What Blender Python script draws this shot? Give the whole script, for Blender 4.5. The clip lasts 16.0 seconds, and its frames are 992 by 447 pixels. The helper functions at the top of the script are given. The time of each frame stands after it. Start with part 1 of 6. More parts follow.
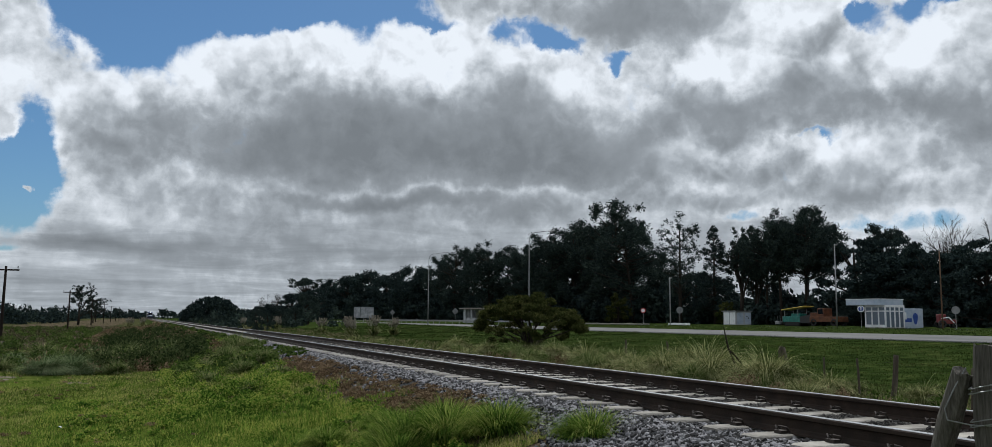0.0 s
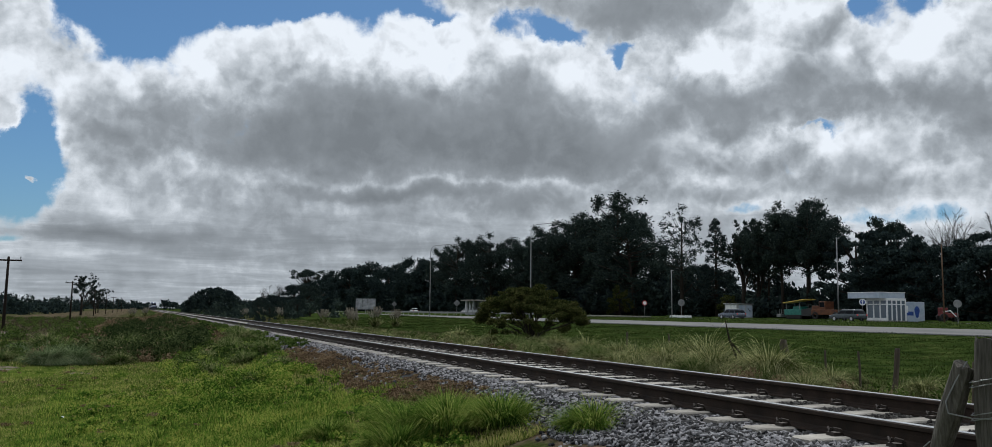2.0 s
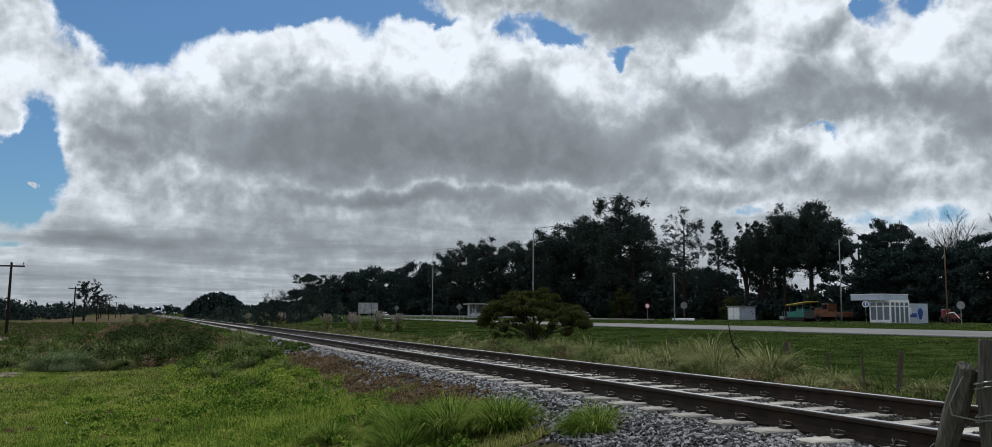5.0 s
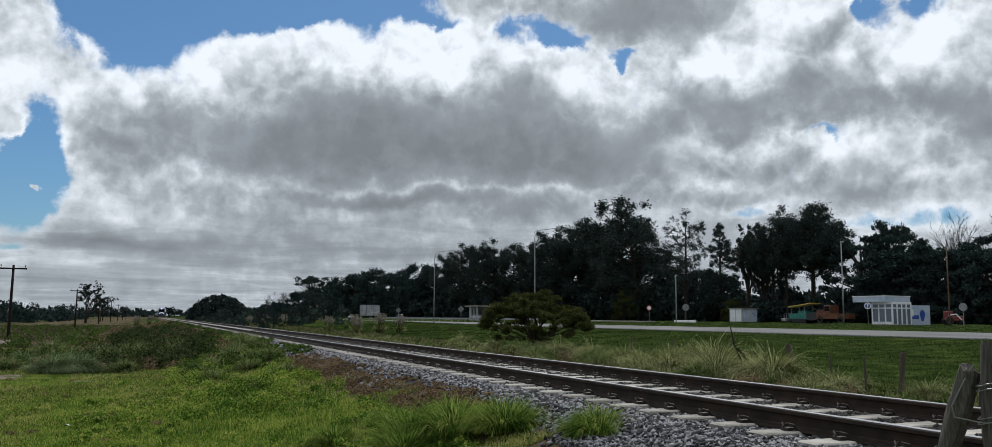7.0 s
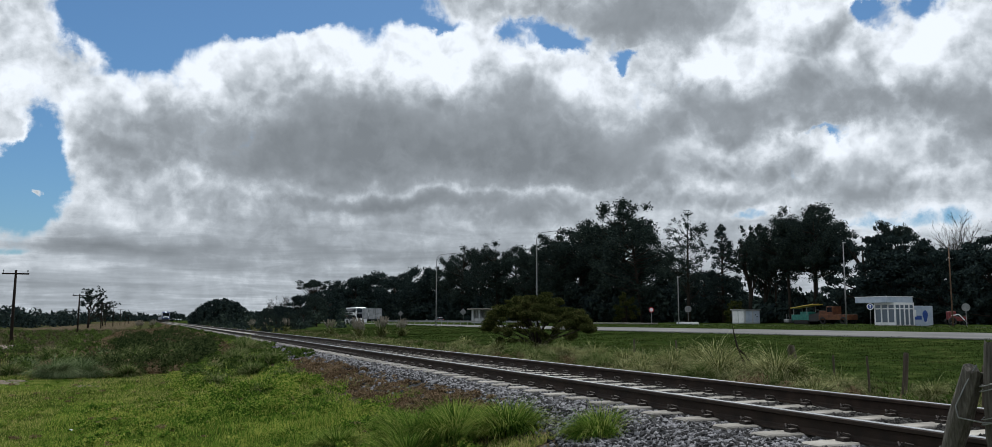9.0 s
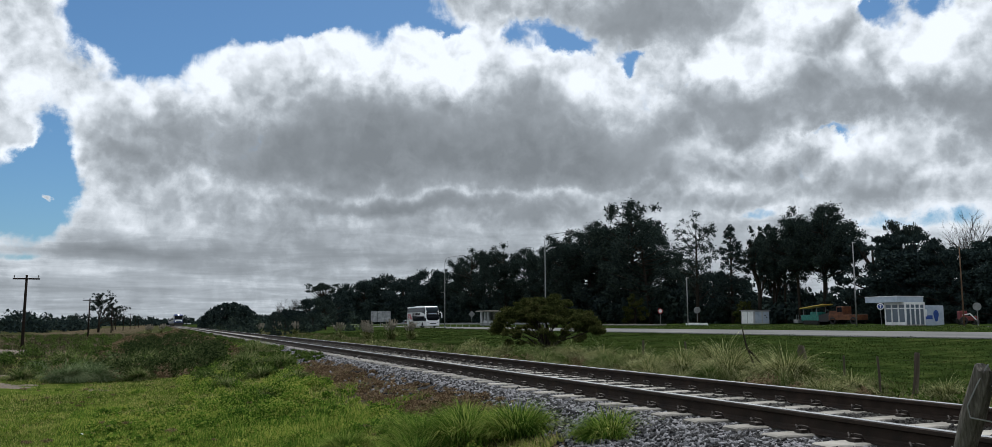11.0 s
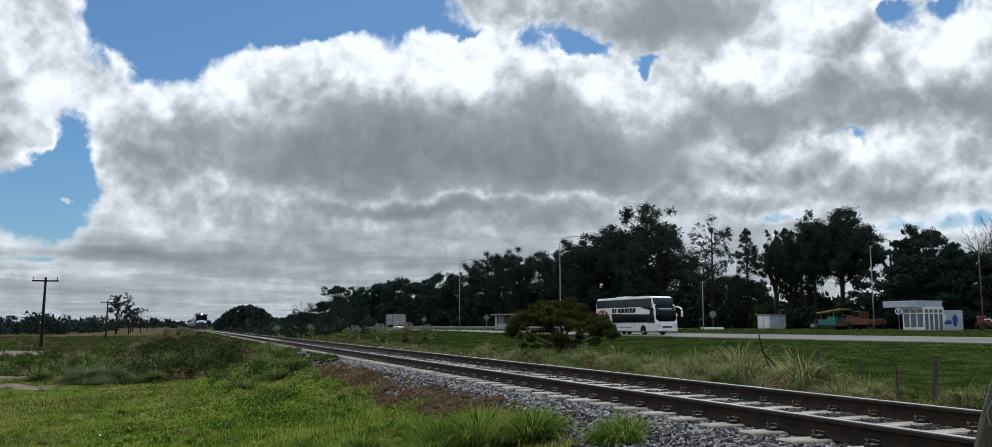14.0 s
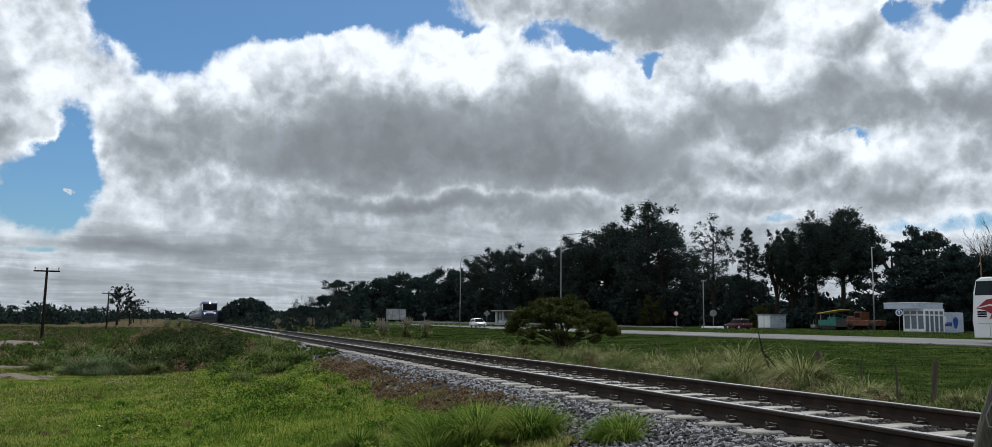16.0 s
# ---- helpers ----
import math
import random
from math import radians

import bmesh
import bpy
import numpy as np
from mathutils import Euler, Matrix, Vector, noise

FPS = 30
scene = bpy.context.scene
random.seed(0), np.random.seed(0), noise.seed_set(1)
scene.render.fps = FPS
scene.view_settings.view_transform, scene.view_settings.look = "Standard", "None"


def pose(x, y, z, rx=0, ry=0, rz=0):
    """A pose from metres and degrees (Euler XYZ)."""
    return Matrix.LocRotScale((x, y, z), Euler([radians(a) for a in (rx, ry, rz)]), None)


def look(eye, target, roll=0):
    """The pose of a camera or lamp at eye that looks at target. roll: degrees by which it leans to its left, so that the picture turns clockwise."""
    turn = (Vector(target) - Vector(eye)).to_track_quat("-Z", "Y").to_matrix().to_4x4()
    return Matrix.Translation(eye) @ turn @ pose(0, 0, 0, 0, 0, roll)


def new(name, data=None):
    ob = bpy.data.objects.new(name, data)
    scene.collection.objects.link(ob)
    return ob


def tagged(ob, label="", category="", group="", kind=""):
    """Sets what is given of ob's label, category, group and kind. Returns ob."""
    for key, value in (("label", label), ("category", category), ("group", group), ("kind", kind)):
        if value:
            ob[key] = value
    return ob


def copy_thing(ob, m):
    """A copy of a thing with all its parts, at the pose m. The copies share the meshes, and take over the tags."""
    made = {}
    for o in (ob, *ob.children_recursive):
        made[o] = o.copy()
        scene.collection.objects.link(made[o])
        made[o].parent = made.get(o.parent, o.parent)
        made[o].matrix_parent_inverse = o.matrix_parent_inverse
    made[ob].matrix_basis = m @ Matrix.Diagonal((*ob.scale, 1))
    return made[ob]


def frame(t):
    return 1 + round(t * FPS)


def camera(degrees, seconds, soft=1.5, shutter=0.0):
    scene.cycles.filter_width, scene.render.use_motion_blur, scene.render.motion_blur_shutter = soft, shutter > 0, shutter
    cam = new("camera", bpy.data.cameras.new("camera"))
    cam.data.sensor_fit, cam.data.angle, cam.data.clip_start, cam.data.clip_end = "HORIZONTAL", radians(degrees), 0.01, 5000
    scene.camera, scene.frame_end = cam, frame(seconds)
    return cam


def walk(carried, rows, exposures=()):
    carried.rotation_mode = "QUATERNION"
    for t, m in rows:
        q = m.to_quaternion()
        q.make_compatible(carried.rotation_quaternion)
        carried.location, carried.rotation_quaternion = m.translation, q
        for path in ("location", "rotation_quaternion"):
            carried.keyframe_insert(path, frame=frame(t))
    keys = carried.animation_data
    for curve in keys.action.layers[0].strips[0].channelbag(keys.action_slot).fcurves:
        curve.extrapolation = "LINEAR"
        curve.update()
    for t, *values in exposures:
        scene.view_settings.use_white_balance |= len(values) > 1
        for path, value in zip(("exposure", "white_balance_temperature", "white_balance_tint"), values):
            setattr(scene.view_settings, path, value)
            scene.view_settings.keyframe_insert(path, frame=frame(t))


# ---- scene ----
cam = camera(60.0, 16.0, soft=0.6)
EYE = (0.0, 0.0, 0.776)


def aim(yaw, pitch, roll):
    """Yaw to the right of the track's direction, pitch upwards, lean to the left."""
    a, b = radians(yaw), radians(pitch)
    t = (EYE[0] + math.sin(a) * math.cos(b), EYE[1] + math.cos(a) * math.cos(b), EYE[2] + math.sin(b))
    return look(EYE, t, roll)


AIMS_A = [(0.0, 22.31, 6.416, 0.487), (0.5, 22.278, 6.336, 0.468), (1.0, 22.258, 6.06, 0.579), (1.5, 22.243, 5.926, 0.651),
          (2.0, 22.188, 5.882, 0.68), (2.5, 22.175, 5.926, 0.611), (3.0, 22.127, 5.969, 0.518), (3.5, 22.102, 6.009, 0.512),
          (4.0, 22.095, 6.041, 0.496), (6.5, 21.965, 6.23, 0.35), (7.0, 21.935, 6.26, 0.385), (7.5, 21.912, 6.301, 0.358)]
AIMS_B = [(8.0, 21.87, 6.35, 0.321), (8.5, 21.857, 6.4, 0.091), (9.0, 21.82, 6.436, 0.087), (11.5, 21.05, 6.615, -0.276),
          (12.0, 20.806, 6.647, -0.217), (12.5, 20.683, 6.693, -0.145), (13.0, 20.58, 6.733, -0.067), (13.5, 20.417, 6.783, 0.008),
          (14.0, 20.281, 6.804, -0.029), (14.5, 20.235, 6.867, -0.021), (15.0, 20.216, 6.857, 0.34), (15.5, 20.2, 6.567, 0.864),
          (16.0, 20.178, 6.545, 0.728)]
walk(cam, [(t, aim(y, p, r)) for t, y, p, r in AIMS_A + AIMS_B],
     exposures=[(0.0, -0.40, 5980, 9), (4.2, -0.38, 5980, 9), (6.3, -0.32, 5980, 9), (9.2, -0.28, 5980, 9), (11.3, -0.24, 5980, 9), (16.0, -0.20, 5980, 9)])

# ---- world and sun ----
SUN_AZ, SUN_EL = 26.0, 54.0


def tree_of(world):
    world.use_nodes = True
    world.node_tree.nodes.clear()
    return world.node_tree


class Nodes:
    """Short hand for building node trees."""

    def __init__(self, nt):
        self.nt = nt

    def node(self, kind, **sets):
        n = self.nt.nodes.new(kind)
        for k, v in sets.items():
            if k == "op":
                n.operation = v
            elif k == "dtype":
                n.data_type = v
        return n

    def link(self, a, b):
        self.nt.links.new(a, b)

    def put(self, sock, v):
        if isinstance(v, bpy.types.NodeSocket):
            self.nt.links.new(v, sock)
        else:
            sock.default_value = v

    def math(self, op, a, b=0.0, c=0.0, clamp=False):
        n = self.nt.nodes.new("ShaderNodeMath")
        n.operation, n.use_clamp = op, clamp
        self.put(n.inputs[0], a)
        self.put(n.inputs[1], b)
        if op == "MULTIPLY_ADD":
            self.put(n.inputs[2], c)
        return n.outputs[0]

    def noise(self, vec, scale, detail=5.0, rough=0.55, distort=0.0):
        n = self.nt.nodes.new("ShaderNodeTexNoise")
        if vec is not None:
            self.link(vec, n.inputs["Vector"])
        n.inputs["Scale"].default_value = scale
        n.inputs["Detail"].default_value = detail
        n.inputs["Roughness"].default_value = rough
        n.inputs["Distortion"].default_value = distort
        return n.outputs["Fac"]

    def ramp(self, fac, stops):
        n = self.nt.nodes.new("ShaderNodeValToRGB")
        self.put(n.inputs[0], fac)
        el = n.color_ramp.elements
        while len(el) < len(stops):
            el.new(0.5)
        for e, (p, c) in zip(el, stops):
            e.position, e.color = p, (*c, 1)
        return n.outputs[0]

    def mix(self, fac, a, b):
        n = self.nt.nodes.new("ShaderNodeMix")
        n.data_type = "RGBA"
        self.put(n.inputs[0], fac)
        self.put(n.inputs[6], a if isinstance(a, bpy.types.NodeSocket) else (*a, 1))
        self.put(n.inputs[7], b if isinstance(b, bpy.types.NodeSocket) else (*b, 1))
        return n.outputs[2]

    def smooth(self, v, lo, hi):
        n = self.nt.nodes.new("ShaderNodeMapRange")
        n.interpolation_type = "SMOOTHSTEP"
        self.put(n.inputs[0], v)
        n.inputs[1].default_value, n.inputs[2].default_value = lo, hi
        return n.outputs[0]

    def vec(self, x, y, z):
        n = self.nt.nodes.new("ShaderNodeCombineXYZ")
        for s, v in zip(n.inputs, (x, y, z)):
            self.put(s, v)
        return n.outputs[0]


# cloud forms: azimuth from the track, elevation, half width, reach upwards and downwards (degrees), weight
HOLES = [
    (-2.64, 18.02, 2.82, 2.7, 2.39, 1.5), (2.37, 19.42, 4.15, 2.39, 1.68, 1.4), (7.97, 19.99, 4.39, 2.46, 1.31, 1.3), (13.85, 20.59, 4.14, 1.67, 0.92, 0.7),
    (17.75, 19.65, 1.68, 0.51, 0.38, 0.5), (23.41, 19.24, 1.69, 0.93, 0.84, 0.8), (26.45, 17.85, 2.01, 0.93, 0.72, 0.95), (30.51, 17.01, 0.91, 0.42, 0.38, 0.7),
    (-7.84, 7.2, 2.24, 2.2, 1.84, 1.5), (-6.64, 8.96, 1.24, 2.04, 1.67, 1.0), (-7.94, 11.41, 0.96, 1.1, 0.92, 0.6), (-6.54, 7.37, 0.52, 0.41, 0.41, -1.6),
    (-8.48, 10.8, 0.7, 0.91, 0.73, -0.9)]
RIGHT_HOLES = [
    (45.48, 19.08, 0.79, 0.62, 0.86, 0.8), (48.05, 18.36, 1.89, 0.99, 0.99, 0.6), (50.17, 18.92, 2.0, 0.52, 0.45, 0.65), (43.42, 11.5, 1.54, 0.2, 0.2, 0.38),
    (48.22, 6.09, 4.42, 0.49, 0.53, 0.5), (38.5, 6.92, 2.33, 0.36, 0.36, 0.35), (-7.48, 3.91, 1.6, 0.18, 0.18, 0.4)]
DARKS = [
    (19.17, 10.78, 13.89, 4.43, 1.77, 1.0), (5.81, 12.5, 6.64, 1.83, 2.44, 0.6), (28.13, 10.58, 7.93, 3.99, 1.51, 0.38), (-0.58, 9.86, 4.34, 1.09, 0.62, 0.35),
    (15.82, 7.65, 6.26, 0.46, 0.38, 0.75), (31.17, 19.46, 6.18, 2.5, 1.88, 0.95), (43.13, 13.94, 3.69, 2.96, 1.89, 0.53), (47.45, 12.59, 4.16, 1.45, 1.15, 0.31),
    (36.88, 13.78, 3.16, 1.63, 0.98, 0.4), (51.38, 12.74, 1.78, 3.51, 2.59, 0.46), (41.46, 9.13, 2.63, 1.19, 0.88, 0.31), (46.0, 7.54, 3.88, 0.93, 0.69, 0.31)]
LOW_DARKS = [
    (35.95, 7.85, 4.77, 0.57, 0.49, 0.35), (23.88, 7.15, 2.53, 0.63, 0.42, 0.5), (-2.45, 4.28, 5.26, 0.38, 0.31, 0.7), (-4.41, 2.15, 6.77, 0.34, 0.26, 0.3),
    (14.22, 4.1, 5.39, 0.5, 0.38, 0.4), (4.1, 6.17, 2.3, 0.4, 0.36, 0.3), (-6.99, 17.53, 0.98, 1.12, 1.49, 0.35), (10.09, 4.93, 3.64, 0.37, 0.29, 0.3),
    (-3.26, 12.87, 1.04, 0.77, 1.15, 0.3), (12.32, 13.68, 2.46, 1.25, 1.25, 0.25), (34.93, 18.08, 1.61, 1.24, 0.82, 0.3), (12.51, 6.45, 8.22, 2.5, 2.08, 0.28),
    (6.94, 3.22, 8.66, 1.22, 0.98, 0.2)]
BRIGHTS = [
    (14.78, 17.25, 8.31, 1.88, 1.59, 0.9), (2.99, 14.27, 4.55, 1.68, 1.28, 0.75), (-2.55, 12.95, 2.11, 1.54, 1.16, 0.6), (19.94, 18.01, 3.79, 1.69, 1.52, 0.6),
    (-7.17, 14.97, 1.96, 2.97, 2.23, 0.5), (-5.08, 11.17, 1.08, 1.7, 1.7, 0.8), (28.58, 15.12, 3.12, 1.59, 1.93, 1.19), (36.53, 16.19, 3.57, 1.64, 1.06, 1.06),
    (48.96, 15.23, 3.05, 1.7, 1.28, 1.19), (39.42, 19.29, 3.47, 1.61, 1.41, 0.88), (42.65, 10.93, 5.19, 0.63, 0.71, 0.81), (34.39, 11.05, 2.42, 1.03, 1.03, 0.56),
    (20.04, 8.52, 7.17, 0.25, 0.25, 0.4)]
LOW_BRIGHTS = [
    (26.85, 8.83, 3.77, 0.25, 0.25, 0.4), (12.29, 6.65, 1.64, 0.58, 0.42, 0.5), (3.49, 2.42, 7.59, 0.28, 0.24, 0.45), (-0.37, 5.69, 5.06, 0.7, 0.51, 0.4),
    (-4.47, 3.21, 4.74, 0.26, 0.23, 0.45), (2.07, 9.14, 3.37, 0.79, 0.79, 0.35), (-3.3, 7.15, 2.08, 0.76, 0.61, 0.4), (36.37, 8.94, 1.78, 0.57, 0.49, 0.62),
    (20.92, 6.17, 2.11, 0.25, 0.25, 0.4), (18.42, 3.2, 4.62, 0.25, 0.25, 0.3), (9.17, 8.62, 4.82, 0.58, 0.41, 0.3), (47.31, 9.3, 2.77, 0.76, 0.61, 0.5),
    (41.01, 6.96, 11.33, 3.59, 2.39, 0.3)]


def make_sky():
    world = bpy.data.worlds.new("sky")
    scene.world = world
    N = Nodes(tree_of(world))
    coord = N.node("ShaderNodeTexCoord").outputs["Generated"]
    sep = N.node("ShaderNodeSeparateXYZ")
    N.link(coord, sep.inputs[0])
    dx, dy, dz = sep.outputs
    deg = 180 / math.pi
    az0 = N.math("MULTIPLY", N.math("ARCTAN2", dx, dy), deg)
    el0 = N.math("MULTIPLY", N.math("ARCSINE", dz), deg)
    # billows bend the outlines of the forms
    def moved(v, d):
        n = N.node("ShaderNodeVectorMath", op="ADD")
        N.link(v, n.inputs[0])
        n.inputs[1].default_value = d
        return n.outputs[0]
    w1 = N.math("SUBTRACT", N.noise(coord, 10.0, 8.0, 0.6), 0.5)
    w2 = N.math("SUBTRACT", N.noise(moved(coord, (3.1, 1.7, 5.3)), 11.0, 8.0, 0.6), 0.5)
    calm = N.math("MULTIPLY_ADD", N.smooth(el0, 2.0, 11.0), 0.85, 0.15)
    az = N.math("MULTIPLY_ADD", w1, 6.5, az0)
    el = N.math("MULTIPLY_ADD", w2, N.math("MULTIPLY", calm, 5.5), el0)

    def total(blobs):
        s = 0.0
        for a, e, wa, up, down, k in blobs:
            p = N.math("MULTIPLY", N.math("SUBTRACT", az, a), 1 / wa)
            d = N.math("SUBTRACT", el, e)
            q = N.math("MAXIMUM", N.math("MULTIPLY", d, 1 / up), N.math("MULTIPLY", d, -1 / down))
            r = N.math("MULTIPLY_ADD", p, p, N.math("MULTIPLY", q, q))
            s = N.math("MULTIPLY_ADD", N.math("POWER", 0.45, r), k, s)
        return s
    holes, darks, brights = total(HOLES + RIGHT_HOLES), total(DARKS + LOW_DARKS), total(BRIGHTS + LOW_BRIGHTS)
    # layers that flatten towards the horizon
    flat = N.vec(N.math("DIVIDE", dx, N.math("ADD", dz, 0.05)), N.math("DIVIDE", dy, N.math("ADD", dz, 0.05)), 0.0)
    streak = N.noise(flat, 0.9, 7.0, 0.62, 0.6)
    puff = N.noise(coord, 6.0, 7.0, 0.55)
    fine = N.noise(coord, 34.0, 8.0, 0.66, 0.4)
    bend = N.node("ShaderNodeTexNoise")
    N.link(coord, bend.inputs["Vector"])
    bend.inputs["Scale"].default_value, bend.inputs["Detail"].default_value = 16.0, 5.0

    def billow(v, scale):
        """Rounded heads, as in a cumulus."""
        off = N.node("ShaderNodeVectorMath", op="MULTIPLY_ADD")
        N.link(bend.outputs["Color"], off.inputs[0])
        off.inputs[1].default_value = (0.07, 0.07, 0.07)
        N.link(v, off.inputs[2])
        vo = N.node("ShaderNodeTexVoronoi")
        vo.feature = "SMOOTH_F1"
        N.link(off.outputs[0], vo.inputs["Vector"])
        vo.inputs["Scale"].default_value, vo.inputs["Detail"].default_value = scale, 2.5
        vo.inputs["Roughness"].default_value = 0.6
        vo.inputs["Smoothness"].default_value = 0.5
        return vo.outputs["Distance"]
    head = billow(coord, 15.0)
    cover = N.math("ADD", N.math("MULTIPLY_ADD", puff, 0.5, 0.8), N.math("MULTIPLY_ADD", fine, 0.75, -0.37))
    cover = N.math("MULTIPLY_ADD", N.math("SUBTRACT", head, 0.45), -0.45, cover)
    cover = N.math("SUBTRACT", cover, holes)
    cover = N.math("MULTIPLY_ADD", N.math("SUBTRACT", streak, 0.5), N.math("MULTIPLY", N.smooth(el0, 10.0, 3.0), 0.35), cover)
    alpha = N.smooth(cover, 0.14, 0.56)
    low = N.smooth(el0, 9.5, 4.0)
    dark = N.math("SUBTRACT", darks, N.math("MULTIPLY", brights, 0.72))
    dark = N.math("MULTIPLY_ADD", N.math("SUBTRACT", puff, 0.5), 0.5, dark)
    dark = N.math("MULTIPLY_ADD", N.math("SUBTRACT", fine, 0.5), 0.22, dark)
    # billows catch the light from above, less so in the bellies
    above = moved(coord, (0.004, 0.006, 0.016))
    relief = N.math("ADD", N.math("SUBTRACT", N.noise(above, 13.0, 7.0, 0.6), N.noise(coord, 13.0, 7.0, 0.6)),
                    N.math("MULTIPLY", N.math("SUBTRACT", billow(above, 15.0), head), -0.6))
    crisp = N.math("MULTIPLY", N.math("MULTIPLY_ADD", N.smooth(el0, 4.0, 9.0), 1.3, 0.5), N.math("MULTIPLY_ADD", N.smooth(darks, 0.35, 0.9), -0.6, 1.0))
    dark = N.math("MULTIPLY_ADD", relief, crisp, dark)
    dark = N.math("MULTIPLY_ADD", N.math("MULTIPLY", low, N.math("SUBTRACT", streak, 0.5)), 1.2, dark)
    dark = N.math("MULTIPLY_ADD", N.smooth(el0, 16.0, 6.0), 0.40, N.math("ADD", dark, -0.06))
    # thin rims let the light through
    rim = N.smooth(cover, 0.9, 0.4)
    dark = N.math("MULTIPLY_ADD", rim, -0.45, dark)
    grey = N.ramp(N.math("MULTIPLY_ADD", dark, 0.47, 0.31), [
        (0.0, (1.16, 1.17, 1.17)), (0.12, (0.99, 1.0, 1.0)), (0.27, (0.74, 0.76, 0.765)), (0.42, (0.53, 0.552, 0.562)), (0.6, (0.385, 0.403, 0.412)), (0.92, (0.265, 0.279, 0.286))])
    sky = N.node("ShaderNodeTexSky")
    sky.sky_type, sky.sun_disc = "NISHITA", False
    sky.sun_elevation, sky.sun_rotation = radians(SUN_EL), radians(SUN_AZ)
    sky.air_density, sky.dust_density = 1.0, 0.6
    bg1, bg2 = N.node("ShaderNodeBackground"), N.node("ShaderNodeBackground")
    tint = N.node("ShaderNodeVectorMath", op="MULTIPLY")
    N.link(sky.outputs[0], tint.inputs[0])
    tint.inputs[1].default_value = (0.66, 0.93, 1.12)
    N.link(tint.outputs[0], bg1.inputs[0])
    bg1.inputs[1].default_value = 0.075
    N.link(grey, bg2.inputs[0])
    bg2.inputs[1].default_value = 1.0
    mixs, out = N.node("ShaderNodeMixShader"), N.node("ShaderNodeOutputWorld")
    N.link(alpha, mixs.inputs[0])
    N.link(bg1.outputs[0], mixs.inputs[1])
    N.link(bg2.outputs[0], mixs.inputs[2])
    N.link(mixs.outputs[0], out.inputs[0])


make_sky()
sun = new("sun", bpy.data.lights.new("sun", "SUN"))
sun.data.energy, sun.data.angle, sun.data.color = 4.0, radians(0.9), (1.0, 0.95, 0.86)
_a, _e = radians(SUN_AZ), radians(SUN_EL)
sun.matrix_world = look((math.sin(_a) * math.cos(_e) * 50, math.cos(_a) * math.cos(_e) * 50, math.sin(_e) * 50), (0, 0, 0))


# ---- materials ----
def material(name, stops, scale=3.0, rough=0.8, metal=0.0, bump=0.0, bump_scale=40.0, grain=0.35, grain_scale=60.0,
             per_object=0.0, per_island=0.0, leafy=0.0, spec=0.5, stretch=(1, 1, 1)):
    """Two scales of colour change (stains and grain) over a ramp, with fine relief."""
    m = bpy.data.materials.new(name)
    m.use_nodes = True
    m.node_tree.nodes.clear()
    N = Nodes(m.node_tree)
    co = N.node("ShaderNodeTexCoord").outputs["Object"]
    if stretch != (1, 1, 1):
        mp = N.node("ShaderNodeMapping")
        mp.inputs["Scale"].default_value = stretch
        N.link(co, mp.inputs[0])
        co = mp.outputs[0]
    big = N.noise(co, scale, 4.0, 0.6)
    small = N.noise(co, grain_scale, 3.0, 0.65)
    f = N.math("MULTIPLY_ADD", N.math("SUBTRACT", small, 0.5), grain, N.math("MULTIPLY_ADD", N.math("SUBTRACT", big, 0.5), 1.6, 0.5))
    if per_object:
        r = N.node("ShaderNodeObjectInfo").outputs["Random"]
        f = N.math("MULTIPLY_ADD", N.math("SUBTRACT", r, 0.5), per_object, f)
    if per_island:
        r = N.node("ShaderNodeNewGeometry").outputs["Random Per Island"]
        f = N.math("MULTIPLY_ADD", N.math("SUBTRACT", r, 0.5), per_island, f)
    n = len(stops)
    col = N.ramp(f, [(i / max(1, n - 1) * 0.8 + 0.1, c) for i, c in enumerate(stops)])
    b = N.node("ShaderNodeBsdfPrincipled")
    N.link(col, b.inputs["Base Color"])
    N.put(b.inputs["Roughness"], N.math("MULTIPLY_ADD", N.math("SUBTRACT", small, 0.5), 0.25, rough, True))
    b.inputs["Metallic"].default_value = metal
    b.inputs["Specular IOR Level"].default_value = spec
    if bump:
        bn = N.node("ShaderNodeBump")
        bn.inputs["Strength"].default_value = bump
        bn.inputs["Distance"].default_value = 0.02
        N.link(N.noise(co, bump_scale, 4.0, 0.6), bn.inputs["Height"])
        N.link(bn.outputs[0], b.inputs["Normal"])
    out = N.node("ShaderNodeOutputMaterial")
    if leafy:
        tr, mx = N.node("ShaderNodeBsdfTranslucent"), N.node("ShaderNodeMixShader")
        N.link(col, tr.inputs[0])
        mx.inputs[0].default_value = leafy
        N.link(b.outputs[0], mx.inputs[1])
        N.link(tr.outputs[0], mx.inputs[2])
        N.link(mx.outputs[0], out.inputs[0])
    else:
        N.link(b.outputs[0], out.inputs[0])
    return m


def glass(name, tint, rough=0.05, spec=0.12):
    m = bpy.data.materials.new(name)
    m.use_nodes = True
    b = m.node_tree.nodes["Principled BSDF"]
    b.inputs["Base Color"].default_value = (*tint, 1)
    b.inputs["Roughness"].default_value = rough
    b.inputs["Specular IOR Level"].default_value = spec
    return m


def glow(name, colour, power):
    m = bpy.data.materials.new(name)
    m.use_nodes = True
    b = m.node_tree.nodes["Principled BSDF"]
    b.inputs["Base Color"].default_value = (*colour, 1)
    b.inputs["Emission Color"].default_value = (*colour, 1)
    b.inputs["Emission Strength"].default_value = power
    return m


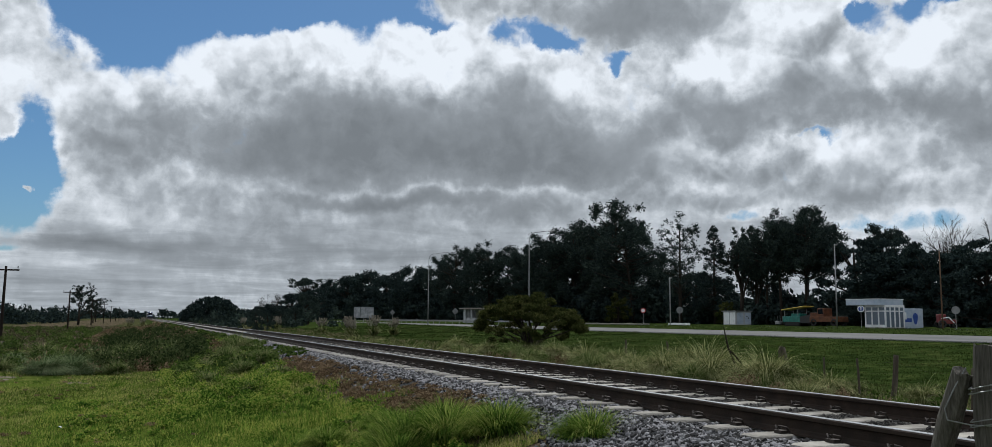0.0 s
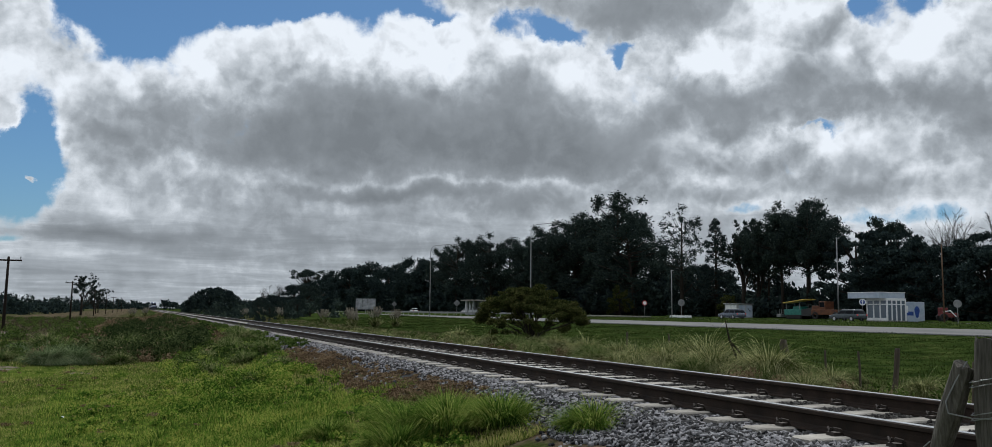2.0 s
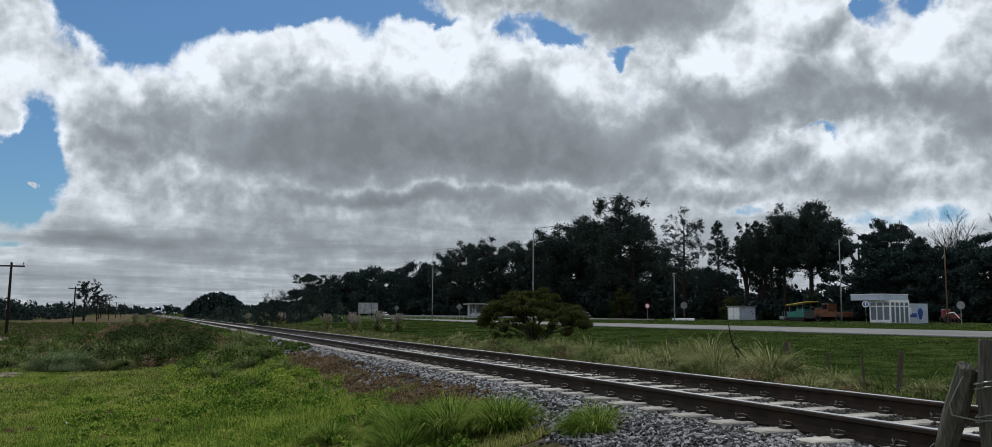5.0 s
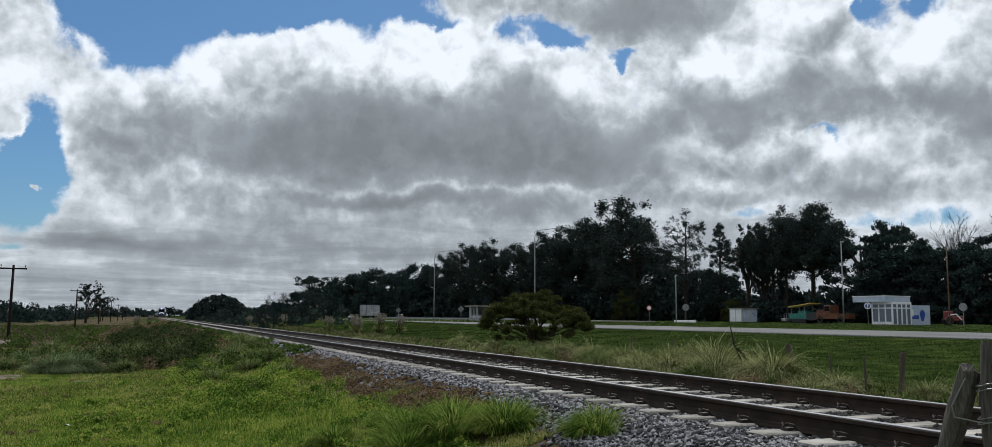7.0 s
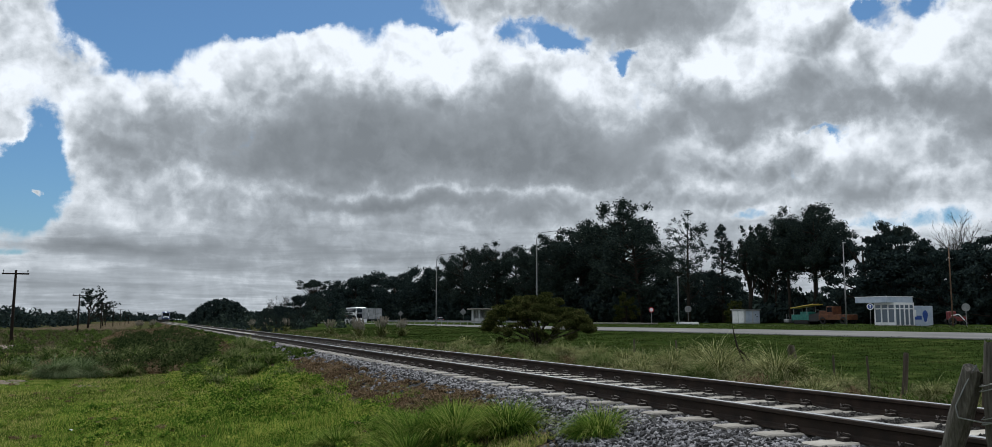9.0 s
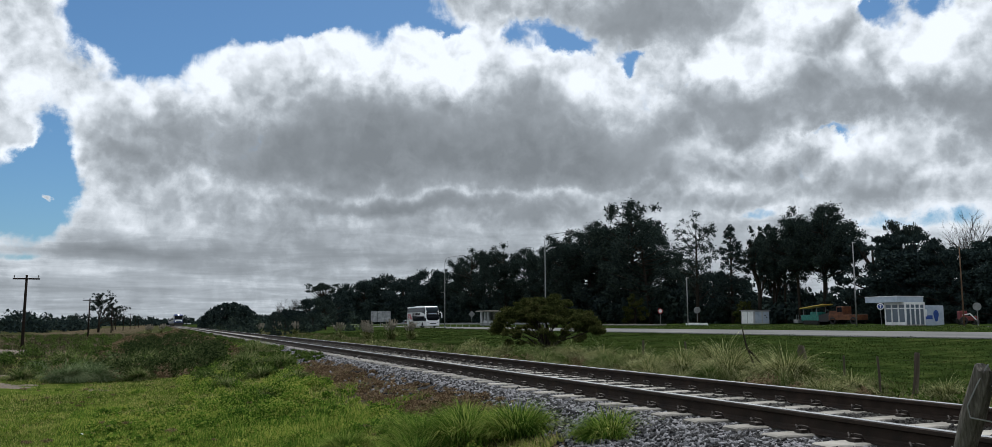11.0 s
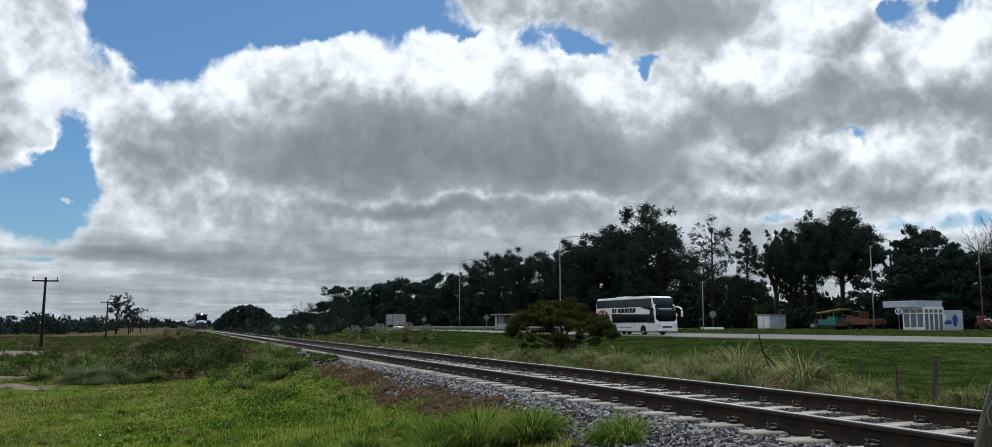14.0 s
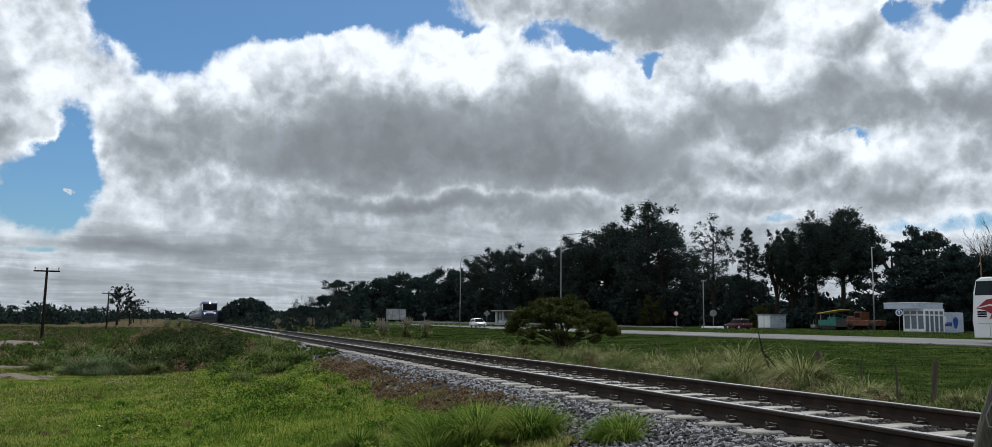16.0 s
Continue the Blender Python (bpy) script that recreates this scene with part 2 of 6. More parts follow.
M = dict(
    # foreground grass: colours raised to hold the sunlight that falls there
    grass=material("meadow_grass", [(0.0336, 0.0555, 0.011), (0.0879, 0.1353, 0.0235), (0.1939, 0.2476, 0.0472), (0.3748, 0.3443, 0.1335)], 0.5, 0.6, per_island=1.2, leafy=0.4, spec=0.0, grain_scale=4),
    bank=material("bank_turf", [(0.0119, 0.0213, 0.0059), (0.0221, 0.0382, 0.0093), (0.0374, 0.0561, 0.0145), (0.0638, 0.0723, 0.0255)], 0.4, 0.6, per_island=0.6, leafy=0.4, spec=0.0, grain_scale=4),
    # roadside turf: colours lowered to hold part of the cloud shade
    turf=material("shaded_roadside_turf", [(0.0063, 0.0119, 0.0034), (0.0137, 0.0238, 0.0062), (0.0256, 0.037, 0.0097), (0.0503, 0.0518, 0.0206)], 0.35, 0.6, per_island=0.4, leafy=0.7, spec=0.0, grain_scale=3),
    sedge=material("green_sedge", [(0.025, 0.0475, 0.0125), (0.0625, 0.1, 0.025), (0.1375, 0.175, 0.0562), (0.3, 0.3, 0.15)], 0.9, 0.6, per_island=1.0, leafy=0.35, spec=0.0, grain_scale=5),
    tuft_green=material("deep_green_tufts", [(0.027, 0.0608, 0.0101), (0.0761, 0.1436, 0.0203), (0.169, 0.2535, 0.0423), (0.338, 0.3718, 0.1014)], 0.8, 0.6, per_island=1.0, leafy=0.4, spec=0.0, grain_scale=4),
    # bank grass and weeds: sunlit slope brightened in the colour itself
    lush=material("lush_grass", [(0.0317, 0.0741, 0.011), (0.0815, 0.1587, 0.0206), (0.1698, 0.2593, 0.0385), (0.3169, 0.3386, 0.0757)], 0.8, 0.55, per_island=1.1, leafy=0.45, spec=0.0, grain_scale=4),
    brown_turf=material("faded_waste_grass", [(0.0243, 0.0297, 0.0121), (0.0567, 0.0607, 0.027), (0.1148, 0.108, 0.0567)], 0.5, 0.7, per_island=1.0, leafy=0.3, spec=0.0, grain_scale=4),
    dry=material("dry_grass", [(0.024, 0.0368, 0.0104), (0.056, 0.072, 0.0224), (0.12, 0.12, 0.052), (0.256, 0.224, 0.128)], 0.6, 0.7, per_island=1.0, leafy=0.3, spec=0.0, grain_scale=4),
    pampas=material("pampas_blades", [(0.0241, 0.0365, 0.0099), (0.0747, 0.0965, 0.0286), (0.2048, 0.2152, 0.0845), (0.5542, 0.5478, 0.2981)], 0.9, 0.6, per_island=1.0, leafy=0.3, spec=0.0, grain_scale=5),
    tussock=material("tussock_blades", [(0.0385, 0.066, 0.0242), (0.11, 0.154, 0.0682), (0.275, 0.319, 0.176)], 0.9, 0.6, per_island=1.0, leafy=0.3, spec=0.0, grain_scale=5),
    weed=material("weed_leaves", [(0.022, 0.042, 0.010), (0.055, 0.09, 0.020), (0.11, 0.155, 0.04)], 0.5, 0.7, per_island=1.2, leafy=0.3, spec=0.0, grain_scale=4),
    brown_weed=material("brown_weeds", [(0.0719, 0.0489, 0.0287), (0.1654, 0.115, 0.069), (0.2875, 0.2156, 0.1365)], 0.5, 0.8, per_island=1.2, leafy=0.2, spec=0.0, grain_scale=4),
    gum=material("gum_leaves", [(0.0187, 0.0278, 0.028), (0.0356, 0.0507, 0.0444), (0.0652, 0.0882, 0.0701)], 0.15, 0.6, per_island=0.7, leafy=0.08, spec=0.0, grain_scale=2),
    cypress=material("cypress_foliage", [(0.017, 0.0261, 0.028), (0.0296, 0.0441, 0.0421), (0.0513, 0.0719, 0.0607)], 0.15, 0.7, per_island=0.7, leafy=0.04, spec=0.0, grain_scale=2),
    shrub=material("shrub_leaves", [(0.0194, 0.0299, 0.0088), (0.0484, 0.0598, 0.0176), (0.1056, 0.1056, 0.0396)], 0.5, 0.6, per_island=1.2, leafy=0.2, spec=0.0, grain_scale=3),
    scrub=material("dark_scrub_leaves", [(0.014, 0.024, 0.009), (0.034, 0.052, 0.018), (0.075, 0.095, 0.038)], 0.5, 0.7, per_island=1.2, leafy=0.25, spec=0.0, grain_scale=4),
    plume=material("pampas_plumes", [(0.16, 0.145, 0.115), (0.27, 0.245, 0.20), (0.38, 0.35, 0.30)], 2.0, 0.9, per_island=0.6, leafy=0.3, spec=0.1),
    bark=material("bark", [(0.013, 0.0111, 0.0091), (0.0325, 0.0273, 0.0221), (0.0585, 0.0507, 0.0423)], 1.2, 0.9, bump=0.6, bump_scale=14, stretch=(1, 1, 0.25), spec=0.1),
    old_wood=material("weathered_wood", [(0.04, 0.037, 0.033), (0.10, 0.092, 0.082), (0.19, 0.178, 0.16)], 5.0, 0.9, bump=1.0, bump_scale=45, stretch=(1, 1, 0.08), grain_scale=90, grain=1.3, spec=0.1),
    dark_wood=material("dark_pole_wood", [(0.012, 0.010, 0.009), (0.025, 0.02, 0.017), (0.045, 0.036, 0.03)], 4.0, 0.9, bump=0.5, stretch=(1, 1, 0.1), spec=0.1),
    ballast=material("ballast_stone", [(0.0083, 0.0084, 0.0096), (0.0459, 0.0468, 0.0522), (0.2171, 0.2157, 0.2308)], 6.0, 0.85, per_island=1.5, bump=0.4, bump_scale=90, spec=0.2),
    stained=material("stained_ballast", [(0.0066, 0.006, 0.0057), (0.021, 0.0198, 0.0186), (0.06, 0.0576, 0.054)], 6.0, 0.85, per_island=1.4, bump=0.4, bump_scale=90, spec=0.15),
    ballast_bed=material("ballast_bed", [(0.007, 0.007, 0.008), (0.022, 0.023, 0.024), (0.09, 0.09, 0.093)], 14.0, 0.9, bump=1.0, bump_scale=22, grain=1.2, grain_scale=26, spec=0.1),
    concrete=material("sleeper_concrete", [(0.1628, 0.1535, 0.1369), (0.2778, 0.2604, 0.2341), (0.3832, 0.3627, 0.3269)], 4.0, 0.85, per_object=0.5, bump=0.4, bump_scale=70, spec=0.15),
    rail=material("rusty_rail_steel", [(0.014, 0.010, 0.008), (0.028, 0.019, 0.014), (0.05, 0.032, 0.023)], 5.0, 0.75, metal=0.2, bump=0.3, bump_scale=60, spec=0.25),
    rail_top=material("polished_rail_head", [(0.42, 0.42, 0.43), (0.55, 0.55, 0.56), (0.62, 0.62, 0.63)], 3.0, 0.28, metal=0.9, stretch=(1, 0.02, 1)),
    clip=material("rail_clip_steel", [(0.025, 0.02, 0.018), (0.05, 0.04, 0.034)], 20.0, 0.6, metal=0.5),
    asphalt=material("worn_asphalt", [(0.075, 0.075, 0.077), (0.115, 0.115, 0.115), (0.16, 0.158, 0.155)], 0.35, 0.85, bump=0.3, bump_scale=80, stretch=(1, 0.25, 1), spec=0.15),
    paint=material("road_paint", [(0.5, 0.5, 0.48), (0.7, 0.7, 0.68)], 3.0, 0.7),
    white=material("white_paint", [(0.62, 0.63, 0.64), (0.76, 0.77, 0.78), (0.82, 0.82, 0.82)], 1.2, 0.4, grain=0.2),
    coach=material("coach_white_paint", [(0.6844, 0.6962, 0.708), (0.7788, 0.7906, 0.8024), (0.8496, 0.8496, 0.8614)], 0.6, 0.22, grain=0.1),
    grime=material("stained_white_wall", [(0.246, 0.2542, 0.2665), (0.3936, 0.4059, 0.4182), (0.5084, 0.5207, 0.533)], 1.1, 0.75, grain=0.4),
    galv=material("galvanised_steel", [(0.16, 0.165, 0.17), (0.24, 0.245, 0.25), (0.32, 0.325, 0.33)], 2.0, 0.5, metal=0.5),
    office_pane=glass("curtained_window_glass", (0.13, 0.16, 0.20), 0.08, 0.5),
    pane=glass("dark_window_glass", (0.006, 0.008, 0.011), 0.05, 0.06),
    tyre=material("tyre_rubber", [(0.012, 0.012, 0.012), (0.025, 0.025, 0.025)], 8.0, 0.85),
    black=material("black_plastic", [(0.012, 0.012, 0.013), (0.03, 0.03, 0.032)], 5.0, 0.5),
)


# ---- helpers for meshes ----
rng = np.random.default_rng(7)
PX = [-4000, -60, -30, -8, -2.5, 0.5, 2.2, 3.3, 4.0, 8.3, 10.2, 13, 18, 24, 34, 42.8, 43.4, 56.2, 58, 66, 74, 85, 100, 160, 4000]
PZ = [-1.3, -1.2, -1.05, -1.0, -0.97, -0.95, -0.84, -0.58, -0.37, -0.45, -0.9, -1.1, -1.12, -0.95, -0.60, -0.30, -0.26, -0.11, -0.06, 0.27, 0.09, 0.12, 0.3, 0.4, 0.4]


def ground_z(x, y):
    x, y = np.asarray(x, float), np.asarray(y, float)
    z = np.interp(x, PX, PZ)
    calm = np.clip(np.minimum(np.abs(x - 6.1) / 3 - 0.7, 1), 0, 1) * np.where((x > 42) & (x < 86), 0.12, 1.0)
    b = 0.045 * np.sin(x * 1.7 + 0.6 * np.sin(y * 0.9)) * np.sin(y * 1.3 + 1.1) + 0.07 * np.sin(x * 0.43 + 1.0) * np.sin(y * 0.37)
    verge = np.clip((x - 33) / 6, 0, 1) * np.clip((43.0 - x) / 1.5, 0, 1) * np.clip((y - 75) * 0.005, 0, 0.42)
    bank = np.interp(x, [0.5, 2.4, 3.9, 4.4, 4.6], [0, 1, 1, 0.7, 0]) * np.clip((y - 22) / 14, 0, 1) * (0.5 + 0.12 * np.sin(y * 0.5)) * 0.62
    bank = np.minimum(bank, np.maximum(-0.30 - z, 0))
    return z + b * calm + verge + bank


def mesh_arrays(name, verts, faces):
    """A mesh from an array of corners and an array of faces with one count of corners each."""
    verts, faces = np.asarray(verts, np.float32), np.asarray(faces, np.int32)
    me = bpy.data.meshes.new(name)
    me.vertices.add(len(verts))
    me.vertices.foreach_set("co", verts.ravel())
    k = faces.shape[1]
    me.loops.add(faces.size)
    me.loops.foreach_set("vertex_index", faces.ravel())
    me.polygons.add(len(faces))
    me.polygons.foreach_set("loop_start", np.arange(0, faces.size, k, dtype=np.int32))
    me.polygons.foreach_set("loop_total", np.full(len(faces), k, np.int32))
    me.update(calc_edges=True)
    return me


def obj(name, me, mat, parent=None, label="", smooth=False):
    if mat is not None and not me.materials:
        me.materials.append(mat)
    if smooth:
        me.polygons.foreach_set("use_smooth", np.ones(len(me.polygons), bool))
    ob = new(name, me)
    if parent is not None:
        ob.parent = parent
    if label:
        tagged(ob, label)
    return ob


def part(name, bm, mat, parent=None, label="", smooth=False):
    """Links a bmesh as one mesh object under a thing or part."""
    me = bpy.data.meshes.new(name)
    bmesh.ops.recalc_face_normals(bm, faces=bm.faces[:])
    bm.to_mesh(me)
    bm.free()
    return obj(name, me, mat, parent, label, smooth)


def box(bm, c, s, m=None, bevel=0.0):
    """A box with centre c and size s, turned by m about its centre."""
    t = Matrix.Translation(c) @ (m or Matrix.Identity(4)) @ Matrix.Diagonal((*s, 1))
    r = bmesh.ops.create_cube(bm, size=1.0, matrix=t)
    if bevel:
        es = list({e for v in r["verts"] for e in v.link_edges})
        bmesh.ops.bevel(bm, geom=es, offset=bevel, segments=2, profile=0.5, affect="EDGES")
    return bm


def tube(bm, pts, radii, n=8, cap=True):
    """A tapered tube through the points."""
    pts = [Vector(p) for p in pts]
    rings = []
    for i, p in enumerate(pts):
        d = (pts[min(i + 1, len(pts) - 1)] - pts[max(i - 1, 0)]).normalized()
        a = d.orthogonal().normalized() if abs(d.z) < 0.99 else Vector((1, 0, 0))
        b = d.cross(a).normalized()
        r = radii[i] if isinstance(radii, (list, tuple)) else radii
        rings.append([bm.verts.new(p + (a * math.cos(q) + b * math.sin(q)) * r) for q in [2 * math.pi * k / n for k in range(n)]])
    for r0, r1 in zip(rings, rings[1:]):
        for k in range(n):
            j = min(range(n), key=lambda q: (r1[q].co - r0[k].co).length) if k == 0 else (j0 + k) % n
            if k == 0:
                j0 = j
            bm.faces.new((r0[k], r0[(k + 1) % n], r1[(j0 + k + 1) % n], r1[(j0 + k) % n]))
    if cap:
        bm.faces.new(rings[0])
        bm.faces.new(rings[-1])
    return bm


def extrude(bm, outline, axis, lo, hi):
    """A prism: the outline's points (two numbers each) in the plane across the axis, from lo to hi."""
    def at(p, t):
        q = list(p)
        q.insert(axis, t)
        return bm.verts.new(q)
    a, b = [at(p, lo) for p in outline], [at(p, hi) for p in outline]
    k = len(outline)
    for i in range(k):
        bm.faces.new((a[i], a[(i + 1) % k], b[(i + 1) % k], b[i]))
    bm.faces.new(a)
    bm.faces.new(b)
    return bm


def wheel_mesh(r, w, n=20):
    bm = bmesh.new()
    prof = [(0.62 * r, -w / 2), (0.93 * r, -w / 2), (r, -w * 0.36), (r, w * 0.36), (0.93 * r, w / 2), (0.62 * r, w / 2)]
    rings = [[bm.verts.new((o, q * math.cos(2 * math.pi * k / n), q * math.sin(2 * math.pi * k / n))) for k in range(n)] for q, o in prof]
    for r0, r1 in zip(rings, rings[1:] + rings[:1]):
        for k in range(n):
            bm.faces.new((r0[k], r0[(k + 1) % n], r1[(k + 1) % n], r1[k]))
    return bm


def thing(name, label, category, m=None, group="", kind=""):
    e = new(name)
    if m is not None:
        e.matrix_basis = m
    return tagged(e, label, category, group, kind)


def blades(name, xy, height, width, mat, lean=0.5, z=None, parent=None, bend=0.5):
    """Grass blades, two joints each, at the places xy."""
    n = len(xy)
    h = np.broadcast_to(height, n) * rng.uniform(0.6, 1.25, n)
    w = np.broadcast_to(width, n) * rng.uniform(0.7, 1.3, n)
    a, b = rng.uniform(0, 2 * np.pi, n), rng.uniform(0, 2 * np.pi, n)
    base = np.c_[xy, (ground_z(xy[:, 0], xy[:, 1]) if z is None else z) - 0.01]
    side = np.c_[np.cos(a), np.sin(a), np.zeros(n)] * (w / 2)[:, None]
    ln = np.abs(rng.normal(0, lean, n)) * h
    out = np.c_[np.cos(b), np.sin(b), np.zeros(n)]
    up = np.c_[np.zeros(n), np.zeros(n), h]
    mid = base + up * 0.55 + out * (ln * 0.35)[:, None]
    tip = base + up * (1 - 0.25 * np.minimum(ln / h, 1) * bend * 2)[:, None] + out * ln[:, None]
    v = np.stack([base - side, base + side, mid + side * 0.75, mid - side * 0.75, tip + side * 0.12, tip - side * 0.12], 1).reshape(-1, 3)
    i = np.arange(n)[:, None] * 6
    f = np.concatenate([i + [0, 1, 2, 3], i + [3, 2, 4, 5]], 1).reshape(-1, 4)
    return obj(name, mesh_arrays(name, v, f), mat, parent)


def tuft_arrays(n, length, spread, width, droop, r0=0.1, seed=1):
    """Arching blades from one root."""
    g = np.random.default_rng(seed)
    # blades gather in wisps that bend alike
    wisps = max(20, n // 11)
    wa, wl, wb, wo = g.uniform(0, 2 * np.pi, wisps), g.uniform(0, 1, wisps) ** 0.7, g.uniform(0.5, 1.25, wisps), g.uniform(0.6, 1.15, wisps)
    pick = g.integers(0, wisps, n)
    a = wa[pick] + g.normal(0, 0.2, n)
    root = np.c_[np.cos(a), np.sin(a), np.zeros(n)] * (r0 * (0.15 + 0.85 * wl[pick]) * g.uniform(0.6, 1.1, n))[:, None]
    L = length * wo[pick] * g.uniform(0.55, 1.1, n)
    lean = np.radians(6 + 34 * spread * wl[pick] + g.normal(0, 7, n))
    bend = np.radians(170 * droop) * wb[pick] * (0.45 + 0.55 * wl[pick]) + g.normal(0, 0.15, n)
    a2 = a + g.normal(0, 0.25, n)
    out = np.c_[np.cos(a2), np.sin(a2), np.zeros(n)]
    sd = np.c_[-np.sin(a2 + g.normal(0, 0.6, n)), np.cos(a2), np.zeros(n)] * (width / 2)
    vs = []
    c = root.copy()
    for t, k in ((0, 1.0), (0.3, 1.0), (0.6, 0.9), (0.82, 0.6), (1.0, 0.12)):
        if t:
            ang = lean + bend * (t - (t - last) / 2) ** 1.3
            c = c + (out * np.sin(ang)[:, None] + np.array([0, 0, 1.0]) * np.cos(ang)[:, None]) * (L * (t - last))[:, None]
            c[:, 2] = np.maximum(c[:, 2], 0.02)
        last = t
        vs += [c - sd * k, c + sd * k]
    v = np.stack(vs, 1).reshape(-1, 3)
    i = np.arange(n)[:, None] * 10
    f = np.concatenate([i + [0, 1, 3, 2], i + [2, 3, 5, 4], i + [4, 5, 7, 6], i + [6, 7, 9, 8]], 1).reshape(-1, 4)
    return v, f


def leaf_cloud(centres, radii, per, size, g, squash=0.8, shell=0.55):
    """Small leaf sprays, spread through clumps."""
    out = []
    for c, r in zip(centres, radii):
        k = max(6, int(per * r ** 1.6))
        d = g.normal(0, 1, (k, 3))
        d /= np.linalg.norm(d, axis=1)[:, None]
        p = d * (r * (shell + (1 - shell) * g.uniform(0, 1, k)) * g.uniform(0.75, 1.15, k))[:, None]
        p[:, 2] *= squash
        out.append(p + c)
    p = np.concatenate(out)
    k = len(p)
    u = g.normal(0, 1, (k, 3))
    u /= np.linalg.norm(u, axis=1)[:, None]
    w = np.cross(u, g.normal(0, 1, (k, 3)))
    w /= np.linalg.norm(w, axis=1)[:, None]
    s = size * g.uniform(0.5, 1.3, k)
    u, w = u * s[:, None], w * (s * 0.5)[:, None]
    v = np.stack([p - u, p - u * 0.1 + w, p + u, p + u * 0.1 - w], 1).reshape(-1, 3)
    return v, np.arange(k * 4).reshape(-1, 4)


# ---- ground, track, roads ----
def make_ground():
    xs = np.unique(np.concatenate([np.linspace(-3500, -60, 18), np.linspace(-60, -12, 25), np.linspace(-12, 12, 81), np.linspace(12, 110, 90), np.linspace(110, 3500, 20)]))
    ys = np.unique(np.concatenate([np.linspace(-600, -20, 10), np.linspace(-20, 60, 161), np.linspace(60, 200, 90), np.linspace(200, 4500, 40)]))
    X, Y = np.meshgrid(xs, ys)
    v = np.c_[X.ravel(), Y.ravel(), ground_z(X, Y).ravel()]
    nx = len(xs)
    i = (np.arange(len(ys) - 1)[:, None] * nx + np.arange(nx - 1)[None]).ravel()
    f = np.stack([i, i + 1, i + nx + 1, i + nx], 1)
    m = bpy.data.materials.new("earth_and_turf")
    m.use_nodes = True
    m.node_tree.nodes.clear()
    N = Nodes(m.node_tree)
    co = N.node("ShaderNodeTexCoord").outputs["Object"]
    sep = N.node("ShaderNodeSeparateXYZ")
    N.link(co, sep.inputs[0])
    x, y = sep.outputs[0], sep.outputs[1]
    big, mid, fine = N.noise(co, 0.12, 4.0), N.noise(co, 0.9, 5.0, 0.65), N.noise(co, 12.0, 5.0, 0.7)
    tiny = N.noise(co, 45.0, 3.0, 0.7)
    # turf ground away from the meadow, darkened in colour for partial shade
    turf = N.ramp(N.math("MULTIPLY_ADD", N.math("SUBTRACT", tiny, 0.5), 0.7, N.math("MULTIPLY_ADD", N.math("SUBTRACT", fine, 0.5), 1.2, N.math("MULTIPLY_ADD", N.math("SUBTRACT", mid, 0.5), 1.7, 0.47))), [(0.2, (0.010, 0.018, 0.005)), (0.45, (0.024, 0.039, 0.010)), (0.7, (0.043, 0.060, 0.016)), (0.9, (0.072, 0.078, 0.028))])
    soil = N.ramp(N.math("MULTIPLY_ADD", N.math("SUBTRACT", mid, 0.5), 0.8, fine), [(0.3, (0.042, 0.032, 0.023)), (0.55, (0.10, 0.075, 0.054)), (0.8, (0.17, 0.135, 0.105))])
    straw = N.ramp(N.math("MULTIPLY_ADD", N.math("SUBTRACT", mid, 0.5), 0.8, fine), [(0.3, (0.03, 0.03, 0.016)), (0.6, (0.07, 0.066, 0.034)), (0.85, (0.13, 0.115, 0.062))])
    # bare soil beside the ballast, on the waggon way by the poles and in patches
    def band(lo, a, b, hi):
        return N.math("MULTIPLY", N.smooth(x, lo, a), N.smooth(x, hi, b))
    edge = N.math("MULTIPLY", band(2.9, 3.5, 5.0, 6.0), N.smooth(mid, 0.34, 0.5))
    lane = N.math("MULTIPLY", band(-26.0, -19.0, -5.5, -3.2), N.smooth(mid, 0.38, 0.58))
    lane = N.math("MULTIPLY", lane, N.smooth(y, 25.0, 34.0))
    patch = N.math("MULTIPLY", N.smooth(N.noise(co, 0.22, 4.0, 0.6), 0.60, 0.68), N.smooth(x, -1.0, -4.0))
    bare = N.math("MAXIMUM", edge, N.math("MAXIMUM", lane, patch))
    rough = N.math("MAXIMUM", band(7.0, 9.5, 17.0, 20.0), N.math("MULTIPLY", N.smooth(y, 28.0, 60.0), N.smooth(x, 4.0, -1.0)))
    col = N.mix(N.math("MULTIPLY", rough, N.smooth(big, 0.3, 0.6)), turf, straw)
    # near meadow ground, painted brighter than the turf for sunlight on it
    sunlit_lawn = N.ramp(N.math("MULTIPLY_ADD", N.math("SUBTRACT", tiny, 0.5), 0.8, N.math("MULTIPLY_ADD", N.math("SUBTRACT", mid, 0.5), 1.5, 0.5)), [(0.2, (0.022, 0.037, 0.007)), (0.5, (0.068, 0.098, 0.015)), (0.85, (0.155, 0.16, 0.042))])
    col = N.mix(N.math("MULTIPLY", N.smooth(x, 4.2, 3.2), N.smooth(y, 34.0, 24.0)), col, sunlit_lawn)
    col = N.mix(bare, col, soil)
    b, out = N.node("ShaderNodeBsdfPrincipled"), N.node("ShaderNodeOutputMaterial")
    N.link(col, b.inputs["Base Color"])
    b.inputs["Roughness"].default_value = 0.95
    b.inputs["Specular IOR Level"].default_value = 0.0
    bn = N.node("ShaderNodeBump")
    bn.inputs["Strength"].default_value, bn.inputs["Distance"].default_value = 0.9, 0.06
    N.link(N.noise(co, 9.0, 6.0, 0.7), bn.inputs["Height"])
    N.link(bn.outputs[0], b.inputs["Normal"])
    N.link(b.outputs[0], out.inputs[0])
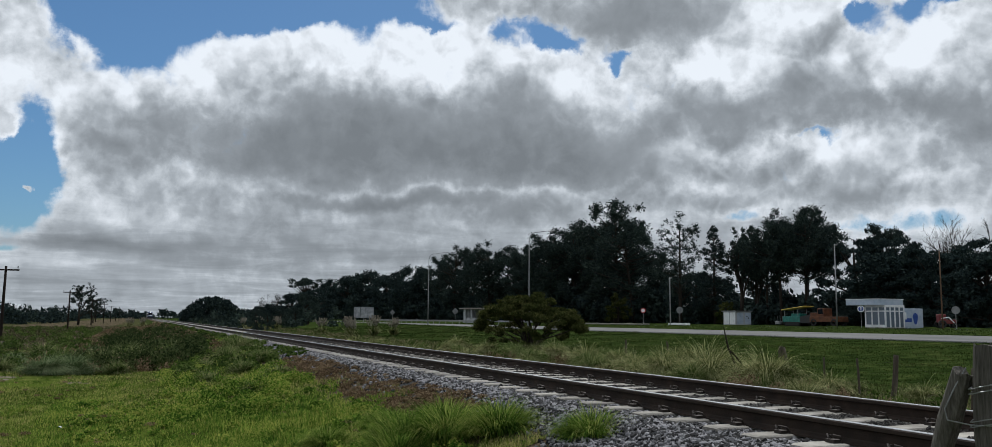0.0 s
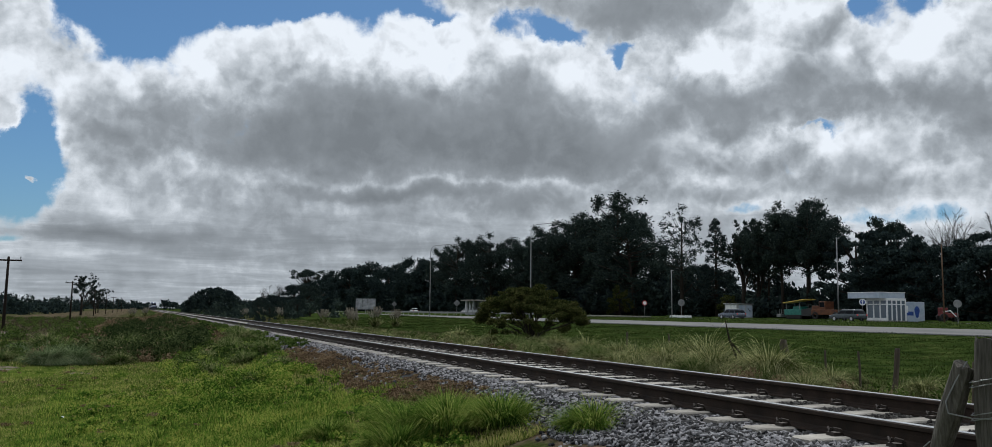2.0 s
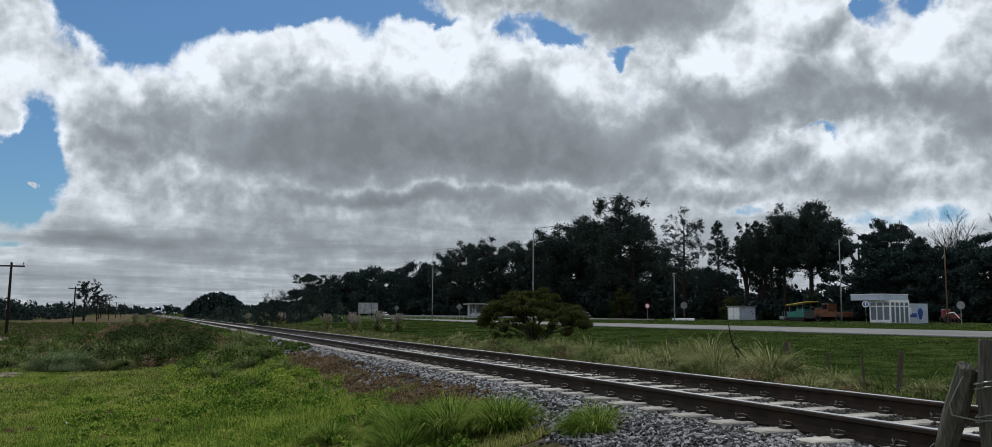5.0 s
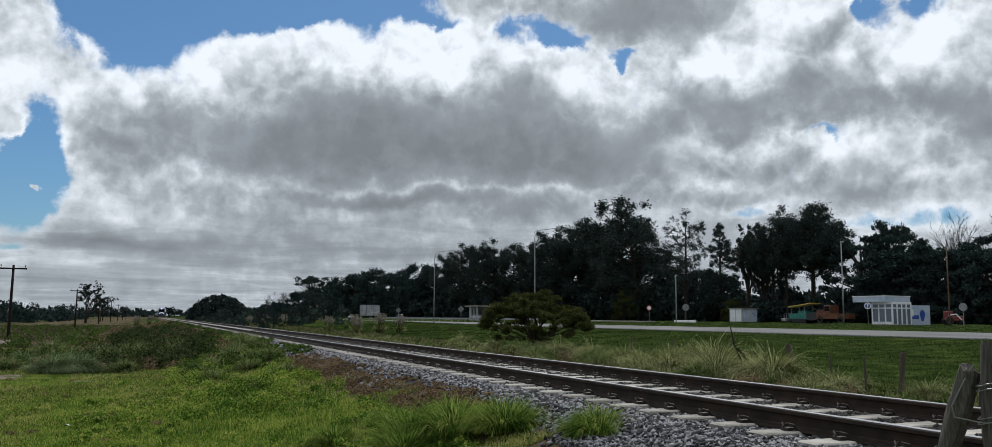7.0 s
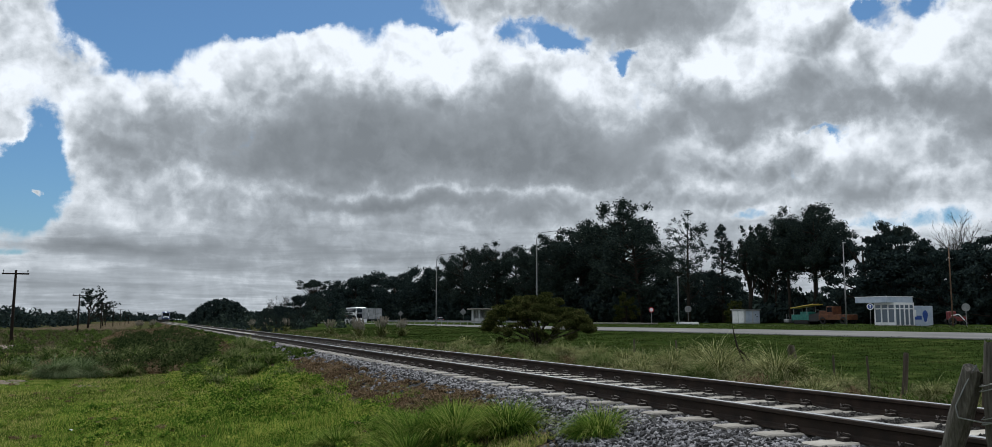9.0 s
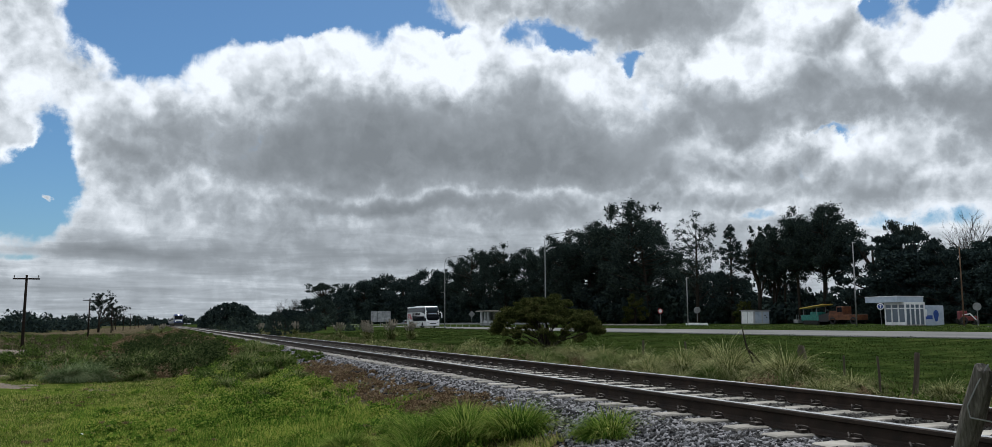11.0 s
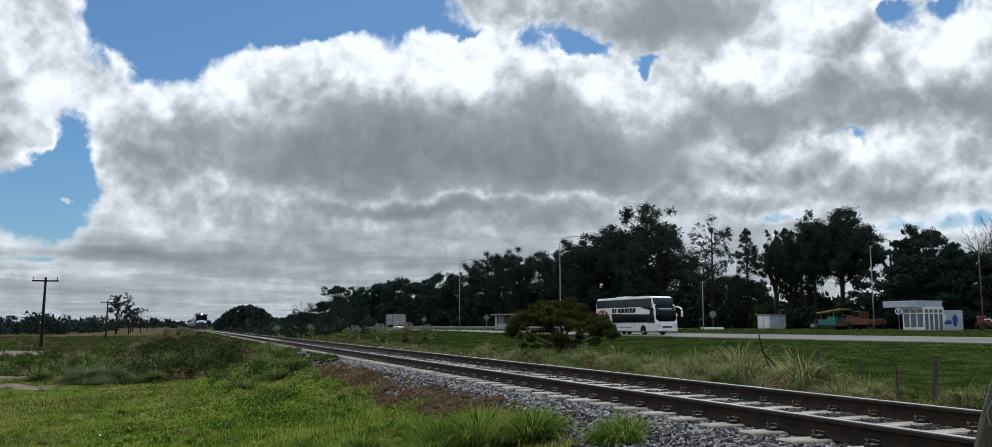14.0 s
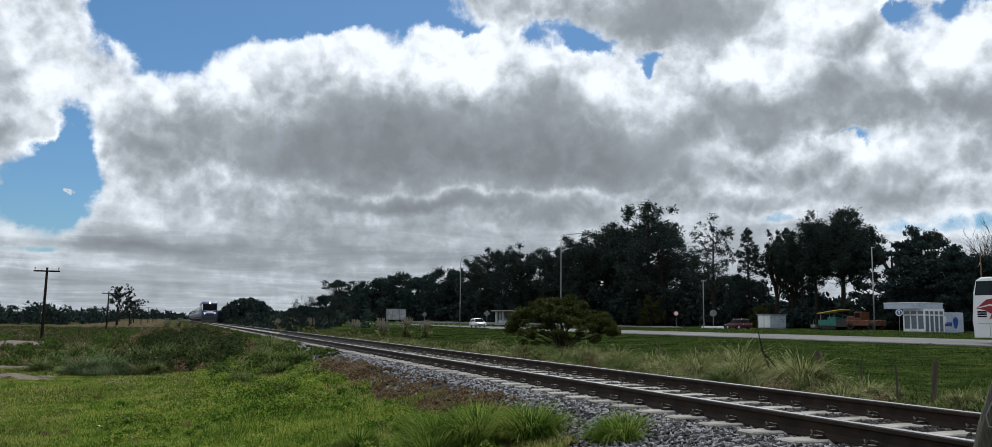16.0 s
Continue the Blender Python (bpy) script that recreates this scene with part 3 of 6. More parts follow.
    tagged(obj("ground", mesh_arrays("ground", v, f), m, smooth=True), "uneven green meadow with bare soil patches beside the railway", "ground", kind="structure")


make_ground()

TRACK_X, RAIL_A, RAIL_B = 6.106, 5.233, 6.979
TRACK_END = 1400.0
SLEEPER_STEP, SLEEPER_TOP = 0.6, -0.163


BED = [(3.7, -0.60), (4.4, -0.255), (4.75, -0.225), (5.4, -0.194), (6.8, -0.194), (7.45, -0.225), (7.9, -0.265), (8.8, -0.72)]


def make_ballast():
    """The bed, with a crown between the rails and sloping shoulders."""
    prof = BED
    ys = np.concatenate([np.arange(-12, 60, 0.3), np.arange(60, 200, 2.0), np.linspace(200, TRACK_END, 30)])
    k = len(prof)
    v = np.array([(x + 0.05 * math.sin(y * 2.1 + i) * (y < 200), y, z + 0.012 * math.sin(y * 5 + i * 2)) for y in ys for i, (x, z) in enumerate(prof)])
    i = (np.arange(len(ys) - 1)[:, None] * k + np.arange(k - 1)[None]).ravel()
    bed = obj("ballast", mesh_arrays("ballast", v, np.stack([i, i + 1, i + k + 1, i + k], 1)), M["ballast_bed"], smooth=True)
    tagged(bed, "grey crushed stone ballast bed under the railway track", "ballast", kind="structure")
    # single stones near the camera, joined
    g = np.random.default_rng(3)
    n1, n2 = 68000, 84000
    x = np.concatenate([g.uniform(3.6, 4.95, n1), g.uniform(4.9, 7.4, n2)])
    y = np.concatenate([5.0 + 32 * g.uniform(0, 1, n1) ** 1.6, 3.5 + 56 * g.uniform(0, 1, n2) ** 1.7])
    px_, pz_ = [p[0] for p in prof], [p[1] for p in prof]
    z = np.maximum(np.interp(x, px_, pz_), ground_z(x, y) - 0.005)
    on = (np.abs(((y + 0.3) % SLEEPER_STEP) - 0.3) < 0.14) & (x > 4.77)
    ragged = 3.92 + 0.32 * np.interp(y, [9, 11.5, 20, 25], [0, 1, 1, 0]) + 0.16 * np.sin(y * 2.3) * np.sin(y * 0.9 + 1)
    on |= x < ragged
    keep = ~on | (g.uniform(0, 1, len(x)) < 0.03)
    keep &= (np.abs(x - RAIL_A) > 0.09) & (np.abs(x - RAIL_B) > 0.09)
    x, y, z = x[keep], y[keep], z[keep]
    n = len(x)
    cube = np.array([(-1, -1, -1), (1, -1, -1), (1, 1, -1), (-1, 1, -1), (-1, -1, 1), (1, -1, 1), (1, 1, 1), (-1, 1, 1)], float)
    s = g.uniform(0.011, 0.028, (n, 1, 3)) * (1 + 0.012 * y)[:, None, None]
    v = cube[None] * (1 + g.uniform(-0.45, 0.25, (n, 8, 3))) * s
    q = g.normal(0, 1, (n, 4))
    q /= np.linalg.norm(q, axis=1)[:, None]
    w_, a, b, c = q.T
    R = np.stack([1 - 2 * (b * b + c * c), 2 * (a * b - c * w_), 2 * (a * c + b * w_), 2 * (a * b + c * w_), 1 - 2 * (a * a + c * c), 2 * (b * c - a * w_),
                  2 * (a * c - b * w_), 2 * (b * c + a * w_), 1 - 2 * (a * a + b * b)], 1).reshape(n, 3, 3)
    v = np.einsum("nij,nkj->nki", R, v) + np.c_[x, y, z + g.uniform(-0.012, 0.016, n) - 0.006 * (x > 5.0)][:, None]
    f = np.array([(0, 3, 2, 1), (4, 5, 6, 7), (0, 1, 5, 4), (1, 2, 6, 5), (2, 3, 7, 6), (3, 0, 4, 7)])
    for name, sel, mat, label in (("ballast_stones", x < 5.2, "ballast", "loose angular grey ballast stones along the rails"),
                                  ("stained_stones", x >= 5.2, "stained", "dark stained ballast stones between the sleepers")):
        w = v[sel]
        k = (np.arange(len(w))[:, None, None] * 8 + f[None]).reshape(-1, 4)
        tagged(obj(name, mesh_arrays(name, w.reshape(-1, 3), k), M[mat]), label, "stones", kind="stuff")


make_ballast()


def make_track():
    track = thing("railway_track", "broad gauge railway track with rusty rails on concrete sleepers", "railway track", kind="structure")
    half = [(0.0, 0.0), (0.028, -0.003), (0.035, -0.012), (0.036, -0.038), (0.012, -0.052), (0.0085, -0.075), (0.0085, -0.125), (0.02, -0.143), (0.072, -0.156), (0.075, -0.17)]
    prof = half[1:] + [(-x, z) for x, z in reversed(half[1:])]
    for rx in (RAIL_A, RAIL_B):
        bm = bmesh.new()
        extrude(bm, [(rx + x, z) for x, z in prof], 1, -12.0, TRACK_END)
        # extrude with the axis across: points are (x, z)
        part("rail", bm, M["rail"], track, "rust-brown steel rail")
        bm = bmesh.new()
        extrude(bm, [(rx - 0.026, -0.0025), (rx + 0.026, -0.0025), (rx + 0.024, 0.0015), (rx - 0.024, 0.0015)], 1, -12.0, TRACK_END)
        part("rail_head", bm, M["rail_top"], track, "polished running surface of the rail")
    bm = bmesh.new()
    h = 0.16
    # tapered block, lower in the middle
    secs = [(-1.32, 0.13, -0.01), (-1.28, 0.15, 0.0), (-0.55, 0.15, 0.0), (-0.35, 0.14, -0.002), (0.35, 0.14, -0.002), (0.55, 0.15, 0.0), (1.28, 0.15, 0.0), (1.32, 0.13, -0.01)]
    rings = []
    for x, w, dz in secs:
        rings.append([bm.verts.new((x, sy * w * k, dz + zz)) for sy, k, zz in ((-1, 1.0, -h), (-1, 0.82, -0.012), (-1, 0.72, 0), (1, 0.72, 0), (1, 0.82, -0.012), (1, 1.0, -h))])
    for a, b in zip(rings, rings[1:]):
        for k in range(5):
            bm.faces.new((a[k], a[k + 1], b[k + 1], b[k]))
    bm.faces.new(rings[0])
    bm.faces.new(rings[-1])
    first = part("sleeper", bm, M["concrete"], track)
    first.location = (TRACK_X, -3.0, SLEEPER_TOP)
    bm = bmesh.new()
    for sx in (-1, 1):
        tube(bm, [(sx * 0.07, -0.05, 0.0), (sx * 0.10, -0.05, 0.05), (sx * 0.15, -0.03, 0.062), (sx * 0.165, 0.0, 0.04), (sx * 0.15, 0.03, 0.062), (sx * 0.10, 0.05, 0.05), (sx * 0.07, 0.05, 0.0)], 0.011, 5)
        box(bm, (sx * 0.125, 0, 0.012), (0.07, 0.09, 0.03))
    clip = part("rail_clip", bm, M["clip"], track)
    clip.location = (RAIL_A, -3.0, SLEEPER_TOP)
    g = random.Random(5)
    for i in range(1, 225):
        y = -3.0 + i * SLEEPER_STEP
        o = new("sleeper", first.data)
        o.parent, o.location = track, (TRACK_X + g.uniform(-0.02, 0.02), y, SLEEPER_TOP)
        o.rotation_euler = (0, 0, g.uniform(-0.012, 0.012))
        if i < 75:
            for rx in (RAIL_A, RAIL_B):
                c = new("rail_clip", clip.data)
                c.parent, c.location = track, (rx, y, SLEEPER_TOP)
    v0 = np.array([q.co[:] for q in first.data.vertices])
    f0 = [tuple(p.vertices) for p in first.data.polygons if len(p.vertices) == 4]
    ys = np.arange(-3.0 + 225 * SLEEPER_STEP, 420, SLEEPER_STEP)
    v = (v0[None] + np.c_[np.full(len(ys), TRACK_X), ys, np.full(len(ys), SLEEPER_TOP)][:, None]).reshape(-1, 3)
    f = (np.arange(len(ys))[:, None, None] * len(v0) + np.array(f0)[None]).reshape(-1, 4)
    far = obj("far_sleepers", mesh_arrays("far_sleepers", v, f), M["concrete"], track)
    tagged(far, kind="stuff")


make_track()


def strip(name, x0, x1, thick, mat, label, category, lift=0.012, y0=-300.0, y1=1400.0):
    """A paved strip along the track's direction, with its sides let into the ground."""
    xs = np.linspace(x0, x1, 9)
    ys = np.concatenate([np.arange(y0, 300, 4.0), np.linspace(300, y1, 30)])
    z = np.interp(xs, PX, PZ) + lift + 0.03
    rows = [[(x0, y, z[0] - thick)] + [(x, y, zz) for x, zz in zip(xs, z)] + [(x1, y, z[-1] - thick)] for y in ys]
    v = np.array(rows).reshape(-1, 3)
    k = len(xs) + 2
    i = (np.arange(len(ys) - 1)[:, None] * k + np.arange(k - 1)[None]).ravel()
    return tagged(obj(name, mesh_arrays(name, v, np.stack([i, i + 1, i + k + 1, i + k], 1)), mat), label, category, kind="structure")


strip("road", 43.4, 56.2, 0.2, M["asphalt"], "pale worn asphalt carriageway between grass verges", "road")
strip("road_far", 75.0, 84.0, 0.2, M["asphalt"], "far asphalt carriageway beyond the grass median", "road")


def road_z(x):
    return float(np.interp(x, PX, PZ)) + 0.042


# ---- trees ----
def gum_tree(seed, spread=0.26, open_=False, low=0.24):
    """A tree one unit high: trunk, limbs and clumps of leaf sprays."""
    g = np.random.default_rng(seed)
    bm = bmesh.new()
    lean = g.normal(0, 0.03, 2)
    top = 0.86
    stem = [(lean[0] * t, lean[1] * t, t * top) for t in (0, 0.15, 0.35, 0.55, 0.75, 1.0)]
    tube(bm, stem, [0.017, 0.014, 0.012, 0.009, 0.006, 0.003], 7)
    cs, rs = [], []
    n = 42 if not open_ else 52
    for i in range(n):
        t = low + (1 - low) * (i + g.uniform(0, 1)) / n
        a = g.uniform(0, 2 * np.pi)
        reach = spread * (0.45 + 0.75 * math.sin(math.pi * min(1, (t - 0.16) / 0.92))) * g.uniform(0.35, 1.0)
        base = np.array([lean[0] * t, lean[1] * t, t * top * 0.86])
        tip = base + [math.cos(a) * reach, math.sin(a) * reach, g.uniform(0.05, 0.15)]
        tube(bm, [base, (base * 0.45 + tip * 0.55) + [0, 0, -0.015], tip], [0.006, 0.004, 0.0018] if not open_ else [0.0035, 0.0022, 0.0008], 5, False)
        for _ in range(3):
            cs.append(tip + g.normal(0, 0.035, 3))
            rs.append(g.uniform(0.03, 0.075) * (0.6 if open_ else 1.0))
    cs.append(np.array([lean[0], lean[1], 0.93]))
    rs.append(0.06)
    return bm, leaf_cloud(cs, rs, 19000 if not open_ else 9000, 0.0088 if not open_ else 0.0085, g, 0.95, 0.15)


def dense_tree(seed, width=0.42, layers=False):
    g = np.random.default_rng(seed)
    bm = bmesh.new()
    tube(bm, [(0, 0, 0), (0.01, 0, 0.4), (0, 0.01, 0.8)], [0.035, 0.025, 0.008], 7)
    cs, rs = [], []
    for i in range(46):
        t = g.uniform(0.12, 1.0)
        a = g.uniform(0, 2 * np.pi)
        r = width * math.sqrt(max(0.02, 1 - abs(t * 1.5 - 0.62) ** 2.2)) * g.uniform(0.4, 1.0)
        c = np.array([math.cos(a) * r, math.sin(a) * r, t * 0.9])
        if i % 3 == 0:
            tube(bm, [(0, 0, t * 0.6), tuple(c)], [0.012, 0.003], 5, False)
        cs.append(c)
        rs.append(g.uniform(0.07, 0.14))
    return bm, leaf_cloud(cs, rs, 7500, 0.020, g, 0.42 if layers else 0.8, 0.2)


def conifer(seed):
    g = np.random.default_rng(seed)
    bm = bmesh.new()
    tube(bm, [(0, 0, 0), (0, 0.005, 0.5), (0, 0, 0.98)], [0.018, 0.012, 0.002], 7)
    cs, rs = [], []
    for i in range(120):
        t = g.uniform(0.1, 1.0) ** 0.85
        a = g.uniform(0, 2 * np.pi)
        r = 0.23 * (1 - t) ** 0.75 * g.uniform(0.5, 1.15) + 0.012
        c = np.array([math.cos(a) * r, math.sin(a) * r, t + 0.02])
        tube(bm, [(0, 0, t - 0.02), tuple(c)], [0.004, 0.0012], 4, False)
        cs.append(c)
        rs.append(0.02 + 0.035 * (1 - t) + 0.008)
    return bm, leaf_cloud(cs, rs, 13000, 0.010, g, 0.9, 0.2)


def branches(bm, g, p, d, length, r, depth):
    """Forking bare branches."""
    q = p + d * length
    mid = (p + q) / 2 + Vector(g.normal(0, 0.04, 3)) * length
    tube(bm, [p, mid, q], [r, r * 0.8, r * 0.6], 5 if r > 0.006 else 4, False)
    if depth == 0:
        return
    for _ in range(3 if depth > 1 else 4):
        e = (d + Vector(g.normal(0, 0.42, 3)) + Vector((0, 0, 0.12))).normalized()
        branches(bm, g, p + (q - p) * g.uniform(0.45, 1.0), e, length * g.uniform(0.55, 0.8), r * 0.55, depth - 1)


def bare_tree(seed, leaves=False, upright=False):
    g = np.random.default_rng(seed)
    bm = bmesh.new()
    tube(bm, [(0, 0, 0), (0.01, 0.0, 0.3)], [0.022, 0.016], 7)
    for k in range(6 if not upright else 9):
        s = 0.6 if not upright else 0.22
        d = Vector((g.normal(0, s), g.normal(0, s), 1)).normalized()
        branches(bm, g, Vector((0.01, 0, g.uniform(0.14, 0.34))), d, g.uniform(0.24, 0.32), 0.010 if leaves else 0.007, 3 if leaves else 4)
    pts = np.array([v.co[:] for v in bm.verts])
    sc = 1.0 / pts[:, 2].max()
    bmesh.ops.scale(bm, vec=(sc, sc, sc), verts=bm.verts[:])
    lv = None
    if leaves:
        pts = pts * sc
        pick = pts[(pts[:, 2] > 0.35)]
        pick = pick[g.integers(0, len(pick), 260)]
        lv = leaf_cloud(list(pick), [0.032] * len(pick), 7000, 0.014, g, 1.0, 0.1)
    return bm, lv


def dome_tree(seed):
    """A low dense dome, one unit high and twice as wide."""
    g = np.random.default_rng(seed)
    bm = bmesh.new()
    tube(bm, [(0, 0, 0), (0.02, 0, 0.3), (0, 0.01, 0.6)], [0.05, 0.04, 0.02], 7)
    cs, rs = [], []
    for i in range(260):
        a, q = g.uniform(0, 2 * np.pi), math.sqrt(g.uniform(0, 1))
        c = np.array([q * math.cos(a), q * math.sin(a), 0.06 + 0.84 * math.sqrt(max(0, 1 - 0.95 * q * q)) * g.uniform(0.1, 1.0) ** 0.5])
        cs.append(c)
        rs.append(g.uniform(0.07, 0.14))
        if i % 9 == 0:
            tube(bm, [(0, 0, 0.2), tuple(c * [0.6, 0.6, 0.7]), tuple(c)], [0.02, 0.012, 0.004], 5, False)
    return bm, leaf_cloud(cs, rs, 3000, 0.034, g, 0.7, 0.2)


def umbrella_tree(seed):
    g = np.random.default_rng(seed)
    bm = bmesh.new()
    tube(bm, [(0, 0, 0), (0.02, 0, 0.35), (0.0, 0.01, 0.62)], [0.03, 0.022, 0.014], 7)
    cs, rs = [], []
    for i in range(44):
        a = g.uniform(0, 2 * np.pi)
        r = 0.38 * math.sqrt(g.uniform(0.02, 1))
        c = np.array([math.cos(a) * r, math.sin(a) * r, 0.93 - 0.22 * r - g.uniform(0, 0.14)])
        tube(bm, [(0, 0.01, 0.55), (c[0] * 0.5, c[1] * 0.5, c[2] * 0.82), tuple(c)], [0.01, 0.006, 0.002], 5, False)
        cs.append(c)
        rs.append(g.uniform(0.05, 0.1))
    return bm, leaf_cloud(cs, rs, 7000, 0.015, g, 0.5, 0.3)


def tree_thing(name, made, leaf, label, category="tree", bark="bark"):
    bm, lv = made
    e = thing(name, label, category)
    part("trunk", bm, M[bark], e, smooth=True)
    if lv is not None:
        obj("crown", mesh_arrays("crown", *lv), M[leaf], e)
    return e


used = set()


def plant(kind, x, y, h, wide=1.0, turn=0.0):
    """Sets the tree itself at its first place, and copies from then on."""
    m = Matrix.LocRotScale((x, y, float(ground_z(x, y)) - 0.05), Euler((0, 0, turn)), (h * wide, h * wide, h))
    if kind.name not in used:
        used.add(kind.name)
        kind.matrix_basis = m
        return kind
    c = copy_thing(kind, Matrix.Identity(4))
    c.matrix_basis = m
    return c


def make_trees():
    r = random.Random(2)
    gums = [tree_thing("gum_tree", gum_tree(11 + i, spread=0.2 + 0.03 * i), "gum", "tall dark eucalyptus with clumped ragged crown in the roadside wood") for i in range(4)]
    for i, (x, y, h) in enumerate([(108, 185, 30.4), (112, 201, 28.9), (104, 170, 23.0), (108, 208, 26.7), (104, 214, 25.6), (116, 216, 28.9), (112, 239, 26.1),
                                   (110, 174, 18.3), (108, 254, 23.9), (104, 258, 25.9), (110, 292, 27.7), (105, 295, 27.3), (112, 329, 26.7), (104, 231, 22.4)]):
        tagged(plant(gums[i % 4], x, y, h * 1.05, r.uniform(0.95, 1.3), r.uniform(0, 6)), group="roadside wood")
    high = [tree_thing("tall_gum_tree", gum_tree(52 + i, 0.25, low=0.52), "gum", "tall eucalyptus with bare forking stems and a high rounded crown") for i in range(2)]
    for i, (x, y, h) in enumerate([(104, 121, 20.3), (108, 119, 20.8), (104, 115, 20.0), (106, 117, 18.4), (105, 126, 16.0)]):
        plant(high[i % 2], x, y, h * 1.05, 0.95, i * 1.9)
    woods = [tree_thing("cypress_tree", dense_tree(31 + i), "cypress", "dense dark round-crowned cypress in the roadside wood") for i in range(3)]
    for i, (x, y, h) in enumerate([(105, 345, 19.5), (110, 385, 19.1), (112, 345, 19.2), (104, 384, 17.0), (108, 426, 21.5), (112, 470, 23.8), (104, 466, 20.3), (108, 522, 20.9),
                                   (104, 97, 10.2), (108, 97, 9.9), (104, 100, 8.7), (106, 85, 10.0), (104, 81, 8.8), (103, 87, 7.4), (112, 135, 7.7), (108, 152, 9.5)]):
        tagged(plant(woods[i % 3], x, y, h * 1.2, r.uniform(0.95, 1.25), r.uniform(0, 6)), group="roadside wood")
    for x, y, h in [(52, 274, 11.5), (48, 300, 10.0), (46, 262, 9.0), (56, 320, 11.0), (64, 350, 10.0), (120, 600, 22.0), (122, 680, 17.0)]:
        plant(woods[(x + y) % 3], x, y, h, 1.2 if x > 20 else 1.3, x)
    slim = tree_thing("slim_gum_tree", gum_tree(61, spread=0.19, open_=True), "gum", "slender open-crowned eucalyptus with the sky showing through")
    plant(slim, 100, 146, 23.4, 1.1)
    con = tree_thing("conifer", conifer(71), "cypress", "pointed dark conifer in the roadside wood")
    plant(con, 104, 140, 18.7, 1.1)
    pop = tree_thing("poplar_tree", bare_tree(81, True, True), "gum", "upright half-bare poplar with ivy-dark twigs")
    plant(pop, 104, 132, 18.9, 0.9)
    plant(pop, 106, 130, 16.7, 0.8, 2.0)
    macro = [tree_thing("layered_cypress", dense_tree(91 + i, 0.5, True), "cypress", "spreading cypress with flat dark layers of foliage") for i in range(2)]
    for i, (x, y, h) in enumerate([(104, 104, 13.9), (106, 99, 13.0), (104, 90, 11.2), (110, 86, 11.9), (104, 76, 11.0)]):
        plant(macro[i % 2], x, y, h * 1.12, 0.8, i * 1.3)
    bare = tree_thing("bare_tree", bare_tree(95), "gum", "leafless pale-twigged tree behind the wood")
    for i, (x, y, h) in enumerate([(120, 108, 16.1), (118, 97, 18.0), (124, 99, 17.8), (110, 134, 17.1), (57, 420, 13.2), (61, 425, 12.6), (64, 420, 13.8), (53, 425, 11.2)]):
        plant(bare, x, y, h, 0.9, i * 1.7)
    dome = tree_thing("dome_tree", dome_tree(77), "cypress", "dense dark dome-shaped tree on the grass")
    plant(dome, 17.3, 237, 8.4, 0.9)
    plant(dome, 106.5, 98.5, 11.0, 0.55, 0.5)
    plant(dome, 27, 262, 4.5, 1.2, 1.0)
    plant(dome, 34, 250, 6.0, 1.1, 2.0)
    umb = tree_thing("umbrella_tree", umbrella_tree(97), "gum", "flat-topped umbrella-shaped tree above the wood")
    plant(umb, 60, 344, 18.6, 0.95)
    plant(umb, 118, 111, 19.4, 0.45, 1.0)
    left = tree_thing("sparse_tree", bare_tree(99, True), "gum", "sparse-leaved roadside tree behind the pole line")
    plant(left, -12.5, 209, 9.0, 1.2)
    plant(left, -12.0, 262, 6.0, 1.2, 2.0)
    plant(left, -13.0, 300, 6.0, 1.2, 4.0)
    # low growth under the wood, and the far hedges on both sides
    g = np.random.default_rng(17)

    def hedge(name, n, x, y, hmin, hmax, rad, size, mat, label, per=60):
        xs, ys = g.uniform(*x, n), y[0] + (y[1] - y[0]) * g.uniform(0, 1, n)
        top = g.uniform(hmin, hmax, n)
        cs = np.c_[xs, ys, ground_z(xs, ys) + top * g.uniform(0.1, 1.0, n)]
        tagged(obj(name, mesh_arrays(name, *leaf_cloud(cs, g.uniform(rad * 0.6, rad * 1.3, n), per, size, g, 0.8, 0.2)), M[mat]), label, "undergrowth", kind="stuff")
    hedge("undergrowth_near", 420, (104, 122), (58, 150), 1.5, 6.2, 2.0, 0.5, "cypress", "dark undergrowth behind the office and sheds", 75)
    hedge("undergrowth", 640, (104, 120), (150, 340), 2.0, 12.0, 2.2, 0.5, "cypress", "dark undergrowth filling the wood below the crowns", 75)
    hedge("undergrowth_far", 520, (100, 122), (330, 590), 5.0, 16.0, 3.2, 0.8, "cypress", "dark distant wood beside the road", 18)
    hedge("distant_wood", 200, (80, 122), (590, 950), 2.0, 8.0, 3.4, 0.9, "cypress", "low distant wood at the end of the road", 12)
    hedge("far_scrub", 420, (-90, -22), (200, 420), 1.0, 4.6, 2.2, 0.5, "cypress", "dark distant scrub beyond the waggon way", 22)
    hedge("horizon_trees", 300, (-700, 160), (900, 1300), 3.0, 10.0, 6.0, 2.0, "cypress", "low line of trees on the horizon", 5)
    hedge("trackside_scrub", 120, (12, 34), (150, 330), 0.6, 3.4, 1.4, 0.32, "gum", "dark scrub between the track and the road", 40)


make_trees()


# ---- vegetation by the track ----
def wave(x, y, s=1.0):
    """A smooth uneven field between 0 and 1."""
    x, y = x * s, y * s
    return 0.5 + 0.25 * np.sin(1.3 * x + 1.1 * np.sin(0.7 * y)) + 0.25 * np.sin(1.1 * y + 1.4 * np.sin(0.9 * x + 2.0))


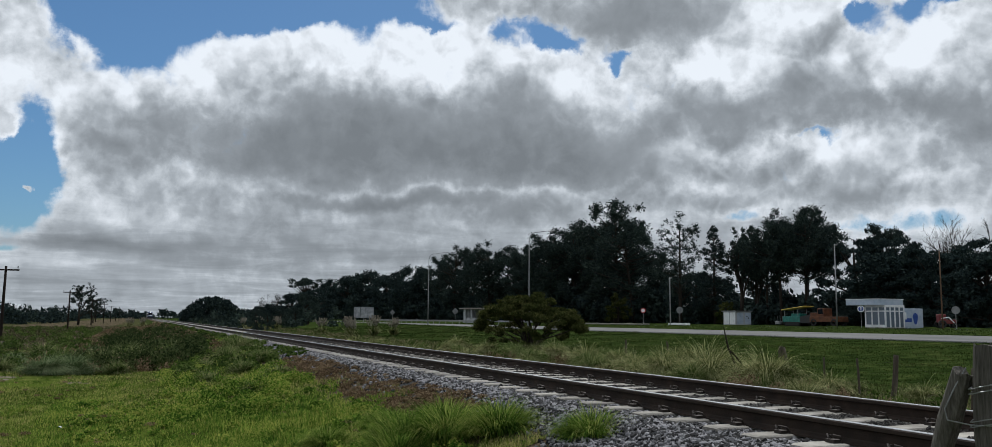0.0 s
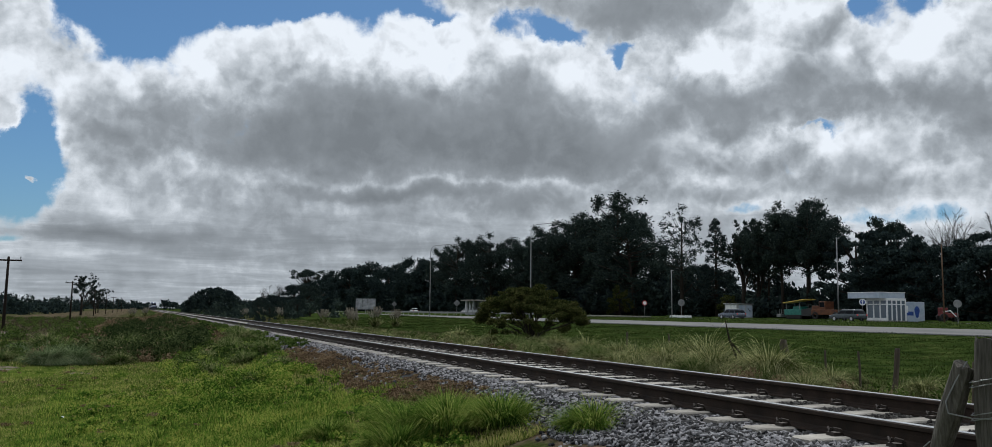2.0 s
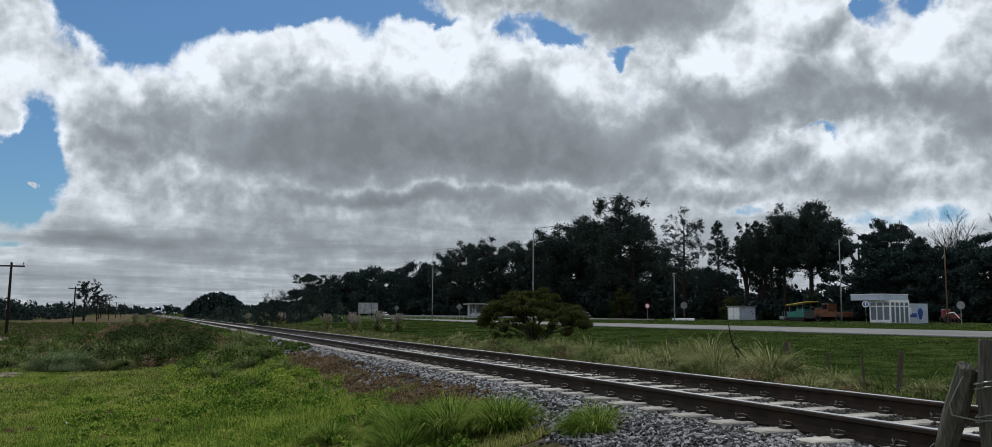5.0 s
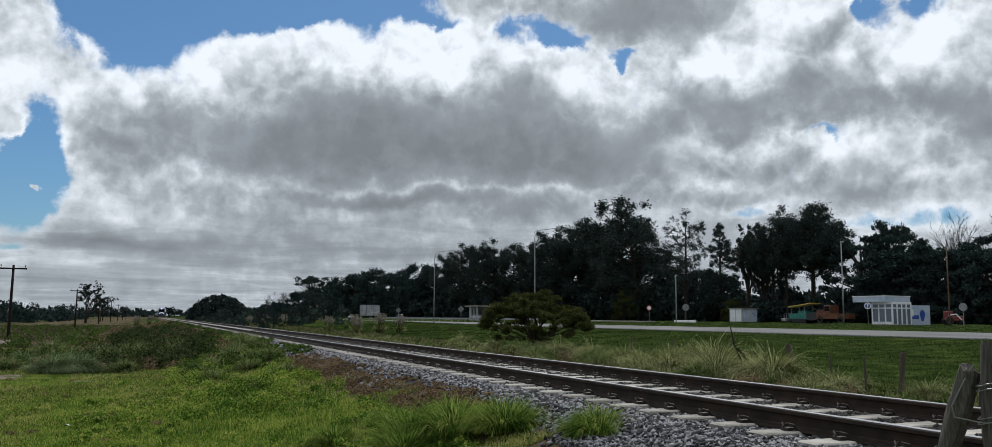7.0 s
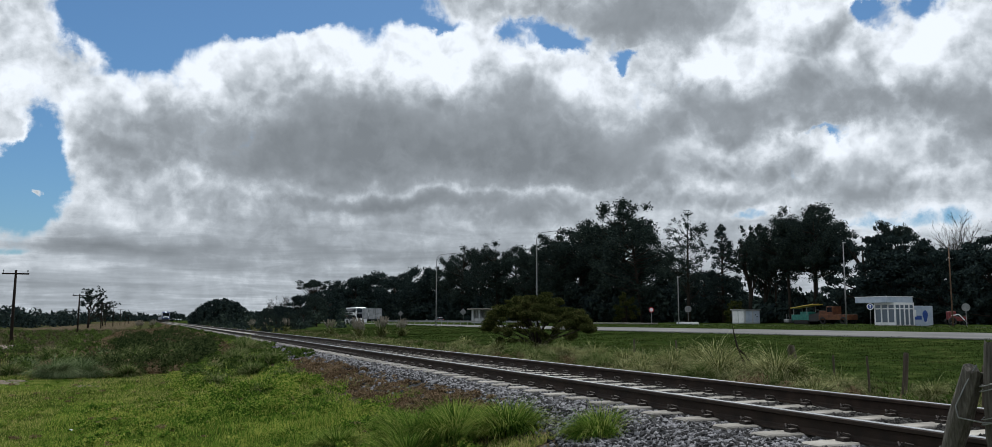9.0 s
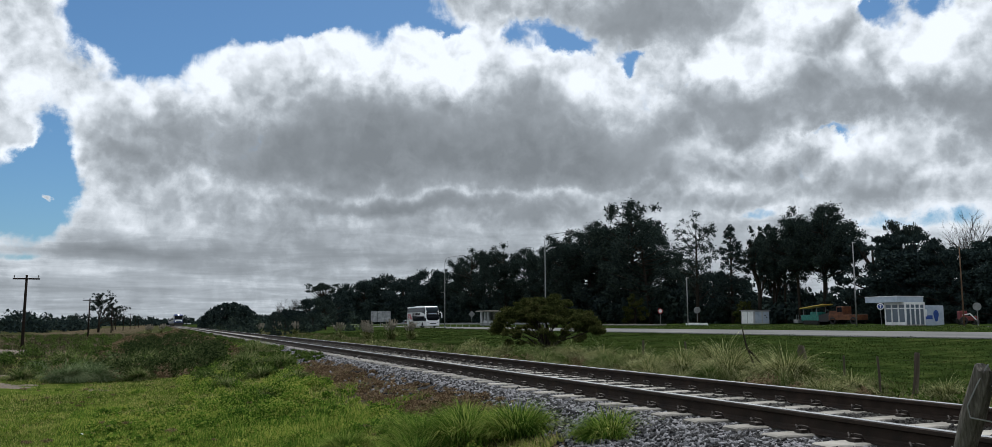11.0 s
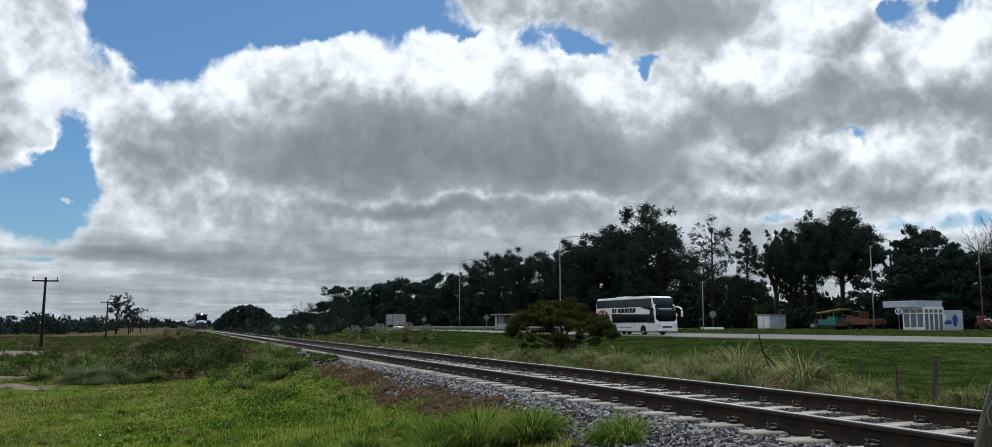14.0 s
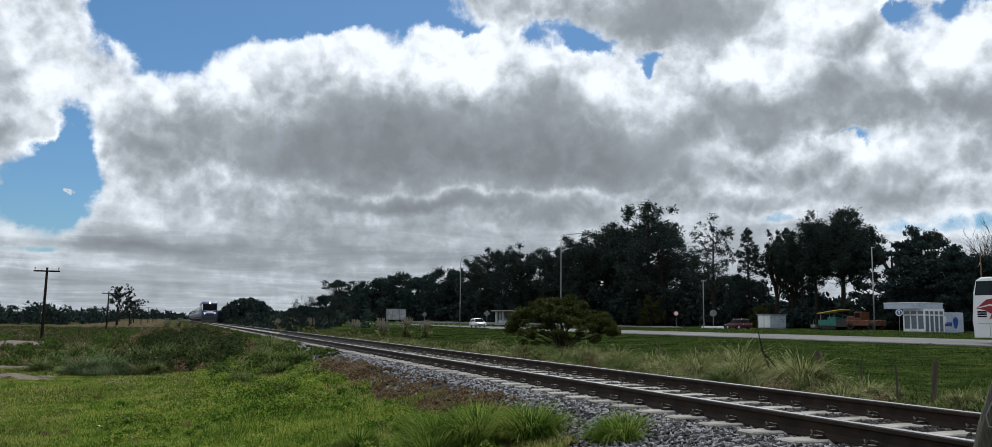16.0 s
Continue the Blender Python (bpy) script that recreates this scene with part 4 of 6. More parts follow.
def make_grass():
    g = rng
    # meadow in front, thinning out with distance
    n = 330000
    y = 8.0 + 42.0 * g.uniform(0, 1, n) ** 1.7
    x = (-0.21 * y - 1.0) + g.uniform(0, 1, n) * (4.1 + 0.21 * y + 1.0)
    patch = 0.55 * wave(x, y, 1.1) + 0.45 * wave(x + 7, y + 3, 4.3)
    soil = ((x > 3.25) & (wave(x, y, 1.7) < 0.72) & (y > 11.5) & (y < 30)) | ((x < -2.0) & (y > 24) & (wave(x + 5, y, 0.5) > 0.62))
    keep = (g.uniform(0, 1, n) < 0.35 + 0.75 * patch) & ~(soil & (g.uniform(0, 1, n) < 0.93))
    x, y, patch = x[keep], y[keep], patch[keep]
    lush = (wave(x + 3, y, 0.55) > 0.47) & (x > -1.5) & (y < 20)
    rise = np.clip((x + 0.4) / 2.0, 0.0, 1.0)
    h = 0.022 + (0.035 + 0.075 * rise) * patch ** 1.5 + 0.0009 * y
    w = 0.0048 + 0.00026 * y
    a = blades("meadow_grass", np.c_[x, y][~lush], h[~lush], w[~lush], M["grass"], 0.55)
    tagged(a, "short green meadow grass in the foreground, coloured bright as if sunlit", "grass", kind="stuff")
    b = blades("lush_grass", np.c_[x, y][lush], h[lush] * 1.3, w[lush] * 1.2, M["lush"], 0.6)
    tagged(b, "longer green grass on the bank, coloured bright as if sunlit", "grass", kind="stuff")
    # rough dry growth between the track and the far fence
    n = 42000
    y = 9.0 + 170 * g.uniform(0, 1, n) ** 1.6
    x = g.uniform(8.4, 19.0, n) + 0.03 * y
    k = wave(x, y, 0.8)
    a = blades("dry_verge_grass", np.c_[x, y], 0.10 + 0.22 * k, 0.008 + 0.0004 * y, M["dry"], 0.7)
    tagged(a, "rough straw-coloured grass beside the track", "grass", kind="stuff")
    # roadside turf
    n = 90000
    y = 17 + 130 * g.uniform(0, 1, n) ** 1.5
    x = g.uniform(18.5, 44.0, n)
    k = 0.5 * wave(x, y, 0.9) + 0.5 * wave(x + 9, y + 4, 2.7)
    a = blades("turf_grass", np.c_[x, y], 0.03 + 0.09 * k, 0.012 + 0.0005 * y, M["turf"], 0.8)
    tagged(a, "short green turf between the fence and the road, coloured dark as if partly shaded", "grass", kind="stuff")
    # median and far verge
    n = 16000
    x, y = g.uniform(57, 74.5, n), 30 + 140 * g.uniform(0, 1, n)
    a = blades("median_grass", np.c_[x, y], 0.14, 0.06, M["bank"], 0.6)
    tagged(a, "grass on the median between the carriageways", "grass", kind="stuff")
    n = 26000
    y = 34.0 + 130 * g.uniform(0, 1, n) ** 1.3
    x = -0.2 * y - 4 + g.uniform(0, 1, n) * (6.5 + 0.2 * y)
    k = wave(x, y, 0.35)
    a = blades("field_grass", np.c_[x, y], 0.08 + 0.22 * k, 0.02 + 0.0004 * y, M["brown_turf"], 0.6)
    tagged(a, "thin faded grass on the waste ground by the poles", "grass", kind="stuff")


make_grass()


def clumps(name, n, x, y, r, mat, label, size, per, squash=0.8, power=1.4):
    """Low weeds as many leafy clumps."""
    g = rng
    ys = y[0] + (y[1] - y[0]) * g.uniform(0, 1, n) ** power
    xs = g.uniform(x[0], x[1], n) + (x[2] * ys if len(x) > 2 else 0)
    rad = g.uniform(r[0], r[1], n) * (0.7 + 0.6 * wave(xs, ys, 0.7))
    cs = np.c_[xs, ys, np.maximum(ground_z(xs, ys), np.interp(xs, *zip(*BED), -9, -9)) + rad * 0.35]
    out = leaf_cloud(cs, rad, per, size, g, squash, 0.35)
    tagged(obj(name, mesh_arrays(name, *out), M[mat]), label, "weeds", kind="stuff")


clumps("edge_weeds", 700, (3.4, 4.65), (25, 170), (0.07, 0.15), "weed", "low green weeds creeping over the ballast edge", 0.045, 3000)
clumps("bank_weeds", 650, (0.9, 3.6), (24, 150), (0.12, 0.28), "weed", "green weeds on the railway bank", 0.05, 1300)
clumps("brown_weeds", 520, (-3.4, 3.0), (30, 150), (0.15, 0.42), "brown_weed", "withered brown weeds along the bank", 0.06, 700)
clumps("field_weeds", 340, (-12, 1.5, -0.05), (34, 150), (0.15, 0.5), "weed", "dull green weeds on the waste ground", 0.07, 500)
clumps("dark_scrub", 300, (-2.2, 2.4), (31, 100), (0.25, 0.66), "scrub", "dark tangled scrub on the railway bank", 0.06, 900, 0.8)
clumps("bank_lumps", 200, (0.6, 3.4), (16, 40), (0.10, 0.28), "lush", "uneven leafy weeds on the sunny bank", 0.024, 3600, 0.7)
clumps("verge_weeds", 200, (8.8, 18.0, 0.02), (12, 130), (0.15, 0.45), "weed", "green weeds among the dry verge grass", 0.05, 700)
clumps("dead_weeds", 130, (8.6, 17.0, 0.0), (11, 40), (0.15, 0.4), "brown_weed", "withered brown brush below the far fence", 0.035, 1400, 0.8, 1.0)
clumps("withered_litter", 950, (3.4, 4.35), (10.5, 25), (0.04, 0.11), "brown_weed", "brown withered growth beside the ballast", 0.018, 7000, 0.35, 1.1)
clumps("meadow_leaves", 420, (-5.5, 3.6), (8.5, 30), (0.03, 0.10), "tuft_green", "small broad-leaved weeds among the meadow grass", 0.016, 4200, 0.5)
clumps("withered_flecks", 160, (-5.5, 3.0), (9.0, 30), (0.03, 0.11), "brown_weed", "small withered patches in the meadow", 0.014, 5200, 0.3)
clumps("bright_leaves", 420, (-1.0, 3.4), (8.5, 20), (0.06, 0.14), "lush", "yellow-green leafy weeds on the bank", 0.026, 3200, 0.7)


def tuft(name, arrays, mat, label, category):
    return tagged(obj(name, mesh_arrays(name, *arrays), M[mat]), label, category)


def set_down(ob, places, group=""):
    """The thing at the first place, copies at the others: x, y, size, turn."""
    for i, (x, y, s) in enumerate(places):
        m = Matrix.LocRotScale((x, y, float(ground_z(x, y)) - 0.02), Euler((0, 0, i * 2.1)), (s, s, s))
        o = ob if i == 0 else copy_thing(ob, Matrix.Identity(4))
        o.matrix_basis = m
        if group:
            tagged(o, group=group)


set_down(tuft("grass_tuft", tuft_arrays(3600, 0.6, 0.9, 0.009, 0.75, 0.5, 3), "tuft_green", "tall tuft of deep green grass at the ballast edge", "grass"),
         [(3.35, 9.6, 0.85), (3.0, 10.1, 0.8), (3.75, 9.0, 0.75), (4.25, 7.75, 0.62), (3.1, 11.2, 0.6), (2.3, 11.3, 0.55), (3.6, 10.4, 0.6), (2.7, 9.4, 0.7)], "grass tufts")
set_down(tuft("meadow_tuft", tuft_arrays(420, 0.30, 1.0, 0.010, 0.55, 0.25, 4), "lush", "small tuft of yellowish green grass on the bank", "grass"),
         [(1.6, 11.6, 0.8), (1.1, 12.6, 0.7), (2.0, 12.9, 0.8), (0.5, 13.4, 0.6), (2.4, 14.3, 0.8), (1.2, 15.2, 0.7), (2.9, 13.2, 0.6), (2.0, 17.0, 0.9), (0.2, 15.8, 0.6), (2.6, 19.0, 1.0)] + [(-4.2 + (i * 47 % 71) / 10, 9.2 + (i * 31 % 97) / 6.5, 0.3 + (i * 17 % 30) / 75) for i in range(34)], "meadow tufts")
set_down(tuft("pampas_clump", tuft_arrays(7500, 1.5, 1.05, 0.011, 1.2, 0.55, 5), "pampas", "large clump of arching straw-green pampas grass by the fence", "pampas grass"),
         [(18.2, 25.2, 1.2), (16.6, 22.6, 0.9), (16.0, 24.4, 0.8), (15.2, 17.0, 0.55), (16.6, 20.0, 0.95), (14.6, 24.0, 0.6), (18.9, 28.0, 0.9), (18.0, 21.8, 0.75), (17.3, 20.9, 0.65), (18.2, 31.0, 0.8), (17.4, 28.4, 0.75), (16.8, 17.8, 0.5), (17.6, 15.6, 0.5),
          (18.6, 34.5, 0.8), (19.0, 38.5, 0.75), (20.5, 44.0, 0.6), (18.5, 46.0, 0.7), (17.5, 50.0, 0.6), (15.5, 26.5, 0.6), (19.5, 54.0, 0.7)], "pampas clumps")
set_down(tuft("sedge_clump", tuft_arrays(5200, 1.3, 1.05, 0.011, 1.15, 0.55, 15), "sedge", "rounded clump of green sedge beside the far fence", "sedge"),
         [(15.4, 22.0, 0.7), (17.2, 26.0, 0.85), (16.4, 29.8, 0.8), (17.8, 33.0, 0.7), (16.2, 35.5, 0.7), (18.2, 41.5, 0.8), (16.5, 39.0, 0.65), (19.4, 25.0, 0.6), (15.8, 19.2, 0.5), (18.6, 19.0, 0.45), (16.0, 44.5, 0.7), (14.2, 31.0, 0.55)], "sedge clumps")
set_down(tuft("verge_tuft", tuft_arrays(2400, 0.9, 1.2, 0.011, 1.05, 0.4, 6), "pampas", "clump of faded dry grass beside the ballast", "grass"),
         [(11 + (i * 37 % 60) / 10, 13 + i * 1.9 + (i * 13 % 7) / 4, 0.55 + (i * 29 % 50) / 100) for i in range(32)], "verge tufts")
set_down(tuft("tussock", tuft_arrays(4200, 1.05, 1.1, 0.012, 0.95, 0.45, 7), "tussock", "grey-green tussock of stiff grass on the waste ground", "tussock"),
         [(-2.55, 29.2, 0.78), (-1.9, 30.0, 0.8), (-4.5, 39.0, 0.6), (-2.0, 43.0, 0.6)], "tussocks")
set_down(tuft("dull_tussock", tuft_arrays(2200, 1.0, 1.4, 0.016, 0.68, 0.4, 8), "sedge", "dull green tussock on the rough waste ground", "tussock"),
         [(3.25, 32.0, 0.8), (3.5, 35.0, 0.6), (2.6, 29.0, 0.65), (3.4, 26.0, 0.5), (1.3, 25.0, 0.45), (-3.9, 30.5, 0.6), (-1.2, 32.5, 0.85), (-0.6, 30.2, 0.6), (0.2, 33.6, 0.8), (0.9, 31.0, 0.6), (-2.6, 36.0, 0.9), (-0.5, 37.0, 0.9), (1.2, 36.0, 0.8), (-3.8, 42.0, 0.9), (0.4, 42.0, 0.9),
          (1.9, 27.5, 0.5), (2.6, 24.0, 0.55), (3.0, 27.0, 0.5), (1.6, 22.5, 0.45), (3.1, 21.0, 0.45), (2.3, 19.0, 0.4), (2.9, 30.5, 0.55), (2.2, 34.0, 0.6)], "dull tussocks")


def make_plumes():
    g = np.random.default_rng(23)
    v, f = tuft_arrays(500, 1.3, 0.6, 0.03, 0.5, 0.4, 9)
    e = thing("plumed_pampas", "pampas grass with pale feathery plumes in the verge", "pampas grass")
    obj("leaf_fan", mesh_arrays("leaf_fan", v, f), M["pampas"], e)
    cs, rs = [], []
    bm = bmesh.new()
    for i in range(26):
        a, r = g.uniform(0, 6.28), g.uniform(0.1, 1.0)
        hgt = g.uniform(1.5, 2.3)
        tip = np.array([math.cos(a) * r, math.sin(a) * r, hgt])
        tube(bm, [(tip[0] * 0.2, tip[1] * 0.2, 0), tuple(tip * [0.6, 0.6, 0.6]), tuple(tip)], 0.012, 4, False)
        for t in np.linspace(0.72, 1.0, 6):
            cs.append(tip * [t, t, t])
            rs.append(0.07 * (1.25 - t) + 0.05)
    part("stalk", bm, M["dry"], e)
    obj("feathery_top", mesh_arrays("feathery_top", *leaf_cloud(cs, rs, 700, 0.07, g, 1.3, 0.1)), M["plume"], e)
    set_down(e, [(23.5, 92, 1.0), (22.0, 97, 0.95), (20.2, 104, 0.9), (25.2, 90, 0.85), (21.0, 92, 0.8), (18.5, 150, 1.0), (17.0, 160, 0.9), (20.0, 140, 1.0), (-1.5, 150, 0.8), (0.5, 158, 0.8)], "plumed pampas")


make_plumes()
_w = copy_thing(bpy.data.objects["meadow_tuft"], Matrix.Identity(4))
_w.matrix_basis = Matrix.LocRotScale((5.6, 12.9, -0.25), None, (0.6, 0.6, 0.6))
tagged(_w, "small yellow-green weed growing between the rails")


def make_bush():
    g = np.random.default_rng(29)
    e = thing("round_bush", "broad dome-shaped bush with brownish green foliage and bare dark stems", "bush")
    bm = bmesh.new()
    cs, rs = [], []
    for i in range(150):
        a = g.uniform(0, 2 * np.pi)
        q = math.sqrt(g.uniform(0.0, 1.0))
        x, y = 3.7 * q * math.cos(a), 3.2 * q * math.sin(a)
        z = 0.5 + 2.85 * math.sqrt(max(0.0, 1 - (0.95 * q) ** 2)) * g.uniform(0.62, 1.0)
        c = np.array([x, y, z])
        cs.append(c)
        rs.append(g.uniform(0.2, 0.5))
        if i % 6 == 0:
            tube(bm, [(x * 0.10, y * 0.10, -0.05), (x * 0.30 + 0.25 * math.sin(i), y * 0.30 + 0.25 * math.cos(i), z * 0.42), (x * 0.75, y * 0.75, z * 0.75), tuple(c)], [0.06, 0.04, 0.024, 0.01], 5, False)
    # foliage hangs low on the outside
    for i in range(24):
        a = g.uniform(0, 2 * np.pi)
        q = g.uniform(0.55, 1.0)
        cs.append(np.array([3.5 * q * math.cos(a), 3.0 * q * math.sin(a), g.uniform(0.3, 1.3) * (1.25 - 0.5 * q)]))
        rs.append(g.uniform(0.2, 0.42))
    part("stem_fork", bm, M["dark_wood"], e, smooth=True)
    obj("foliage", mesh_arrays("foliage", *leaf_cloud(cs, rs, 3200, 0.05, g, 0.6, 0.35)), M["shrub"], e)
    e.matrix_basis = pose(22.0, 48.0, float(ground_z(22, 48)), 0, 0, 30)


make_bush()


def leafy_shrub(name, x, y, h, wide, label, mat="shrub"):
    bm, lv = dense_tree(int(x * 7 + y), 0.5)
    e = thing(name, label, "shrub")
    part("stem", bm, M["dark_wood"], e)
    obj("foliage", mesh_arrays("foliage", *lv), M[mat], e)
    e.matrix_basis = Matrix.LocRotScale((x, y, float(ground_z(x, y)) - 0.05), None, (h * wide, h * wide, h))


leafy_shrub("willow_shrub", 98, 167, 7.0, 0.8, "rounded mid-green shrub before the dark wood")
leafy_shrub("roadside_shrub", 99, 130, 4.6, 0.9, "dull olive shrub behind the white shed")
for i, (sx, sy, sh) in enumerate([(14.5, 120, 2.4), (17.5, 132, 3.0), (22, 150, 3.4), (27, 165, 4.0), (33, 185, 5.5), (24, 200, 4.0), (38, 215, 7.5), (30, 240, 5.0)]):
    leafy_shrub("scrub_bush", sx, sy, sh, 0.85, "dark scrub bush between the track and the road", "gum")


# ---- fixed things ----
def at(x, y, turn=0.0, dz=0.0):
    return pose(x, y, float(ground_z(x, y)) + dz, 0, 0, turn)


def make_poles():
    e = thing("telegraph_pole", "dark wooden telegraph pole with a crossarm and two insulators", "pole", group="telegraph poles")
    bm = bmesh.new()
    tube(bm, [(0, 0, -0.3), (0.02, 0, 2.6), (0.05, 0, 5.35)], [0.115, 0.1, 0.08], 10)
    part("post", bm, M["dark_wood"], e, smooth=True)
    bm = bmesh.new()
    box(bm, (0.05, -0.12, 5.08), (1.75, 0.1, 0.11), None, 0.012)
    part("crossarm", bm, M["dark_wood"], e)
    for sx in (-0.78, 0.78):
        bm = bmesh.new()
        tube(bm, [(sx + 0.05, -0.12, 5.12), (sx + 0.05, -0.12, 5.24), (sx + 0.05, -0.12, 5.26), (sx + 0.05, -0.12, 5.36)], [0.015, 0.02, 0.05, 0.035], 8)
        part("insulator", bm, M["galv"], e)
    e.matrix_basis = at(-9.2, 70.8)
    for i in range(1, 7):
        copy_thing(e, at(-9.2 + 0.05 * math.sin(i * 3.0), 70.8 + 61.5 * i))


make_poles()


def make_near_fence():
    """The corner post and its brace by the ballast, with tie wire."""
    e = thing("fence_post", "weathered grey corner post with a leaning brace and tie wire", "fence post")
    g = random.Random(8)
    bm = bmesh.new()
    n = 14
    rings = []
    for k in range(13):
        z = -1.5 + 2.19 * k / 12
        r = 0.086 + 0.008 * math.sin(k * 1.3)
        rings.append([bm.verts.new((r * (1 + 0.07 * math.sin(3 * q + k * 0.2) + g.uniform(-0.05, 0.05)) * math.cos(q) + 0.006 * k / 4, r * (1 + g.uniform(-0.06, 0.06)) * math.sin(q), z + (g.uniform(-0.02, 0.015) if k == 12 else 0)))
                      for q in [2 * math.pi * j / n for j in range(n)]])
    for a, b in zip(rings, rings[1:]):
        for j in range(n):
            bm.faces.new((a[j], a[(j + 1) % n], b[(j + 1) % n], b[j]))
    bm.faces.new(rings[-1])
    part("post", bm, M["old_wood"], e)
    bm = bmesh.new()
    p0, p1 = Vector((-0.02, 0.13, -0.055)), Vector((-0.05, 0.86, -1.42))
    p0 = Vector((-0.03, 0.12, 0.58))
    rings = []
    ax = (p1 - p0).normalized()
    u = ax.cross(Vector((1, 0, 0))).normalized()
    w = ax.cross(u)
    for k in range(11):
        c = p0.lerp(p1, k / 10)
        r = 0.041 + 0.005 * math.sin(k * 1.9)
        rings.append([bm.verts.new(c + (u * math.cos(q) + w * math.sin(q)) * r * (1 + g.uniform(-0.07, 0.07)) + (ax * g.uniform(-0.012, 0.012) if k == 0 else Vector()))
                      for q in [2 * math.pi * j / 12 for j in range(12)]])
    for a, b in zip(rings, rings[1:]):
        for j in range(12):
            bm.faces.new((a[j], a[(j + 1) % 12], b[(j + 1) % 12], b[j]))
    bm.faces.new(rings[0])
    part("brace", bm, M["old_wood"], e, "split grey wooden brace")
    for zz, turns in ((0.50, 2), (0.37, 2), (0.02, 3)):
        bm = bmesh.new()
        pts = [(0.098 * math.cos(q) + 0.004, 0.098 * math.sin(q), zz + 0.02 * q / 6.28 + 0.012 * math.sin(q * 2)) for q in [k * 0.45 for k in range(int(14 * turns))]]
        tube(bm, pts, 0.0028, 5)
        part("tie_wire", bm, M["galv"], e, "twisted galvanised tie wire")
    bm = bmesh.new()
    tube(bm, [(-0.05, 0.09, 0.60), (-0.07, 0.13, 0.52), (-0.085, 0.17, 0.43), (-0.085, 0.16, 0.385), (-0.07, 0.06, 0.375), (-0.075, -0.06, 0.385), (-0.02, -0.11, 0.39)], 0.0032, 5)
    part("tie_wire", bm, M["galv"], e, "bent galvanised wire loop")
    bm = bmesh.new()
    tube(bm, [(-0.09, 0.25, 0.26), (-0.12, 0.50, 0.03), (-0.16, 0.85, -0.33), (-0.2, 1.3, -0.85)], 0.0028, 5)
    part("tie_wire", bm, M["galv"], e, "slack wire hanging to the ballast")
    e.matrix_basis = pose(3.16, 2.45, 0.0)


make_near_fence()


M["stake"] = material("dark_stake_wood", [(0.0354, 0.0292, 0.0228), (0.0827, 0.0675, 0.0538), (0.1536, 0.1294, 0.1035)], 4.0, 0.9, bump=0.7, stretch=(1, 1, 0.1), spec=0.1)


def make_far_fence():
    posts = [(16.8, 13.6, 1.0, 0.05, 3), (17.4, 16.3, 1.12, 0.065, 5), (17.6, 17.6, 0.92, 0.03, -1), (18.2, 19.5, 0.92, 0.03, 1), (19.4, 22.8, 1.1, 0.075, 4), (19.9, 26.5, 0.95, 0.035, 2),
             (20.3, 30.5, 1.0, 0.04, -3), (20.9, 35.0, 1.0, 0.05, 2)]
    for i, (x, y, h, r, tilt) in enumerate(posts):
        e = thing("fence_stake", "old dark wooden fence stake standing in the dry grass", "fence post", group="far fence stakes")
        bm = bmesh.new()
        tube(bm, [(0, 0, -0.25), (0.012, 0, h * 0.5), (0, 0.01, h * 0.96), (0.004, 0.01, h)], [r * 1.05, r, r * 0.95, r * 0.8], 9)
        part("stake", bm, M["stake"], e)
        if i == 4:
            bm = bmesh.new()
            tube(bm, [(0.02, -0.08, h * 0.98), (0.05, -0.28, h * 0.5), (0.05, -0.5, -0.1)], [0.06, 0.06, 0.06], 8)
            part("brace", bm, M["stake"], e)
        e.matrix_basis = at(x, y) @ pose(0, 0, 0, tilt * 0.6, tilt, 0)
    e = thing("fence_wires", "three slack wires of the far fence", "fence wire")
    for k, f in enumerate((0.35, 0.62, 0.88)):
        bm = bmesh.new()
        pts = []
        for (x0, y0, h0, _, _), (x1, y1, h1, _, _) in zip(posts, posts[1:]):
            for t in (0, 0.5):
                x, y = x0 + (x1 - x0) * t, y0 + (y1 - y0) * t
                pts.append((x - 0.03, y, float(ground_z(x, y)) + f * (h0 + (h1 - h0) * t) * 0.95 - (0.03 if t else 0)))
        tube(bm, pts, 0.0012, 4)
        part("wire", bm, M["clip"], e)
    e = thing("dead_branch", "dead grey branch sticking out of the pampas grass", "branch")
    bm = bmesh.new()
    tube(bm, [(0, 0, -0.1), (-0.03, 0.3, 0.45), (-0.06, 0.62, 1.0), (-0.12, 0.75, 1.65)], [0.05, 0.045, 0.035, 0.012], 6)
    tube(bm, [(-0.05, 0.6, 0.95), (0.12, 0.5, 0.75), (0.5, 0.2, 0.1)], [0.035, 0.03, 0.02], 5)
    part("limb", bm, M["dark_wood"], e)
    e.matrix_basis = at(17.1, 21.7)


make_far_fence()


